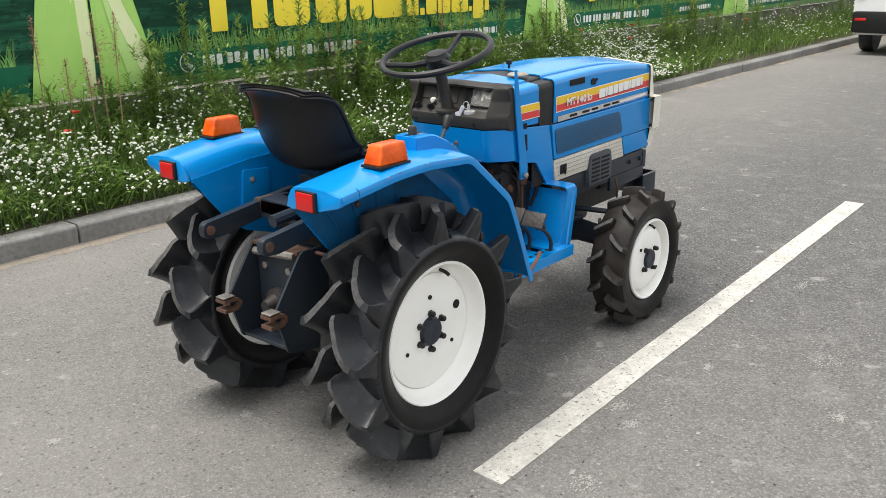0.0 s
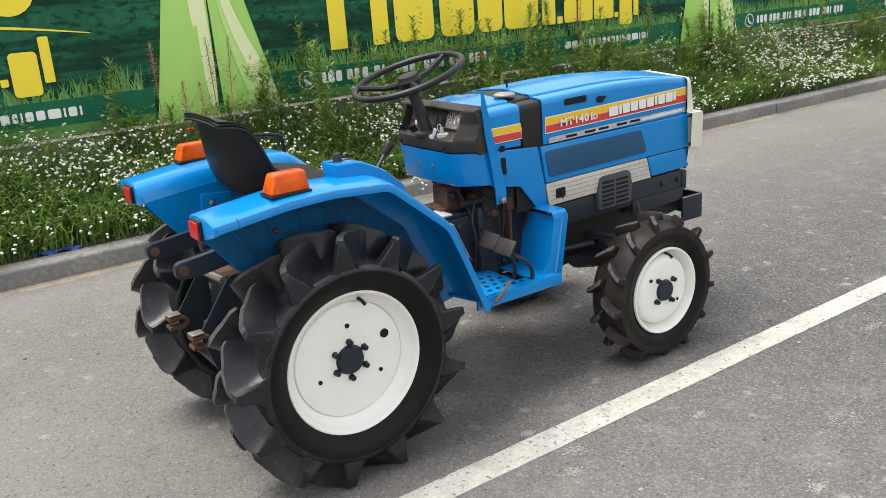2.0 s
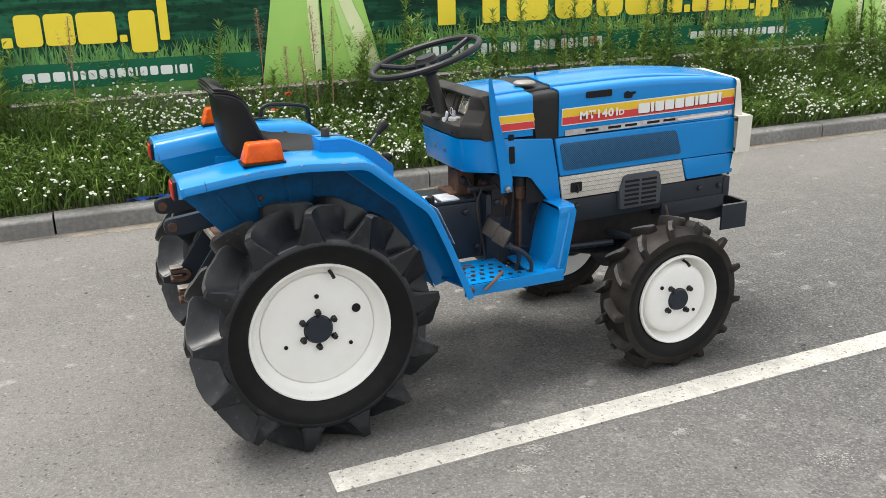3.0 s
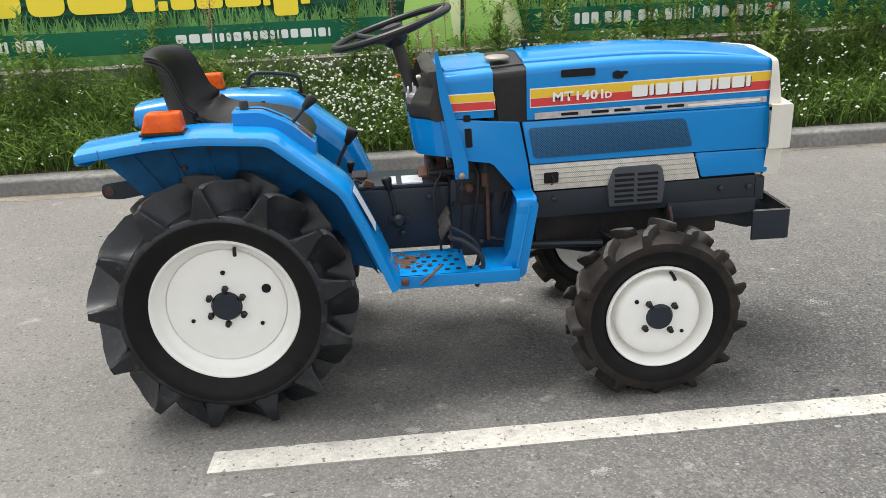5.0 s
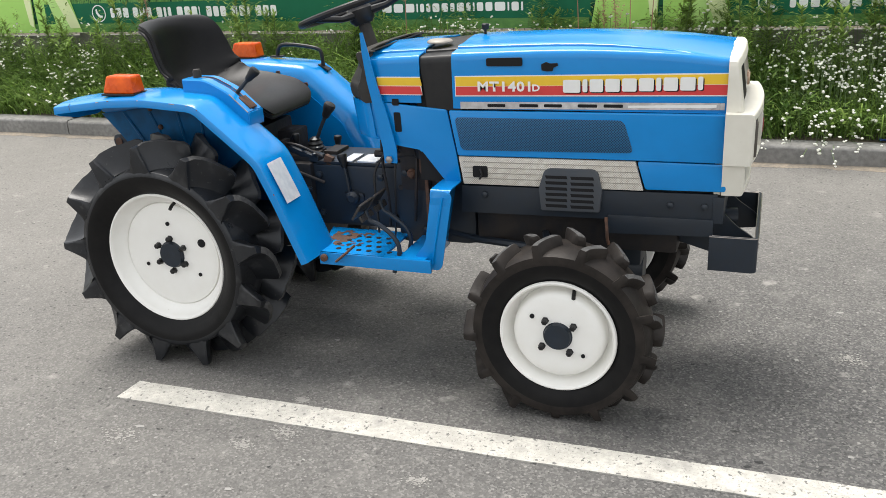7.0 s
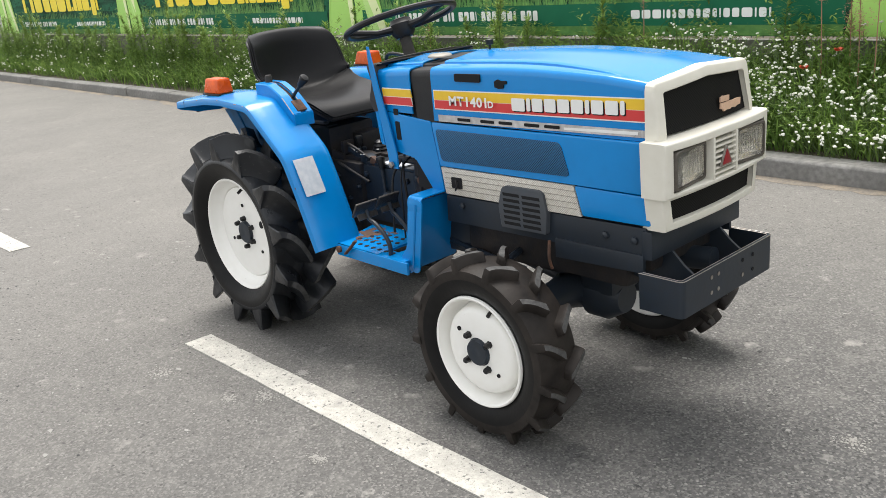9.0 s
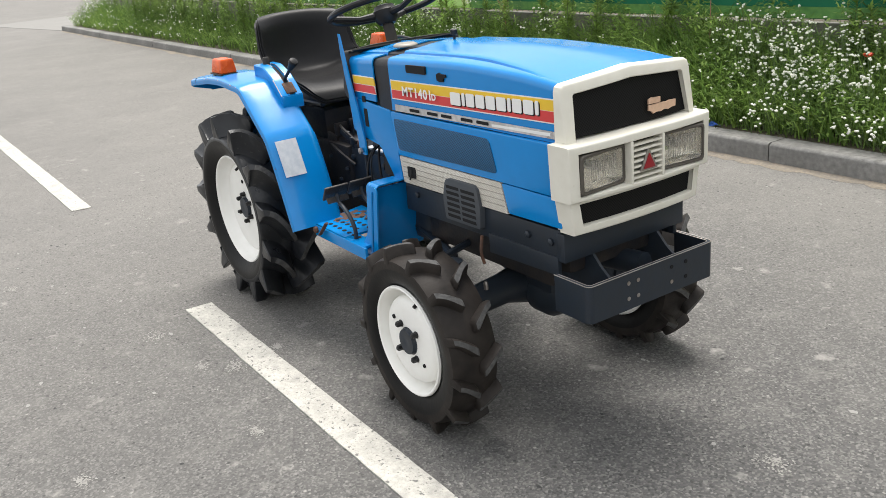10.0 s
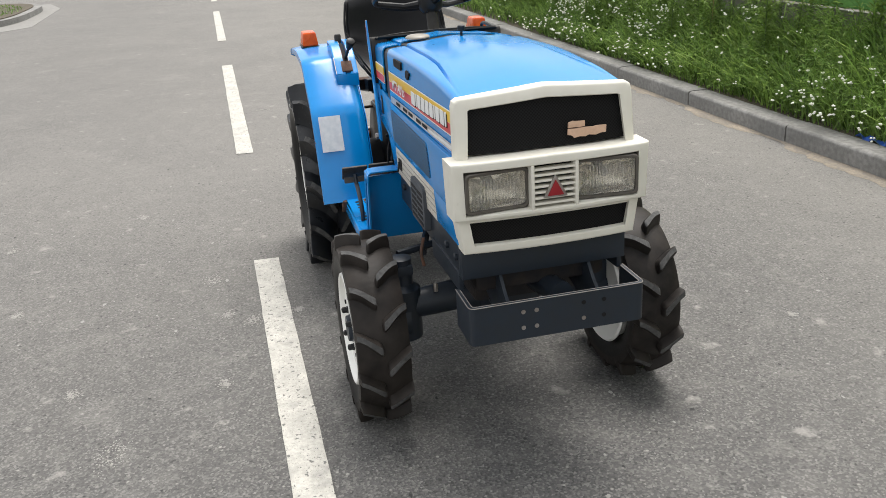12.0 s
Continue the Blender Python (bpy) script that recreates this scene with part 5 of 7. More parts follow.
for x, y in ((.668, -.2145), (.652, -.2135), (.640, -.206), (.604, -.175), (.592, -.163), (.585, -.145), (.582, -.07), (.581, 0), (.582, .07), (.585, .145), (.592, .163), (.604, .175), (.640, .206), (.652, .2135), (.668, .2145)):
    rows.append([(x - .012, y, .838), (x - .004, y, .78), (x, y, .738), (x + .004, y, .730), (x + .02, y, .728)])
grid_sheet(bm, rows, -.004)
panel = part("knee_panel", bm, M_BLUE, cowl, "blue panel under the dashboard")
bm = bmesh.new()
rbox(bm, (.69, 0, .7245), (.10, .38, .006), .002)
part("cowl_floor", bm, M_BLUE, cowl)
bm = bmesh.new()
sweep(bm, [(.578 + .08 * (.792 - z), y, z) for y, z in rounded([(-.06, .766), (.06, .766), (.06, .802), (-.06, .802)], .01)], .0016, 6, closed=True)
part("pressed_edge", bm, M_BLUE, panel)
for y in (-.04, .045):
    bm = bmesh.new()
    lathe(bm, [(.010, 0), (.010, -.006), (.004, -.008), (0, -.008)], (.5785, y, .785), "x", 8)
    part("screw", bm, M_BARE, panel)

# dashboard: visor, side cheeks, recessed instrument face, shelf
bm = bmesh.new()
rows = []
for y, d in ((-.208, .006), (-.204, .003), (-.197, .001), (-.18, 0), (-.12, -.003), (0, -.005), (.12, -.003), (.18, 0), (.197, .001), (.204, .003), (.208, .006)):
    q = .42 * max(0, abs(y) - .15)
    rows.append([(.655 + q * .3, y, .985 - d), (.640 + q, y, .9845 - d), (.618 + q, y, .979 - d), (.612 + q, y, .974 - d), (.613 + q, y, .968 - d), (.63 + q, y, .964 - d)])
grid_sheet(bm, rows, -.004)
dash = part("dashboard", bm, M_DASH, tractor, "brown-grey plastic dashboard")
for s in (-1, 1):
    bm = bmesh.new()
    prism(bm, rounded([(.652, .983), (.616, .979), (.597, .935), (.574, .900), (.561, .882), (.566, .842), (.60, .832), (.678, .836)], .010), s * .165, s * .2225, "y", .004, 3)
    part("console_side", bm, M_DASH, dash)
bm = bmesh.new()
face = [(.672, .986), (.642, .971), (.616, .900), (.607, .893), (.574, .886), (.565, .880), (.563, .868), (.570, .842), (.60, .832)]
grid_sheet(bm, [[(x, y, z) for x, z in face] for y in (-.2, -.185, -.165, -.15, -.1, 0, .1, .15, .165, .185, .2)], .004)
part("instrument_face", bm, M_DASH, dash, "recessed brown-grey instrument face")
for ob in dash.children:
    for v in ob.data.vertices:
        k = max(0, min(1, .2 + (.98 - v.co.z) / .06)) * max(0, min(1, (.68 - v.co.x) / .11))
        v.co.x += k * .92 * max(0, abs(v.co.y) - .155)
tilt = Matrix.Rotation(radians(-69.9), 3, "Y")


def on_dash(u, y, h=0.0):
    """A point on the sloping instrument face."""
    a, b = Vector((.642, 0, .971)), Vector((.616, 0, .900))
    p = a.lerp(b, u)
    return Vector((p.x - .939 * h, y, p.z + .344 * h))


def outline(y, w, u, hgt, name):
    """A thin raised frame line on the instrument face."""
    bm = bmesh.new()
    k = hgt / .0756 / 2
    pts = [on_dash(u - k, y - w / 2, .001), on_dash(u - k, y + w / 2, .001), on_dash(u + k, y + w / 2, .001), on_dash(u + k, y - w / 2, .001)]
    sweep(bm, pts, .0016, 6, closed=True)
    return part(name, bm, M_BLACK, dash)


outline(.125, .07, .42, .045, "label_outline")
outline(.035, .08, .5, .05, "label_outline")
outline(-.052, .034, .48, .07, "lamp_strip_outline")
bm = bmesh.new()
rbox(bm, on_dash(.48, -.052, .001), (.062, .026, .004), .001, tilt)
part("lamp_strip", bm, M_BLACK, dash, "dark warning lamp strip")
bm = bmesh.new()
rbox(bm, on_dash(.48, -.114, .002), (.066, .090, .006), .004, tilt)
part("gauge_frame", bm, M_BLACK, dash, "black gauge frame")
# pale dial marks
gc = on_dash(.62, -.114, .0056)
gu, gv = Vector((0, -1, 0)), (on_dash(0, 0) - on_dash(1, 0)).normalized()
for k in range(9):
    a = radians(20 + 17.5 * k)
    d = gu * math.cos(a) + gv * math.sin(a)
    bm = bmesh.new()
    sweep(bm, [gc + d * .027, gc + d * (.034 if k % 2 else .037)], .0011, 5)
    part("dial_mark", bm, M_WHITE, dash)
bm = bmesh.new()
sweep(bm, [gc + (gu * math.cos(radians(100 - 9 * k)) + gv * math.sin(radians(100 - 9 * k))) * .022 for k in range(9)], .0022, 5)
part("dial_band", bm, M_WHITE, dash)
bm = bmesh.new()
sweep(bm, [gc, gc + (gu * .1 + gv) * .03], [.0022, .0008], 6)
part("needle", bm, M_WHITE, dash, "pale gauge needle")
bm = bmesh.new()
rbox(bm, on_dash(.48, -.114, .0095), (.058, .084, .0015), .0005, tilt)
part("gauge_glass", bm, M_LENS, dash, "clear gauge cover").visible_shadow = False
bm = bmesh.new()
p = on_dash(.78, .098, .0)
lathe(bm, [(.010, 0), (.010, -.012), (.007, -.015), (0, -.015)], (p.x, p.y, p.z), "x", 14)
part("warning_lamp", bm, M_CREAM, dash, "pinkish warning lamp")
for y in (.148, .090):
    bm = bmesh.new()
    lathe(bm, [(.013, 0), (.013, .010), (.010, .014), (0, .014)], (.592, y, .887), "z", 14)
    rbox(bm, (.580, y - .006, .903), (.032, .009, .014), .003, Matrix.Rotation(.25, 3, "Z"))
    part("switch_knob", bm, M_BLACK, dash)
bm = bmesh.new()
lathe(bm, [(.045, 0), (.045, .008), (.036, .013), (.030, .016), (.024, .016)], (.597, .012, .884), "z", 24)
part("column_collar", bm, M_DASH, dash)
bm = bmesh.new()
lathe(bm, [(.022, 0), (.021, .010), (.015, .013), (0, .013)], (.594, -.082, .886), "z", 20)
lock = part("ignition_lock", bm, M_CHROME, dash, "chrome ignition lock")
bm = bmesh.new()
rbox(bm, (.592, -.08, .909), (.012, .004, .02), .001)
sweep(bm, [Vector((.588, -.072 + .012 * math.cos(t), .916 + .012 * math.sin(t))) for t in (2 * math.pi * k / 14 for k in range(14))], .0012, 5, closed=True)
rbox(bm, (.573, -.062, .899), (.006, .014, .036), .003, Matrix.Rotation(.5, 3, "X"))
rbox(bm, (.568, -.052, .882), (.005, .02, .026), .004, Matrix.Rotation(-.3, 3, "X"))
part("keys", bm, M_STICKER, lock, "bunch of pale keys in the lock")
for y in (.14, -.12):
    bm = bmesh.new()
    lathe(bm, [(.006, 0), (.006, -.004), (0, -.004)], (.567, y, .855), "x", 10)
    part("screw", bm, M_BLACK, dash)

# steering column and wheel
bm = bmesh.new()
H_ = Vector((.537, .012, 1.077))
axis = Vector((-.29, 0, .957)).normalized()
foot = H_ - axis * .235
sweep(bm, [foot, foot + axis * .02, H_ - axis * .04], [.035, .022, .019], 16)
part("steering_column", bm, M_DASH, tractor, "brown-grey steering column")
turn = axis.to_track_quat("Z", "Y").to_matrix().to_4x4()
sw = Matrix.Translation(H_) @ turn
bm = bmesh.new()
R_ = .187
sweep(bm, [sw @ Vector((R_ * math.cos(t), R_ * math.sin(t), .012)) for t in (2 * math.pi * k / 48 for k in range(48))], .0108, 10, closed=True)
swheel = part("steering_wheel", bm, M_BLACK, tractor, "black plastic three-spoke steering wheel")
bm = bmesh.new()
lathe(bm, [(.028, -.045), (.04, -.03), (.042, .0), (.036, .008), (.034, .016), (.02, .02), (0, .02)], (0, 0, 0), "z", 24)
bmesh.ops.transform(bm, matrix=sw, verts=bm.verts)
part("wheel_hub", bm, M_BLACK, swheel)
for a in (10, 130, 250):
    t = radians(a)
    d = Vector((math.cos(t), math.sin(t), 0))
    d = (turn.to_3x3().inverted() @ (d - axis * d.dot(axis))).normalized()
    bm = bmesh.new()
    sweep(bm, [sw @ (d * .03 + Vector((0, 0, -.012))), sw @ (d * .09 + Vector((0, 0, -.012))), sw @ (d * R_ + Vector((0, 0, .010)))], [.014, .010, .010], 8)
    part("spoke", bm, M_BLACK, swheel)

# tall blue throttle strip beside the cowl
bm = bmesh.new()
rows = []
for x, y, z, w in ((.715, -.228, .655, .020), (.714, -.228, .70, .022), (.695, -.229, .80, .019), (.672, -.231, .90, .014), (.66, -.233, .98, .010), (.653, -.234, 1.037, .004)):
    rows.append([(x - w, y, z), (x + w, y, z)])
grid_sheet(bm, rows, .005)
strip_lever = part("blue_lever", bm, M_BLUE, tractor, "tall tapering blue steel lever")
bm = bmesh.new()
lathe(bm, [(.011, 0), (.011, -.008), (.004, -.011), (0, -.011)], (.714, -.233, .668), "y", 6)
part("bolt", bm, M_BARE, strip_lever)

# front grille, cream plastic
bm = bmesh.new()
prism(bm, rounded([(-.205, .60), (.205, .60), (.2, .94), (.0, .955), (-.2, .94)], .01), 1.640, 1.658, "x", .003)
grille = part("front_grille", bm, M_CREAM, tractor, "cream plastic front grille surround")


def ring(outer, inner, x_in, x_out, name, dx=0.0):
    """A frame between two outlines of as many corners."""
    bm = bmesh.new()
    n = len(outer)
    cz = sum(z for _, z in outer) / n

    def inset(pl, d):
        return [(y - math.copysign(min(d, abs(y)), y) if abs(y) > .03 else y, z + (d if z < cz else -d)) for y, z in pl]
    lv = [[bm.verts.new((x, y, z)) for y, z in pl] for x, pl in ((x_in, outer), (x_out - .008, inset(outer, .0003)), (x_out - .0035, inset(outer, .0012)), (x_out - .001, inset(outer, .0032)), (x_out, inset(outer, .006)),
                                                                (x_out, inset(inner, -.003)), (x_out - .002, inset(inner, -.001)), (x_out - .006, inner), (x_in, inner))]
    for A, B in zip(lv, lv[1:]):
        for i in range(n):
            bm.faces.new((A[i], A[(i + 1) % n], B[(i + 1) % n], B[i]))
    for v in bm.verts:
        v.co.x -= .017 * (v.co.y / .23) ** 2 * (1 if v.co.x > x_in + .002 else 0)
        if v.co.z > .83 and v.co.x > x_in + .002:
            v.co.x -= (v.co.z - .83) * .16
    return part(name, bm, M_CREAM, grille)


def fine(poly, k=6):
    out = []
    for i in range(len(poly)):
        a, b = Vector(poly[i]), Vector(poly[(i + 1) % len(poly)])
        out += [tuple(a.lerp(b, j / k)) for j in range(k)]
    return out


ring(fine([(-.2165, .818), (.2165, .818), (.2155, .945), (.2125, .957), (.203, .963), (0, .978), (-.203, .963), (-.2125, .957), (-.2155, .945)], 4),
     fine([(-.194, .830), (.194, .830), (.186, .926), (.185, .932), (.179, .936), (0, .948), (-.179, .936), (-.185, .932), (-.186, .926)], 4), 1.66, 1.716, "upper_frame")
ring(fine([(-.236, .692), (.236, .692), (.240, .828), (0, .832), (-.240, .828)]), fine([(-.212, .706), (.212, .706), (.214, .806), (0, .808), (-.214, .806)]), 1.66, 1.748, "middle_frame")
ring(fine([(-.212, .604), (.212, .604), (.226, .694), (0, .696), (-.226, .694)]), fine([(-.19, .626), (.19, .626), (.2, .680), (0, .682), (-.2, .680)]), 1.66, 1.728, "lower_frame")


def curved_panel(z0, z1, w0, w1, x, name, mat, parent, label="", lean=0.0, bow=.017, peak=0.0):
    bm = bmesh.new()
    rows = []
    for j in range(5):
        t = j / 4
        w = w0 + (w1 - w0) * t
        rows.append([(x - bow * (u * w / .23) ** 2 - lean * t, u * w, z0 + (z1 - peak * abs(u) - z0) * t) for u in (-1 + k / 6 for k in range(13))])
    grid_sheet(bm, rows, .003)
    return part(name, bm, mat, parent, label)


curved_panel(.835, .965, .2, .186, 1.700, "upper_mesh", M_GRILLE, grille, "black mesh behind the upper frame", .02, peak=.018)
curved_panel(.620, .69, .195, .205, 1.712, "lower_mesh", M_GRILLE, grille, "black mesh behind the lower frame")
# near-black panel in place of the shade behind the headlights
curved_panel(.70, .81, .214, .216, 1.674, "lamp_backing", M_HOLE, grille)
for s in (-1, 1):
    rot = Matrix.Rotation(-s * .09, 3, "Z")
    place = Matrix.Translation((1.722, s * .133, .756)) @ rot.to_4x4()

    def set_in(bm):
        bmesh.ops.transform(bm, matrix=place, verts=bm.verts)
    # dark bezel round a hollow, chromed bowl, glass in front
    bm = bmesh.new()
    levels = []
    for x, w, h, r in ((-.02, .077, .048, .012), (.010, .077, .048, .012), (.012, .075, .046, .012), (.0115, .070, .041, .010), (.006, .069, .040, .010)):
        levels.append([(x, y, z) for y, z in rounded([(-w, -h), (w, -h), (w, h), (-w, h)], r, 3)])
    grid_sheet(bm, levels, closed=True)
    set_in(bm)
    lamp = part("headlight", bm, M_BEZEL, grille, "rectangular headlight with ribbed glass")
    bm = bmesh.new()
    levels = []
    for x, k, r in ((.005, 1, .010), (-.008, .95, .012), (-.020, .86, .018), (-.030, .68, .020), (-.037, .42, .014), (-.039, .08, .003)):
        levels.append([(x, y, z) for y, z in rounded([(-.069 * k, -.040 * k), (.069 * k, -.040 * k), (.069 * k, .040 * k), (-.069 * k, .040 * k)], r * k, 3)])
    grid_sheet(bm, levels, closed=True)
    set_in(bm)
    part("reflector", bm, M_REFLECT, lamp, "chromed lamp bowl")
    bm = bmesh.new()
    lathe(bm, [(.011, -.039), (.011, -.022), (.0085, -.018), (.0085, -.008), (.005, -.003), (0, -.002)], (0, 0, .004), "x", 16)
    set_in(bm)
    part("bulb", bm, M_CHROME, lamp, "small bulb in the bowl")
    bm = bmesh.new()
    rbox(bm, (.007, 0, 0), (.004, .138, .080), .0015)
    set_in(bm)
    glass = part("lens", bm, M_LENS, lamp, "clear ribbed glass lens")
    glass.visible_shadow = False
    for k in range(11):
        bm = bmesh.new()
        rbox(bm, (.0098, -.040 + .008 * k, .004), (.003, .0046, .052), .0012)
        set_in(bm)
        part("rib", bm, M_LENS, lamp).visible_shadow = False
for s in (-1, 1):
    bm = bmesh.new()
    rbox(bm, (1.733, s * .053, .757), (.03, .009, .105), .003)
    part("grille_post", bm, M_CREAM, grille)
for k in range(7):
    bm = bmesh.new()
    rbox(bm, (1.735, 0, .716 + .0135 * k), (.022, .1, .0055), .002)
    part("slat", bm, M_CREAM, grille)
# plain red triangular badge and plain gold badge
bm = bmesh.new()
prism(bm, rounded([(-.030, .730), (.030, .730), (.0, .784)], .004), 1.7445, 1.7495, "x", .0012)
badge = part("badge", bm, M_BARE, grille, "plain triangular badge with a grey edge")
bm = bmesh.new()
prism(bm, rounded([(-.020, .7345), (.020, .7345), (.0, .772)], .003), 1.7495, 1.7515, "x", .0008)
part("badge_face", bm, M_BADGE, badge, "dark red face")
for pts, x in (([(.048, .858), (.060, .856), (.064, .849), (.078, .853), (.092, .850), (.100, .855), (.118, .851), (.128, .856), (.142, .855), (.143, .872), (.120, .873), (.112, .870), (.088, .872), (.066, .871), (.049, .872)], 1.6990),
               ([(.050, .8735), (.062, .874), (.078, .873), (.091, .874), (.091, .887), (.074, .886), (.062, .889), (.051, .886)], 1.6970)):
    bm = bmesh.new()
    prism(bm, pts, x, x + .005, "x", .001)
    part("badge", bm, M_GOLD, grille, "plain gold badge bar")

# front frame, engine block, bumper, axle
for s in (-1, 1):
    bm = bmesh.new()
    prism(bm, [(.93, .592), (1.653, .604), (1.653, .520), (.925, .508)], s * .176, s * .207, "y", .003)
    beam = part("frame_rail", bm, M_NAVY, tractor, "dark navy steel frame rail")
    for x in (1.53, 1.62, 1.0):
        bm = bmesh.new()
        lathe(bm, [(.01, 0), (.01, s * .007), (.004, s * .01), (0, s * .01)], (x, s * .207, .568), "y", 6)
        part("bolt", bm, M_NAVY, beam)
    # louvred engine vent box
    bm = bmesh.new()
    prism(bm, rounded([(1.196, .659), (1.320, .661), (1.334, .653), (1.345, .60), (1.339, .538), (1.172, .535), (1.166, .60), (1.182, .652)], .006), s * .19, s * .2245, "y", .003)
    vent = part("vent_box", bm, M_VENT, beam, "dark louvred vent box")
    for k in range(6):
        for x0, x1 in ((1.188, 1.249), (1.260, 1.324)):
            z = .5515 + .0168 * k
            bm = bmesh.new()
            prism(bm, [(x0, z - .005), (x1, z - .004), (x1 - .003, z + .0048), (x0 - .003, z + .0038)], s * .2230, s * .2254, "y")
            part("louvre_slot", bm, M_HOLE, vent)
bm = bmesh.new()
rbox(bm, (1.25, 0, .52), (.6, .3, .24), .02)
rbox(bm, (1.15, 0, .43), (.34, .22, .12), .03)
rbox(bm, (1.5, 0, .52), (.28, .34, .1), .02)
part("engine_block", bm, M_DIRTY, tractor, "dark engine block and sump")
bm = bmesh.new()
rbox(bm, (1.655, 0, .56), (.03, .42, .075), .004)
part("front_cross_plate", bm, M_NAVY, tractor, "dark front cross plate")
# U-shaped front bumper
bm = bmesh.new()
outer = rounded([(1.637, -.22), (1.763, -.22), (1.763, .22), (1.637, .22)], .016, 4)
inner = rounded([(1.637, -.211), (1.754, -.211), (1.754, .211), (1.637, .211)], .010, 4)
k5 = 5
front_line = outer[k5:3 * k5]
back_line = inner[k5:3 * k5]
ul = [outer[k5 - 1]] + front_line + [outer[3 * k5]]
il = [inner[k5 - 1]] + back_line + [inner[3 * k5]]
ul[0], ul[-1], il[0], il[-1] = (1.637, -.22), (1.637, .22), (1.637, -.211), (1.637, .211)
prism(bm, ul + il[::-1], .391, .489, "z", .0015)
bumper = part("front_bumper", bm, M_NAVY, tractor, "dark navy steel weight carrier bumper")
# thin bright line: edge wear with its highlight put into the colour
for edge in (ul, il):
    bm = bmesh.new()
    sweep(bm, [(x, y, .4886) for x, y in edge], .0013, 5)
    part("worn_edge", bm, M_BARE, bumper, "bright line for worn paint and its highlight along the edge")
# flat discs for holes: near-black, or pale to imitate light coming through
for y in (-.09, -.057, .062, .114):
    for z in (.421, .462):
        bm = bmesh.new()
        lathe(bm, [(.0055, 0), (.0055, .0012), (0, .0012)], (1.7635, y, z), "x", 12)
        part("bumper_hole", bm, M_HOLE if y > .1 or y > 0 and z > .44 else M_BARE, bumper)
for s in (-1, 1):
    bm = bmesh.new()
    prism(bm, rounded([(1.52, .53), (1.66, .53), (1.70, .49), (1.755, .452), (1.755, .41), (1.66, .40), (1.52, .44)], .01), s * .11, s * .118, "y", .002)
    part("bumper_gusset", bm, M_NAVY, bumper)
    bm = bmesh.new()
    prism(bm, [(1.36, .53), (1.645, .533), (1.645, .485), (1.36, .475)], s * .20, s * .212, "y", .002)
    part("bumper_arm", bm, M_NAVY, bumper)
bm = bmesh.new()
sweep(bm, [(1.45, 0, .45), (1.70, .03, .462)], .032, 14)
part("axle_pin", bm, M_NAVY, tractor)
bm = bmesh.new()
sweep(bm, [(1.28, -.30, .30), (1.28, -.12, .315), (1.28, 0, .31), (1.28, .12, .315), (1.28, .30, .30)], [.04, .046, .075, .046, .04], 18)
lathe(bm, [(.05, -.06), (.075, -.03), (.075, .03), (.045, .08)], (1.36, 0, .30), "x", 20)
rbox(bm, (1.38, 0, .40), (.12, .14, .16), .02)
axle = part("front_axle", bm, M_NAVY, tractor, "dark cast front driving axle")
for s in (-1, 1):
    bm = bmesh.new()
    lathe(bm, [(.035, -.10), (.05, -.09), (.05, .06), (.032, .075), (.032, .15), (.02, .155)], (1.28, s * .29, .30), "z", 18)
    lathe(bm, [(.06, s * -.02), (.06, s * .05), (.045, s * .09)], (1.28, s * .30, .267), "y", 20)
    rbox(bm, (1.28, s * .285, .42), (.07, .05, .03), .008)
    part("steering_knuckle", bm, M_NAVY, axle, "cast steering knuckle")
    bm = bmesh.new()
    lathe(bm, [(.007, 0), (.007, .02), (.004, .025)], (1.31, s * .2, .345), "z", 8)
    part("grease_plug", bm, M_BARE, axle)
bm = bmesh.new()
sweep(bm, [(1.21, -.285, .435), (1.12, 0, .445), (1.21, .285, .435)], .011, 8)
part("tie_rod", bm, M_NAVY, axle, "thin steering tie rod")
bm = bmesh.new()
sweep(bm, [(.80, -.13, .43), (.95, -.14, .40), (1.16, -.20, .41)], .012, 8)
part("drag_link", bm, M_NAVY, tractor)
bm = bmesh.new()
sweep(bm, [(.80, .0, .36), (1.05, 0, .35), (1.25, 0, .31)], .022, 12)
part("drive_shaft", bm, M_NAVY, tractor)
bm = bmesh.new()
sweep(bm, smooth_line([(1.36, -.235, .53), (1.365, -.245, .49), (1.366, -.243, .47), (1.37, -.24, .452)], 4), .0045, 8)
part("drain_hose", bm, M_RUST, tractor, "brown drain hose")

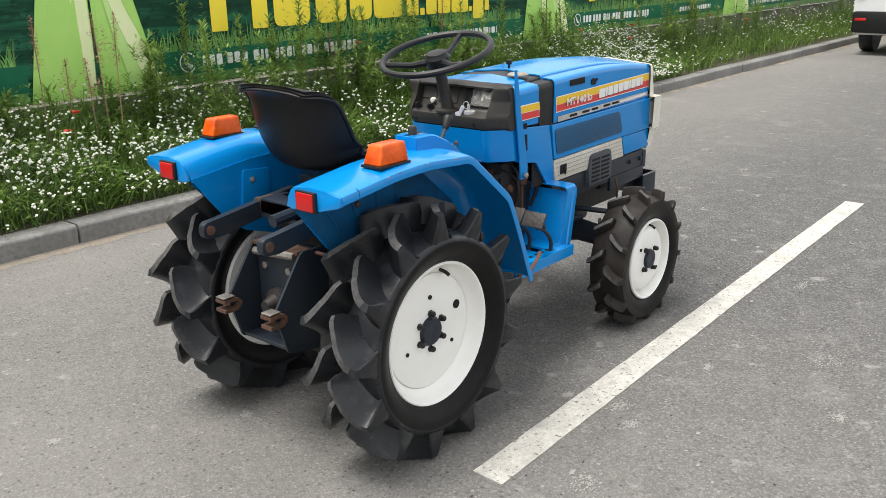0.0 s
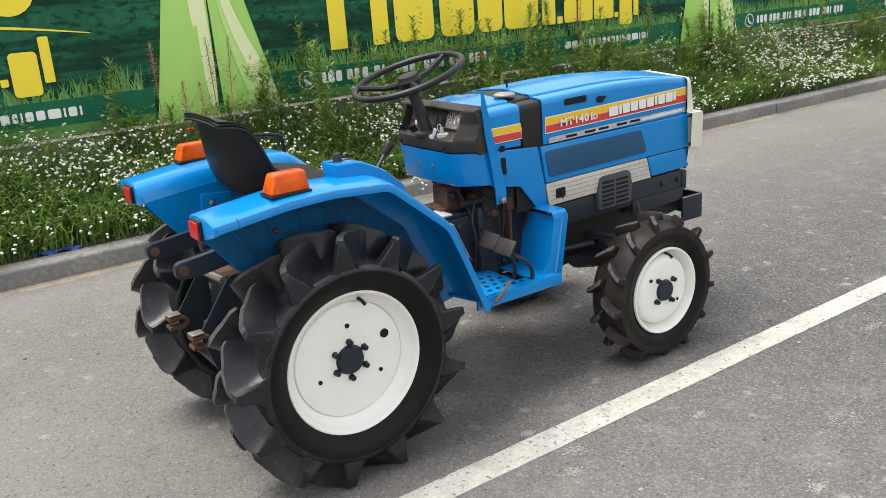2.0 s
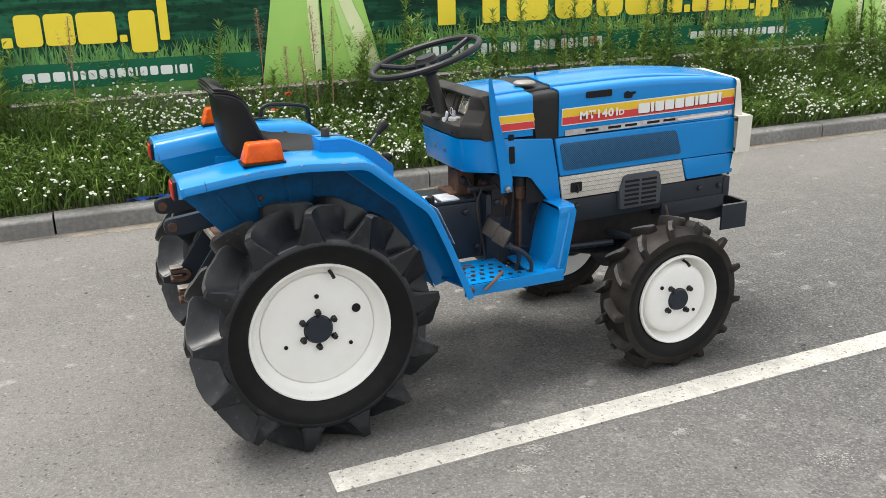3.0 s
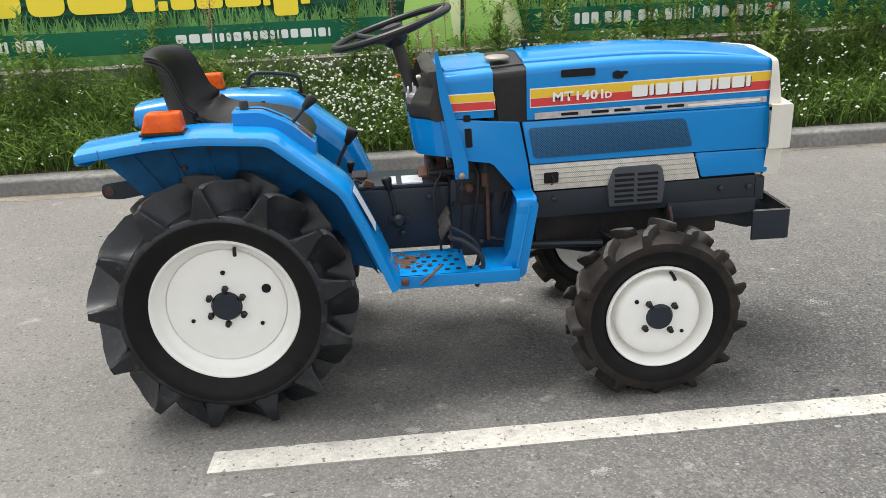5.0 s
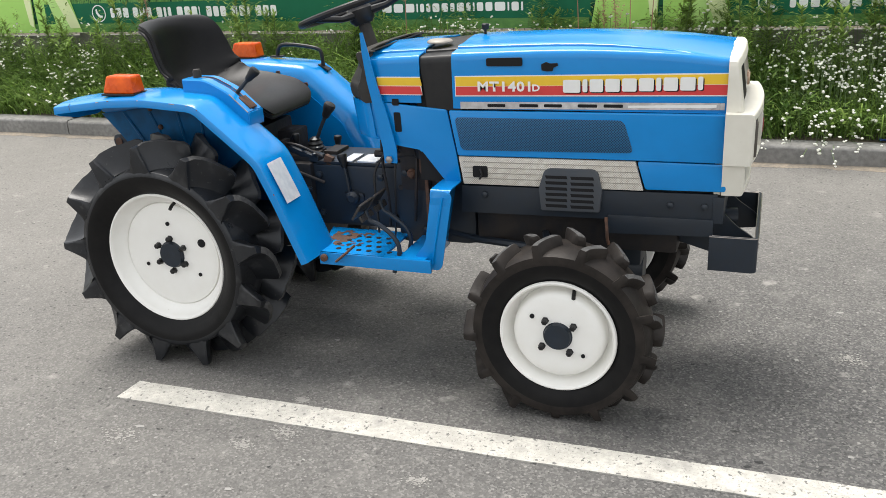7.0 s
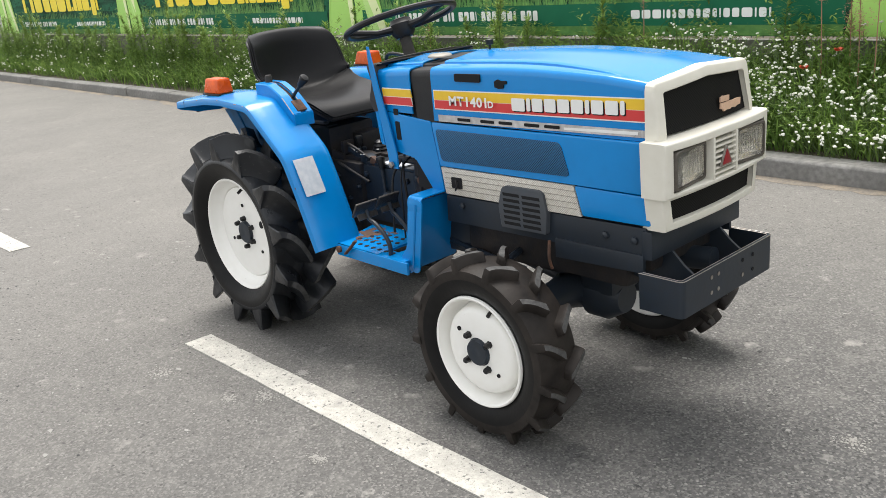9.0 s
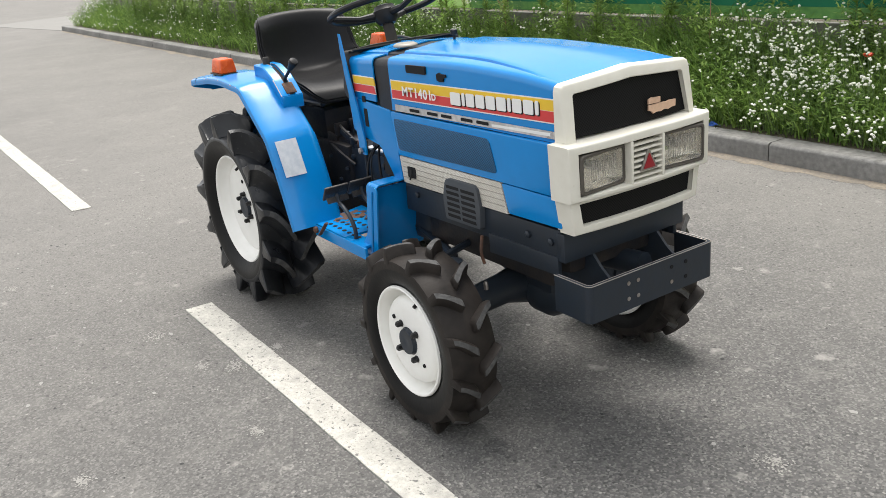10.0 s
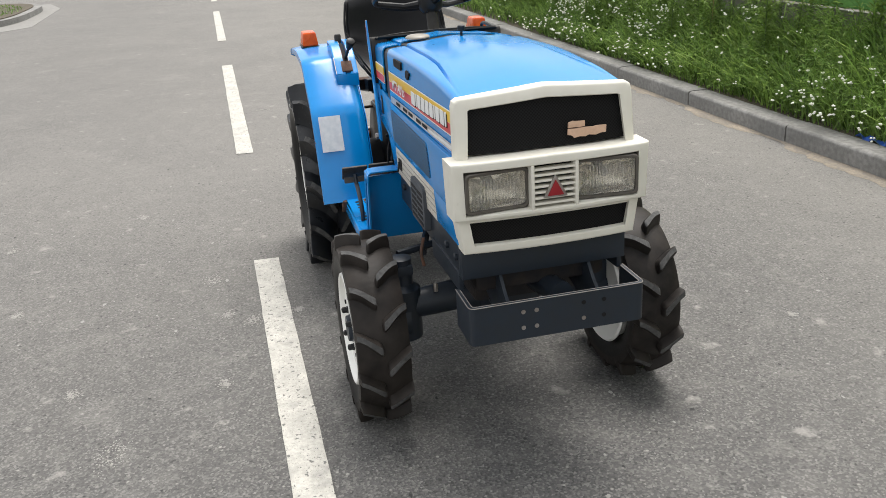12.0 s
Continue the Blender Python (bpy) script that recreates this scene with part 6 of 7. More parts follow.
# three-point hitch
for s in (-1, 1):
    bm = bmesh.new()
    prism(bm, rounded([(-.375, .64), (-.375, .685), (-.32, .69), (-.02, .73), (-.02, .68), (-.32, .635)], .016, 4), s * .117, s * .142, "y", .004)
    arm = part("lift_arm", bm, M_NAVY, tractor, "dark steel lift arm with a rusty eye")
    bm = bmesh.new()
    lathe(bm, [(.014, -.016), (.014, .016), (0, .016)], (-.352, s * .13, .662), "y", 16)
    part("arm_eye", bm, M_RUST, arm)
    # side plates of the hitch bracket
    bm = bmesh.new()
    prism(bm, rounded([(-.215, .605), (-.08, .605), (-.06, .36), (-.12, .285), (-.285, .315), (-.325, .45)], .012), s * .100, s * .108, "y", .002)
    plate = part("hitch_plate", bm, M_NAVY, tractor, "dark hitch side plate")
    # clevis
    bm = bmesh.new()
    out = smooth_line([(-.355, .452), (-.31, .452), (-.292, .435), (-.31, .414), (-.355, .414)], 4)
    rows = [[(p.x, s * .103 - .022, p.y), (p.x, s * .103 + .022, p.y)] for p in out]
    grid_sheet(bm, rows, .010)
    clevis = part("clevis", bm, M_RUST, plate, "rusty drawbar clevis")
    bm = bmesh.new()
    rbox(bm, (-.335, s * .103, .4585), (.04, .04, .004), .002)
    part("clevis_top", bm, M_BARE, clevis, "bare steel jaw")
bm = bmesh.new()
rbox(bm, (-.15, 0, .44), (.13, .19, .30), .012)
part("hitch_block", bm, M_NAVY, tractor, "dark gearbox rear cover")
bm = bmesh.new()
rbox(bm, (-.2, .0, .60), (.05, .2, .012), .003)
part("hitch_bar", bm, M_RUST, tractor, "rusty hitch cross bar")
bm = bmesh.new()
lathe(bm, [(.045, 0), (.045, -.02), (.03, -.026), (.018, -.06), (0, -.06)], (-.214, 0, .43), "x", 20)
part("power_shaft_cap", bm, M_DIRTY, tractor, "dark power shaft cover")
bm = bmesh.new()
sweep(bm, [(-.225, -.09, .59), (-.225, .09, .575)], .012, 8)
part("hitch_pin", bm, M_BARE, tractor, "bare steel hitch pin")
bm = bmesh.new()
prism(bm, rounded([(-.28, .33), (-.1, .31), (-.1, .30), (-.28, .318)], .003), -.1, .1, "y", .001)
part("guard_plate", bm, M_NAVY, tractor)
for y in (-.05, .055):
    bm = bmesh.new()
    lathe(bm, [(.012, 0), (.012, -.008), (0, -.01)], (-.214, y, .535), "x", 6)
    part("bolt", bm, M_BARE, tractor)
bm = bmesh.new()
sweep(bm, [(-.27, -.06, .70), (-.05, -.06, .72)], .018, 10)
part("top_link_bracket", bm, M_NAVY, tractor)
bm = bmesh.new()
sweep(bm, smooth_line([(-.16, -.11, .59), (-.15, -.2, .585), (-.1, -.24, .55)], 4), .006, 8)
part("hitch_rod", bm, M_RUST, tractor)

# ---- fence and banners ----
def fence_post(x):
    post = tagged(new("fence_post"), "dark green steel fence post on a concrete block", "fence post", "fence posts")
    post.location = (x, 3.36, 0)
    bm = bmesh.new()
    rbox(bm, (0, 0, .31), (.16, .12, .63), .008)
    part("post_block", bm, M_PLINTH, post, "grey concrete block")
    bm = bmesh.new()
    rbox(bm, (0, 0, 1.25), (.06, .05, 1.3), .004)
    part("post", bm, M_POST, post)
    return post


first = fence_post(-1.0)
for k in range(-6, 13):
    if k:
        copy_thing(first, Matrix.Translation((-1.0 + 2.5 * k, 3.36, 0)))

bm = bmesh.new()
for z in (.66, .72, 1.2, 1.7, 2.0):
    rbox(bm, ((BED0 + BED1) / 2, 3.345, z), (BED1 - BED0, .006, .006), 0)
n = int((BED1 - BED0) / .08)
for i in range(n):
    rbox(bm, (BED0 + .08 * i, 3.352, 1.32), (.005, .005, 1.42), 0)
tagged(link("fence_mesh", bm, M_POST, smooth=0), "dark green welded wire fence behind the banners", "fence", kind="stuff")

BAN_Y, PERIOD = 3.26, 5.04


def wave(x, z):
    return BAN_Y + .012 * math.sin(x * 1.9 + z) + .010 * math.sin(x * 5.3 + 2 * z) * max(0, 1.1 - z) + .006 * math.sin(x * 11 + 3)


def print_shape(parent, outline, mat, name, lift, label=""):
    """A flat printed shape lying on the banner cloth."""
    bm = bmesh.new()
    vs = [bm.verts.new((x, 0, z)) for x, z in outline]
    bm.faces.new(vs)
    bmesh.ops.triangulate(bm, faces=bm.faces)
    bmesh.ops.subdivide_edges(bm, edges=[e for e in bm.edges if e.calc_length() > .12], cuts=2)
    for v in bm.verts:
        v.co.y = wave(v.co.x, v.co.z) - lift
    return part(name, bm, mat, parent, label, 0)


def strip_shape(parent, x0, x1, z0, z1, mat, name, lift, label="", step=.06, rows=6):
    bm = bmesh.new()
    n = max(1, int((x1 - x0) / step))
    grid_sheet(bm, [[(x0 + (x1 - x0) * i / n, wave(x0 + (x1 - x0) * i / n, z0 + (z1 - z0) * j / rows) - lift, z0 + (z1 - z0) * j / rows) for j in range(rows + 1)] for i in range(n + 1)])
    return part(name, bm, mat, parent, label)


def curve2(pts, n=5):
    return [tuple(p) for p in smooth_line(pts, n)]


def banner(x0, near):
    """One printed banner: lime drapes, a dark green field, a yellow row of shapes, a dark band with white bars."""
    top = 2.1
    bm = bmesh.new()
    n = 84
    grid_sheet(bm, [[(x0 + PERIOD * i / n, wave(x0 + PERIOD * i / n, .63 + (top - .63) * j / 16), .63 + (top - .63) * j / 16) for j in range(17)] for i in range(n + 1)])
    cloth = tagged(link("banner", bm, M_FIELD), "dark green printed advertising banner hung on a fence", "banner", "banners on the fence")
    strip_shape(cloth, x0 + .02, x0 + PERIOD - .01, .634, .702, M_PRINT_G, "grass_edge", .004)
    strip_shape(cloth, x0 + .5, x0 + PERIOD - .002, .70, .858, M_BAND, "dark_band", .005, "dark green band")
    # printed grass above the band
    rng = random.Random(int(x0 * 7) + 50)
    vs, fs = [], []
    for _ in range(900 if near else 260):
        x = x0 + .7 + rng.random() * (PERIOD - .75)
        h = rng.uniform(.03, .17) * (.6 + .6 * abs(math.sin(x * 2.3)))
        lean = rng.uniform(-.06, .06)
        w = rng.uniform(.003, .007)
        b = len(vs)
        for px, pz in ((x - w, .856), (x + w, .856), (x + lean * .4 + w * .7, .856 + h * .6), (x + lean * .4 - w * .7, .856 + h * .6), (x + lean, .856 + h)):
            vs.append((px, wave(px, pz) - .0045 - rng.random() * .0012, pz))
        fs += [(b, b + 1, b + 2, b + 3), (b + 3, b + 2, b + 4)]
    soup("printed_grass", vs, fs, M_PRINT_G, cloth, "", False)
    # lime drapes
    L = curve2([(x0 + .0, .632), (x0 + .06, .9), (x0 + .13, 1.15), (x0 + .19, 1.4), (x0 + .24, 1.75), (x0 + .26, 2.09)])
    R = curve2([(x0 + .42, .632), (x0 + .43, .9), (x0 + .43, 1.15), (x0 + .43, 1.4), (x0 + .42, 1.75), (x0 + .40, 2.09)])
    print_shape(cloth, L + R[::-1], M_PRINT_L, "drape", .009, "lime green printed drape")
    A = curve2([(x0 + .375, .70), (x0 + .36, .9), (x0 + .325, 1.15), (x0 + .305, 1.4), (x0 + .30, 1.75), (x0 + .30, 2.08)])
    print_shape(cloth, A + [(x + .0, z) for x, z in curve2([(x0 + .418, .67), (x0 + .424, .9), (x0 + .422, 1.15), (x0 + .415, 1.4), (x0 + .405, 1.75), (x0 + .392, 2.08)])][::-1], M_PRINT_P, "drape_highlight", .014)
    L = curve2([(x0 + .46, .632), (x0 + .46, .9), (x0 + .45, 1.15), (x0 + .44, 1.4), (x0 + .43, 1.75), (x0 + .43, 2.09)])
    R = curve2([(x0 + .88, .632), (x0 + .83, .8), (x0 + .75, .98), (x0 + .66, 1.17), (x0 + .58, 1.4), (x0 + .52, 1.75), (x0 + .49, 2.09)])
    print_shape(cloth, L + R[::-1], M_PRINT_L, "drape", .009, "lime green printed drape")
    A = curve2([(x0 + .66, .65), (x0 + .62, .8), (x0 + .57, .98), (x0 + .53, 1.17), (x0 + .49, 1.4), (x0 + .46, 1.75)])
    B = curve2([(x0 + .80, .65), (x0 + .74, .8), (x0 + .66, .98), (x0 + .585, 1.17), (x0 + .53, 1.4), (x0 + .49, 1.75)])
    print_shape(cloth, A + B[::-1], M_PRINT_M, "drape_fold", .0115, "paler lime fold")
    A = curve2([(x0 + .775, .665), (x0 + .715, .8), (x0 + .635, .98), (x0 + .565, 1.17), (x0 + .515, 1.4), (x0 + .48, 1.75)])
    print_shape(cloth, A + curve2([(x0 + .872, .665), (x0 + .825, .8), (x0 + .745, .98), (x0 + .655, 1.17), (x0 + .575, 1.4), (x0 + .515, 1.75)])[::-1], M_PRINT_P, "drape_highlight", .014)
    # yellow shapes where the large lettering stands
    B = .965

    def glyph(pts, name="yellow_shape"):
        print_shape(cloth, [(x0 + u, B + v) for u, v in pts], M_PRINT_Y, name, .007)

    def block(u, w, h, r=.05, v=0.0):
        glyph(rounded([(u, v), (u + w, v), (u + w, v + h), (u, v + h)], r, 4))

    block(1.30, .145, .56, .012)
    glyph([(1.14, .56), (1.62, .56), (1.62, .69), (1.14, .69)])
    for u, w, h in ((1.66, .14, .42), (1.86, .36, .42), (2.28, .34, .62), (2.66, .24, .52), (2.92, .37, .42), (3.33, .14, .42)):
        block(u, w, h, .07 if w > .2 else .02)
    block(3.49, .06, .06, .01)
    for u, w, h, v in ((3.57, .15, .19, 0), (3.735, .17, .19, 0), (3.92, .23, .19, 0), (4.165, .045, .045, 0), (4.23, .16, .26, -.07), (4.41, .06, .27, 0)):
        block(u, w, h, .03 if w > .1 else .01, v)
    # swoosh above
    up = curve2([(x0 + 2.9, 1.36), (x0 + 3.4, 1.352), (x0 + 3.9, 1.335), (x0 + 4.3, 1.30), (x0 + 4.72, 1.235)])
    dn = curve2([(x0 + 2.9, 1.31), (x0 + 3.4, 1.315), (x0 + 3.9, 1.31), (x0 + 4.3, 1.285), (x0 + 4.72, 1.230)])
    print_shape(cloth, up + dn[::-1], M_PRINT_Y, "swoosh", .007)
    for u in (3.84, 4.29):
        print_shape(cloth, [(x0 + u + .15 * math.cos(t), 1.50 + .14 * math.sin(t)) for t in (2 * math.pi * k / 20 for k in range(20))], M_PRINT_Y, "disc", .007)
    # white bars where the contact line stands
    def bars(u, spec, z, h, name="white_bar"):
        for q in spec:
            if q > 0:
                print_shape(cloth, rounded([(x0 + u, z), (x0 + u + q, z), (x0 + u + q, z + h), (x0 + u, z + h)], .012, 2), M_PRINT_W, name, .0085)
            u += abs(q) + .016
    cx, cz = x0 + 1.085, .778
    bm = bmesh.new()
    grid_sheet(bm, [[(cx + r * math.cos(t), wave(cx, cz) - .0085, cz + r * math.sin(t)) for r in (.058, .067)] for t in (2 * math.pi * k / 28 for k in range(29))])
    part("ring", bm, M_PRINT_W, cloth, "white ring", 0)
    print_shape(cloth, [(cx - .03, cz + .03), (cx - .012, cz + .036), (cx - .01, cz + .01), (cx + .012, cz - .014), (cx + .036, cz - .018), (cx + .03, cz - .038), (cx - .005, cz - .03), (cx - .028, cz)], M_PRINT_W, "mark", .0085)
    d = .05
    bars(1.20, (.035, d, d, -.012, d, d, d, -.02, d, .022, .028, -.02, d, d, d, .01, -.03, d, d, d, -.02, d, d, .022, -.02, d, d, d), .742, .076)
    bars(3.57, (.07, .07, .07, .012, .03, .03, .05, .045, .03, .05, .03, .012, .045, .05, .075, .012, .05, .014), .748, .058)
    return cloth


x0 = .65
for k in range(-3, 6):
    banner(x0 + PERIOD * k, -2 <= k <= 1)

# ---- vehicles far off ----
def car(name, place, turn, paint, label, van):
    root = tagged(new(name), label, "car")
    root.matrix_world = pose(*place, 0, 0, turn)
    L, W = (4.3, 1.78) if van else (4.4, 1.75)
    bm = bmesh.new()
    prof = [(0, .42), (.0, .95), (.04, 1.1), (.12, 1.72), (.25, 1.8), (2.3, 1.8), (3.0, 1.16), (4.0, 1.02), (4.25, .85), (4.3, .45), (4.2, .3), (.06, .3)] if van else \
           [(0, .42), (.02, .9), (.1, 1.0), (.7, 1.38), (1.2, 1.45), (2.4, 1.42), (3.1, 1.0), (4.1, .88), (4.35, .7), (4.4, .42), (4.3, .26), (.06, .26)]
    prism(bm, rounded(prof, .12, 3), -W / 2, W / 2, "y", .06)
    for v in bm.verts:
        if v.co.z > 1.0:
            v.co.y *= 1 - .16 * (v.co.z - 1.0) / .8
    part("body", bm, paint, root)
    bm = bmesh.new()
    rbox(bm, (.06, 0, .48), (.2, W + .02, .32), .06)
    part("rear_bumper", bm, M_BLACK, root, "black plastic bumper")
    bm = bmesh.new()
    rbox(bm, (L - .08, 0, .42), (.2, W, .28), .06)
    part("front_bumper", bm, M_BLACK, root)
    zc, hw = (1.38, .42) if van else (1.16, .3)
    bm = bmesh.new()
    prism(bm, rounded([(-.66, zc - hw / 2), (.66, zc - hw / 2), (.6, zc + hw / 2), (-.6, zc + hw / 2)], .05), .03 if van else .3, .1 if van else .5, "x", .01)
    part("rear_window", bm, M_GLASS, root)
    for s in (-1, 1):
        bm = bmesh.new()
        prism(bm, rounded([(.4, zc - hw / 2), (2.75, zc - hw / 2), (2.25, zc + hw / 2), (.5, zc + hw / 2)], .06), s * (W / 2 - .11), s * (W / 2 - .04), "y", .01)
        part("side_window", bm, M_GLASS, root)
        bm = bmesh.new()
        rbox(bm, (.03, s * (W / 2 - .08), .98), (.1, .14, .36), .03)
        part("tail_light", bm, M_RED, root, "red tail light")
        bm = bmesh.new()
        rbox(bm, (-.03, s * (W / 2 - .12), .52), (.03, .16, .04), .01)
        part("reflector", bm, M_RED, root)
        for x in (.75, 3.45):
            bm = bmesh.new()
            lathe(bm, [(.2, -.1), (.3, -.1), (.315, -.07), (.315, .07), (.3, .1), (.2, .1)], (x, s * (W / 2 - .1), .315), "y", 28)
            wh = part("wheel", bm, M_RUBBER, root, "black tyre")
            bm = bmesh.new()
            lathe(bm, [(.2, s * .06), (.2, s * .08), (.06, s * .09), (0, s * .09)], (x, s * (W / 2 - .1), .315), "y", 20)
            part("rim", bm, M_BARE, wh)
    bm = bmesh.new()
    rbox(bm, (-.035, 0, .86), (.012, .52, .11), .004)
    plate = part("number_plate", bm, M_WHITE, root, "white plate with plain bars")
    bm = bmesh.new()
    rbox(bm, (-.042, .24, .86), (.004, .035, .1), .001)
    part("plate_end", bm, M_BLUEBAG, plate)
    bm = bmesh.new()
    rbox(bm, (-.042, -.02, .86), (.004, .4, .05), .001)
    part("plate_bar", bm, M_BLACK, plate)


car("parked_van", (12.35, 1.05, 0), 1.0, M_VAN, "white van with black bumper parked by the kerb", True)
car("parked_car", (-38, .2, 0), 150, M_DARKCAR, "dark car parked at the far end of the road", False)

# ---- corner island and the far side of the road ----
def island(name, cx, cy, rx, ry, label):
    bm = bmesh.new()
    n = 48
    pts = [(cx + rx * math.copysign(abs(math.cos(t)) ** .6, math.cos(t)), cy + ry * math.copysign(abs(math.sin(t)) ** .6, math.sin(t))) for t in (2 * math.pi * k / n for k in range(n))]
    prism(bm, pts, 0, .1, "z", .015)
    tagged(link(name + "_kerb", bm, M_KERB), "pale concrete kerb round the grass island", "kerb", kind="structure")
    inner = [(cx + (x - cx) * (1 - .15 / rx), cy + (y - cy) * (1 - .15 / ry)) for x, y in pts]
    bm = bmesh.new()
    prism(bm, inner, .05, .115, "z")
    tagged(link(name, bm, M_SOIL), label, "ground", kind="structure")
    return inner


island("grass_island", -14.6, -6.2, 2.6, 2.1, "soil of the grass island at the junction")
bm = bmesh.new()
prism(bm, [(-11.9, -9), (-11.6, -4.35), (-12.3, -3.75), (-16, -3.85), (-17.6, -4.3), (-17.6, -9)], 0, .004, "z")
tagged(link("pavement_apron", bm, M_PAVE), "pale sandy concrete margin round the island", "pavement", kind="structure")
bm = bmesh.new()
prism(bm, [(-23.5, 1.6), (-17.9, 2.38), (-17.9, 9), (-23.5, 9)], 0, .006, "z")
tagged(link("driveway", bm, M_PAVE), "pale concrete driveway between the planted strips", "pavement", kind="structure")

# ---- plants ----
rs = np.random.RandomState(4)


def patch(x, k=0.0):
    return .5 + .25 * np.sin(x * 1.1 + k) + .15 * np.sin(x * 2.7 + 1.3 * k + 1) + .1 * np.sin(x * 6.1 + 2 * k)


def ground_z(y):
    return .09 + .06 * np.maximum(0, y - 2.6)


def blades(n, xs, ys, hs, lean, width, mat, name, label, parent=None, seed=1):
    """n grass blades as one mesh; each is a bent tapering strip."""
    r = np.random.RandomState(seed)
    a = r.uniform(0, 2 * np.pi, n)
    d = np.stack([np.cos(a), np.sin(a)], 1) * (lean * hs * r.uniform(.3, 1.3, n))[:, None]
    d[:, 1] -= .22 * hs * (ys < 2.75)
    w = width * r.uniform(.6, 1.4, n)
    b = r.uniform(0, 2 * np.pi, n)
    sx, sy = np.cos(b) * w, np.sin(b) * w
    z0 = ground_z(ys)
    V = np.zeros((n, 7, 3))
    for k, (t, q) in enumerate(((0, 1), (.4, .9), (.75, .6))):
        bend = t ** 1.8
        cx, cy, cz = xs + d[:, 0] * bend, ys + d[:, 1] * bend, z0 + hs * (t - .25 * lean * t ** 3)
        V[:, 2 * k] = np.stack([cx - sx * q, cy - sy * q, cz], 1)
        V[:, 2 * k + 1] = np.stack([cx + sx * q, cy + sy * q, cz], 1)
    V[:, 6] = np.stack([xs + d[:, 0], ys + d[:, 1], z0 + hs * (1 - .35 * lean)], 1)
    base = (np.arange(n) * 7)[:, None]
    quads = np.concatenate([base + np.array([[0, 1, 3, 2]]), base + np.array([[2, 3, 5, 4]])])
    tris = base + np.array([[4, 5, 6]])
    return tagged(soup(name, V.reshape(-1, 3).tolist(), quads.tolist() + tris.tolist(), mat, parent, label), category="grass", kind="stuff")


def bed_xs(n, r):
    """Places along the bed, dense where the camera passes."""
    near = r.uniform(-5.5, 8, int(n * .72))
    far = np.concatenate([r.uniform(BED0 + .1, -5.5, int(n * .14)), r.uniform(8, 30, n - int(n * .72) - int(n * .14))])
    return np.concatenate([near, far])


n = 34000
xs = bed_xs(n, rs)
ys = 2.56 + .69 * rs.beta(1.3, 1.0, n)
hs = (.17 + .40 * ((ys - 2.5) / .75) ** .9) * rs.uniform(.5, 1.3, n) * (.75 + .5 * patch(xs, 2))
blades(n, xs, ys, hs, .55, .0042, M_GRASS, "grass", "dense green grass and leaves in the planted strip", seed=2)
n = 8000
xs = bed_xs(n, rs)
ys = 2.56 + .7 * rs.random_sample(n)
hs = (.22 + .4 * ((ys - 2.5) / .75)) * rs.uniform(.6, 1.2, n)
blades(n, xs, ys, hs, .9, .0052, M_WEED, "broad_grass", "broad pale green leaves among the grass", seed=3)


def leaflets(n, mat, name, label, seed, size):
    """Small herb leaves filling the strip up to an uneven top."""
    r = np.random.RandomState(seed)
    x = bed_xs(n, r)
    y = 2.49 + .77 * r.beta(1.15, 1.05, n)
    high = (.15 + .40 * np.clip((y - 2.49) / .75, 0, 1) ** .8) * (.72 + .55 * patch(x, 2)) * (1 + .18 * np.sin(x * 9 + y * 13))
    z = ground_z(y) + high * r.beta(2.2, 1.1, n) + .02 * (y < 2.53)
    L = size * r.uniform(.6, 1.5, n)
    W = L * r.uniform(.07, .15, n)
    a, e = r.uniform(0, 2 * np.pi, n), r.normal(.35, .45, n)
    d = np.stack([np.cos(a) * np.cos(e), np.sin(a) * np.cos(e), np.sin(e)], 1)
    q = np.stack([-np.sin(a), np.cos(a), r.normal(0, .35, n)], 1)
    P = np.stack([x, y, z], 1)
    V = np.stack([P, P + d * (L * .5)[:, None] + q * W[:, None], P + d * L[:, None] - np.array([0, 0, 1]) * (L * .18)[:, None], P + d * (L * .5)[:, None] - q * W[:, None]], 1)
    F = (np.arange(n) * 4)[:, None] + np.array([[0, 1, 2, 3]])
    return tagged(soup(name, V.reshape(-1, 3).tolist(), F.tolist(), mat, None, label, False), category="leaves", kind="stuff")


leaflets(95000, M_GRASS, "herb_leaves", "dense small green herb leaves in the planted strip", 11, .036)
leaflets(22000, M_WEED, "pale_herb_leaves", "paler young leaves among the herbs", 12, .042)
n = 5000
a = rs.uniform(0, 2 * np.pi, n)
q = np.sqrt(rs.random_sample(n))
blades(n, -14.6 + 2.4 * q * np.cos(a), -6.2 + 1.9 * q * np.sin(a), rs.uniform(.03, .09, n), .6, .006, M_GRASS, "island_grass", "short grass on the island", seed=5)

# white flower heads on thin stems
n = 14000
xs = bed_xs(n, rs)
ys = 2.50 + .70 * rs.beta(1.1, 1.5, n)
# how thickly they bloom along the strip
BLOOM = [(-18, .5), (-9, .5), (-4, .4), (-3.4, .75), (-2.5, .35), (-1.2, .28), (-.5, .75), (.1, 1.05), (.6, 1.1), (1.1, 1.1), (1.7, 1.1), (2.1, 1.4), (3.2, 1.2), (4.2, .7), (5, 1.1), (10, 1.3), (31, 1.0)]
bloom = np.interp(xs, [a for a, _ in BLOOM], [b for _, b in BLOOM])
keep = rs.random_sample(n) < bloom * np.clip(1.7 * (patch(xs, 0.6) + .3 * np.sin(xs * 3.3 + ys * 9) + .25 * np.sin(xs * 7.1 - ys * 5) - .42), .07, .75)
xs, ys = xs[keep], ys[keep]
n = len(xs)
zs = ground_z(ys) + (.19 + .38 * ((ys - 2.5) / .75) ** .9) * rs.uniform(.75, 1.25, n)
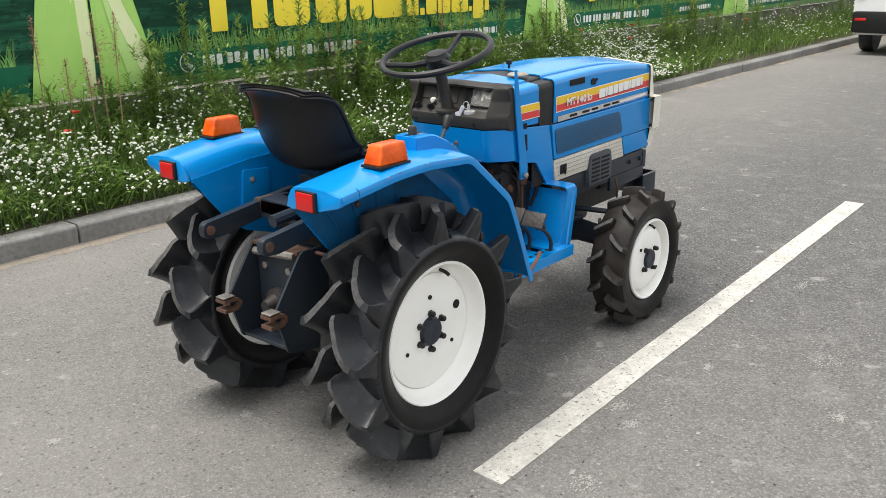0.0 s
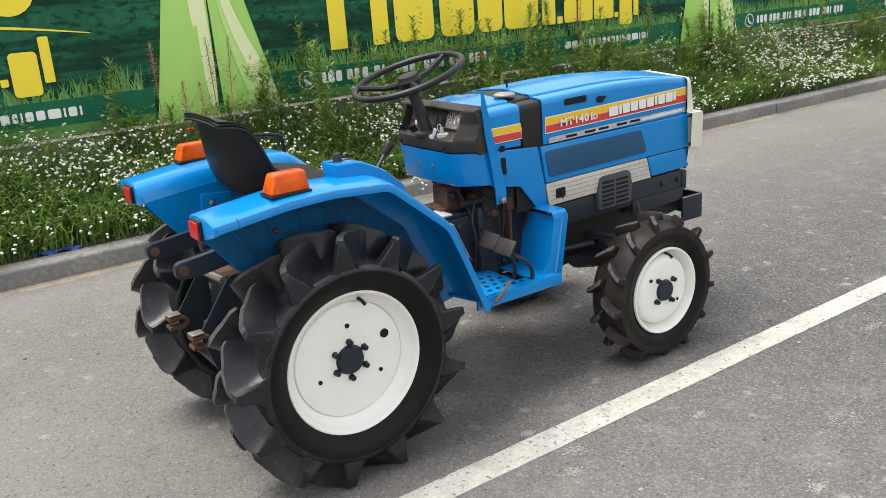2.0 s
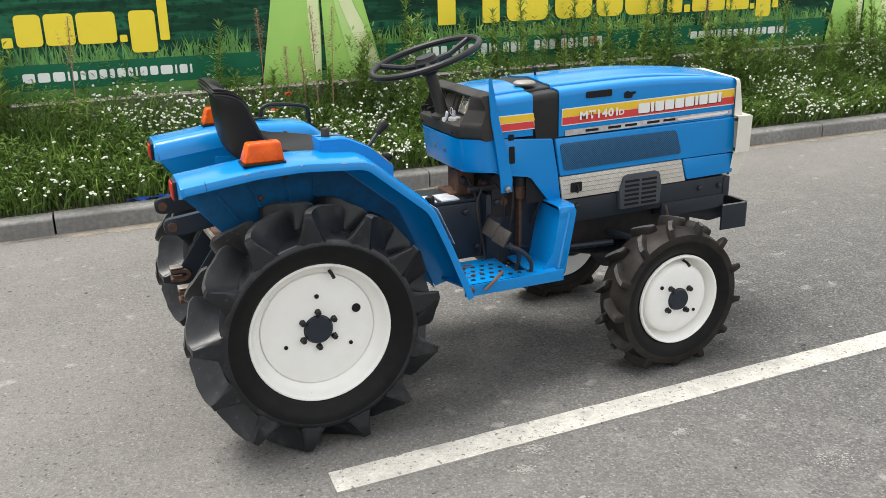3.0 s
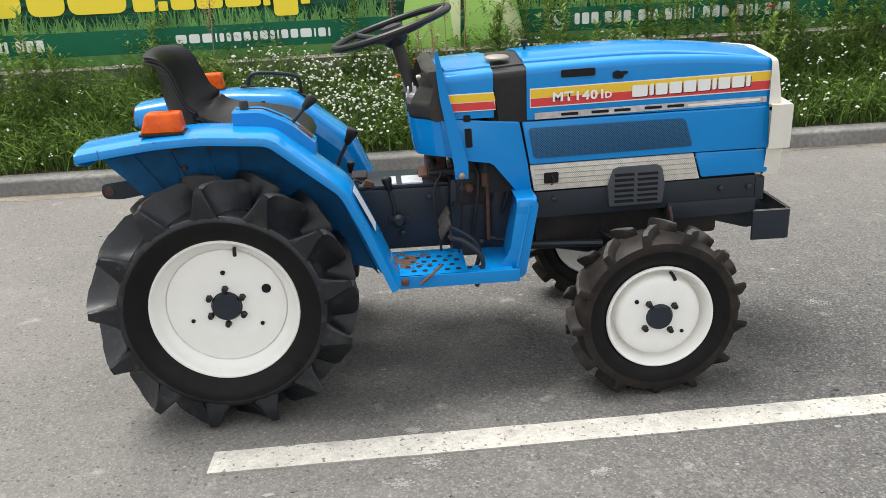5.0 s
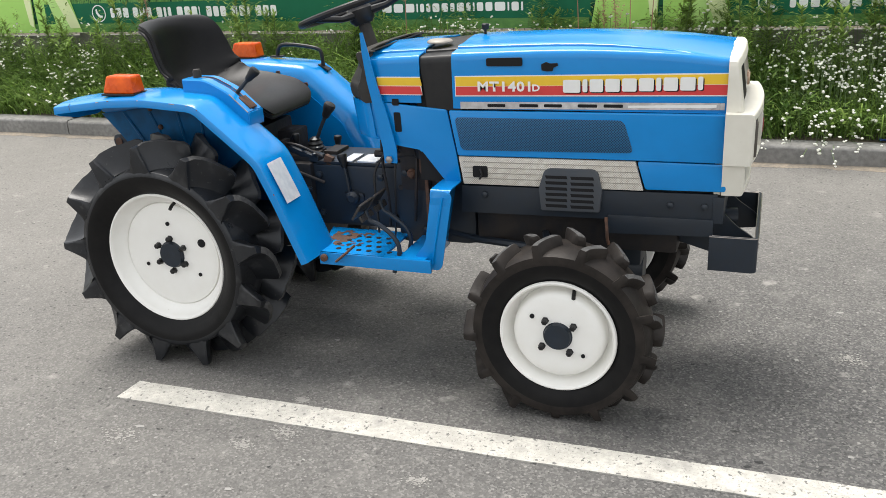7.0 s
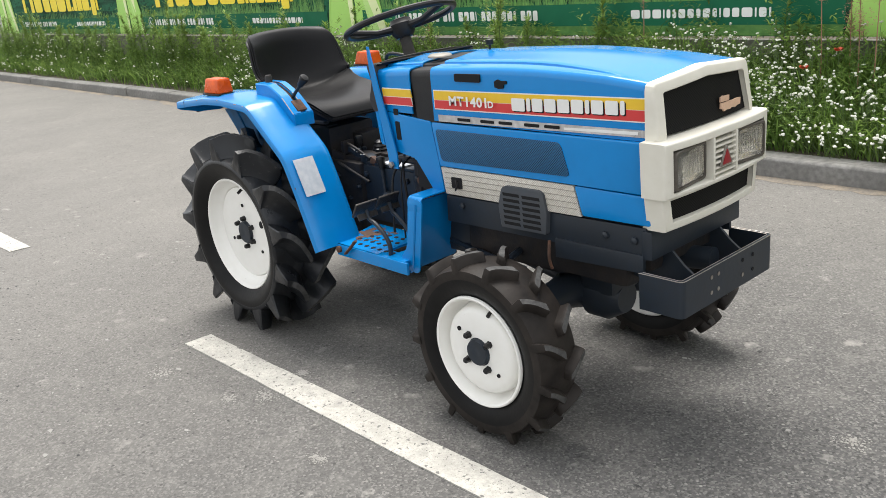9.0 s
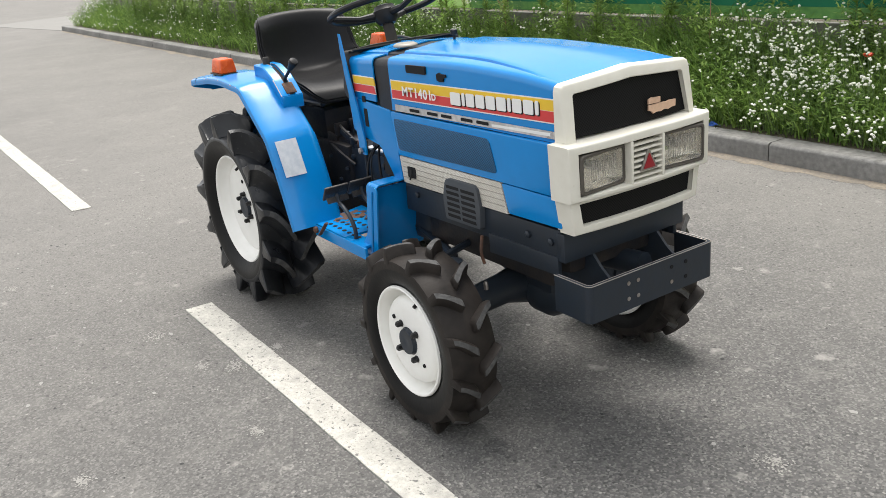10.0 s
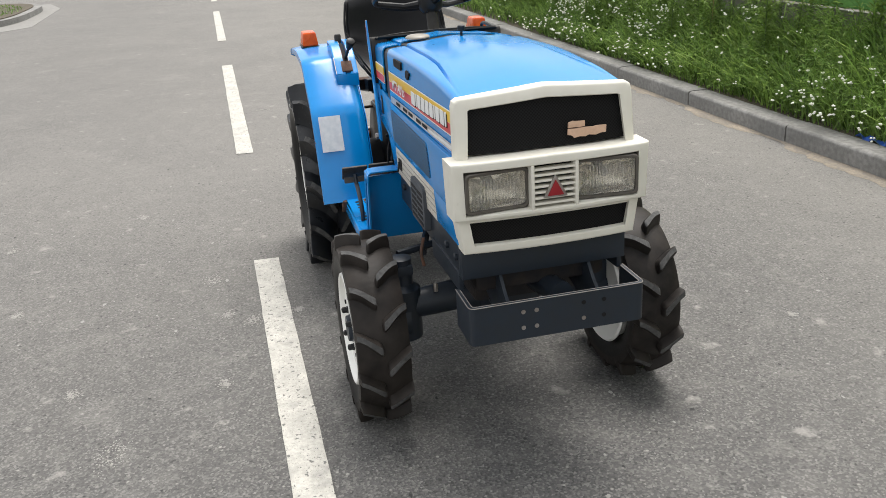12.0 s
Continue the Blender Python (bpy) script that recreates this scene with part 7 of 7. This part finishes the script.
lx, ly = rs.uniform(-.07, .07, n), rs.uniform(-.11, .04, n)
low = ys < 2.62
ly = np.where(low, ly - rs.uniform(0, .16, n), ly)
zs = np.where(low & (ys + ly < 2.5), zs * .8, zs)
over = (xs > 1.7) & (xs < 2.7) & (ys < 2.72) & (rs.random_sample(n) < .45)
ly = np.where(over, ly - rs.uniform(.1, .28, n), ly)
zs = np.where(over, rs.uniform(.08, .26, n), zs)
g = (1 + 5 ** .5) / 2
ico = np.array([(-1, g, 0), (1, g, 0), (-1, -g, 0), (1, -g, 0), (0, -1, g), (0, 1, g), (0, -1, -g), (0, 1, -g), (g, 0, -1), (g, 0, 1), (-g, 0, -1), (-g, 0, 1)]) / 1.9
iface = np.array([(0, 11, 5), (0, 5, 1), (0, 1, 7), (0, 7, 10), (0, 10, 11), (1, 5, 9), (5, 11, 4), (11, 10, 2), (10, 7, 6), (7, 1, 8), (3, 9, 4), (3, 4, 2), (3, 2, 6), (3, 6, 8), (3, 8, 9), (4, 9, 5), (2, 4, 11), (6, 2, 10), (8, 6, 7), (9, 8, 1)])
m = 3
C = np.stack([xs + lx, ys + ly, zs], 1)[:, None, :] + rs.normal(0, 1, (n, m, 3)) * np.array([.0042, .0042, .0028])
C[::3, 1:] += rs.normal(0, .012, C[::3, 1:].shape)
S = rs.uniform(.0052, .0088, (n, m))
V = C[:, :, None, :] + ico[None, None] * np.array([1, 1, .75]) * S[:, :, None, None] * rs.uniform(.85, 1.15, (n, m, 12, 1))
base = (np.arange(n * m) * 12)[:, None, None]
tagged(soup("white_flowers", V.reshape(-1, 3).tolist(), (base + iface[None]).reshape(-1, 3).tolist(), M_FLOWER, None, "many small round white wild flower heads in the strip"), category="flowers", kind="stuff")
V = np.zeros((n, 4, 3))
w = .0014
V[:, 0] = np.stack([xs - w, ys, ground_z(ys)], 1)
V[:, 1] = np.stack([xs + w, ys, ground_z(ys)], 1)
V[:, 2] = np.stack([xs + lx + w, ys + ly, zs], 1)
V[:, 3] = np.stack([xs + lx - w, ys + ly, zs], 1)
tagged(soup("flower_stems", V.reshape(-1, 3).tolist(), ((np.arange(n) * 4)[:, None] + np.array([[0, 1, 2, 3]])).tolist(), M_STEM, None, "thin green flower stems", False), category="stems", kind="stuff")


def weed(h, seed, dry=False):
    """A tall upright weed: a stalk set with narrow leaves, denser at the tip."""
    r = random.Random(seed)
    root = tagged(new("weed"), "tall brown-headed sorrel stalk" if dry else "tall upright weed with narrow light green leaves", "weed", "tall weeds by the fence")
    bm = bmesh.new()
    bend = (r.uniform(-.06, .06), r.uniform(-.06, .03))
    pts = [(bend[0] * t * t, bend[1] * t * t, h * t) for t in (k / 6 for k in range(7))]
    sweep(bm, pts, [.0045 - .0004 * k for k in range(7)], 5)
    part("stalk", bm, M_DOCK if dry else M_STEM, root)
    vs, fs = [], []
    count = 380 if dry else int(520 * h)
    arms = [(r.random() * 2 * math.pi, r.uniform(.3, .75), r.uniform(.10, .2)) for _ in range(6)]
    for i in range(count):
        t = (.70 + .30 * r.random() ** .8) if dry else (.10 + .90 * (i + r.random()) / count)
        a = r.random() * 2 * math.pi
        ln_ = r.uniform(.005, .014) if dry else (.125 * (1 - .62 * t) * r.uniform(.5, 1.2) if t < .97 else .05)
        rise = r.uniform(-.2, .6) if dry else (.2 + .75 * t) * r.uniform(.5, 1.4)
        wd = .006 if dry else .0062 * r.uniform(.7, 1.4)
        off = r.uniform(0, .04) * (1.12 - t) * 2.4 if dry else 0
        c, s = math.cos(a), math.sin(a)
        px, py, pz = bend[0] * t * t + c * off, bend[1] * t * t + s * off, h * t
        if dry and i % 5 < 2:
            b0, t0, reach = arms[i % 6]
            k = r.random()
            px, py, pz = math.cos(b0) * reach * k * .45, math.sin(b0) * reach * k * .45, h * (.58 + .3 * t0 + .16 * k)
        elif not dry and i % 5 < 2:
            b0, t0, reach = arms[i % 6]
            k = r.random()
            px, py, pz = math.cos(b0) * reach * k * h, math.sin(b0) * reach * k * h, h * (t0 + .28 * k * k + .10 * k)
            ln_ *= .75
        b = len(vs)
        for u, q in ((.0, .3), (.45, 1.0), (1.0, .05)):
            x, y, z = px + c * ln_ * u, py + s * ln_ * u, pz + ln_ * (rise * u - .35 * u * u)
            vs += [(x - s * wd * q, y + c * wd * q, z), (x + s * wd * q, y - c * wd * q, z)]
        fs += [(b, b + 1, b + 3, b + 2), (b + 2, b + 3, b + 5, b + 4)]
    tagged(soup("seed_head" if dry else "leaves", vs, fs, M_DOCK if dry else M_WEED, root, "", False), kind="stuff")
    return root


rng = random.Random(8)
kinds = [weed(h, 20 + i) for i, h in enumerate((.55, .68, .8, .95, 1.05))]
dry = [weed(h, 40 + i, True) for i, h in enumerate((.8, 1.05))]
for i, (x, y, q) in enumerate(((1.22, 2.98, 2), (3.0, 3.08, 4), (3.35, 3.12, 3), (3.92, 3.1, 4), (2.35, 3.05, 3))):
    copy_thing(kinds[q], pose(x, y, .1, 0, 0, 40 * i))
for i, x in enumerate((-2.6, -.55, .78, .95, 13.0, .62, .87, 1.06)):
    copy_thing(dry[i % 2], pose(x, 2.95 + .05 * (i % 3), .1, 0, 0, 70 * i))
for i, x in enumerate((1.95, 2.1, 2.3, 2.45, 2.62, 2.7, 2.85, 3.05, 3.2, 3.3, 3.5, 3.62, 3.8, 4.0, 4.15, 4.4, 4.6, 4.9, 1.5, 1.75, -1.55, -1.75, -1.95)):
    copy_thing(kinds[(1, 3, 2, 4, 2, 3, 1)[i % 7]], pose(x, 2.86 + .31 * ((i * 5) % 7) / 7, .1, 0, 0, 67 * i))
for i in range(150):
    x = rng.uniform(-6, 10) if i < 114 else rng.choice((rng.uniform(-17, -6), rng.uniform(10, 28)))
    if rng.random() > (.35 if x > .4 or x < -6 else .0) + .8 * float(patch(np.array([x]), 3.1)[0]):
        continue
    y = rng.uniform(2.75, 3.2)
    copy_thing(kinds[rng.choice((0, 0, 1, 1, 2, 2, 3))], pose(x, y, .09, 0, 0, rng.uniform(0, 360)))
for i in range(9):
    copy_thing(kinds[i % 2], pose(.25 + .15 * i + .05 * (i % 3), 3.2 - .05 * (i % 2), .05, 0, 0, 83 * i))
# a bushy thicket hides the fence foot towards the driveway
for i in range(64):
    x = -3.1 - 10.2 * (i + rng.random()) / 64
    copy_thing(kinds[(0, 1, 0, 2, 1)[i % 5]], pose(x, 2.68 + .45 * ((i * 5) % 8) / 8 + rng.uniform(-.03, .03), .09, 0, 0, rng.uniform(0, 360)))
for i, k in enumerate(kinds + dry):
    k.location = (-3.6 + 1.31 * i, 3.12, .1)

# poppies
def poppy(x, y, z):
    root = tagged(new("poppy"), "red poppy on a thin stem", "flower", "poppies")
    root.location = (x, y, .1)
    bm = bmesh.new()
    sweep(bm, [(0, 0, 0), (.01, -.01, z * .5), (.0, -.02, z)], .002, 5)
    part("stem", bm, M_STEM, root)
    bm = bmesh.new()
    for a in range(4):
        t = a * math.pi / 2
        rows = [[(u * .022 * math.cos(t) - v * .016 * math.sin(t), -.02 + u * .022 * math.sin(t) + v * .016 * math.cos(t), z + .012 * u * u - .006 * v * v) for v in (-1, 0, 1)] for u in (0, .5, 1)]
        grid_sheet(bm, rows, .0008)
    part("petals", bm, M_POPPY, root)


for x, y, z in ((.62, 2.85, .42), (.75, 2.98, .5), (6.2, 2.9, .62), (7.4, 2.95, .6), (6.9, 2.7, .5), (9.5, 2.95, .6), (10.4, 2.8, .5), (3.1, 3.0, .72)):
    poppy(x, y, z)

# scraps of blue sheeting under the plants at the kerb
for x in (-.35, 2.35):
    bm = bmesh.new()
    rows = [[(x + .26 * i / 8, 2.52 + .022 * j + .008 * math.sin(i * 2.1 + j), .118 + .012 * math.sin(i * 1.7 + 2 * j)) for j in range(3)] for i in range(9)]
    grid_sheet(bm, rows, .001)
    tagged(link("weed_sheet", bm, M_BLUEBAG), "scrap of blue ground sheeting at the kerb", "sheet", "scraps of sheeting")

# ---- kerb stones, one by one ----
kerb = tagged(new("kerb"), "row of grey concrete kerb stones, chipped and stained", "kerb", kind="structure")
bm = bmesh.new()
prism(bm, rounded([(0, -.05), (0, KERB_H - .012), (.014, KERB_H), (.15, KERB_H), (.15, -.05)], .012, 3), .004, 1.118, "x", .003)
me = bpy.data.meshes.new("kerb_stone")
bmesh.ops.recalc_face_normals(bm, faces=bm.faces)
bm.to_mesh(me)
bm.free()
me.materials.append(M_KERB)
i = 0
x = -17.6
while x < 33:
    ob = new("kerb_stone", me)
    ob.parent = kerb
    ob.location = (x - .025 + 0.0, KERB_Y + .003 * math.sin(i * 2.3), .003 * math.sin(i * 1.7))
    ob.rotation_euler = (0, 0, radians(.25 * math.sin(i * 3.1)))
    x += 1.125
    i += 1
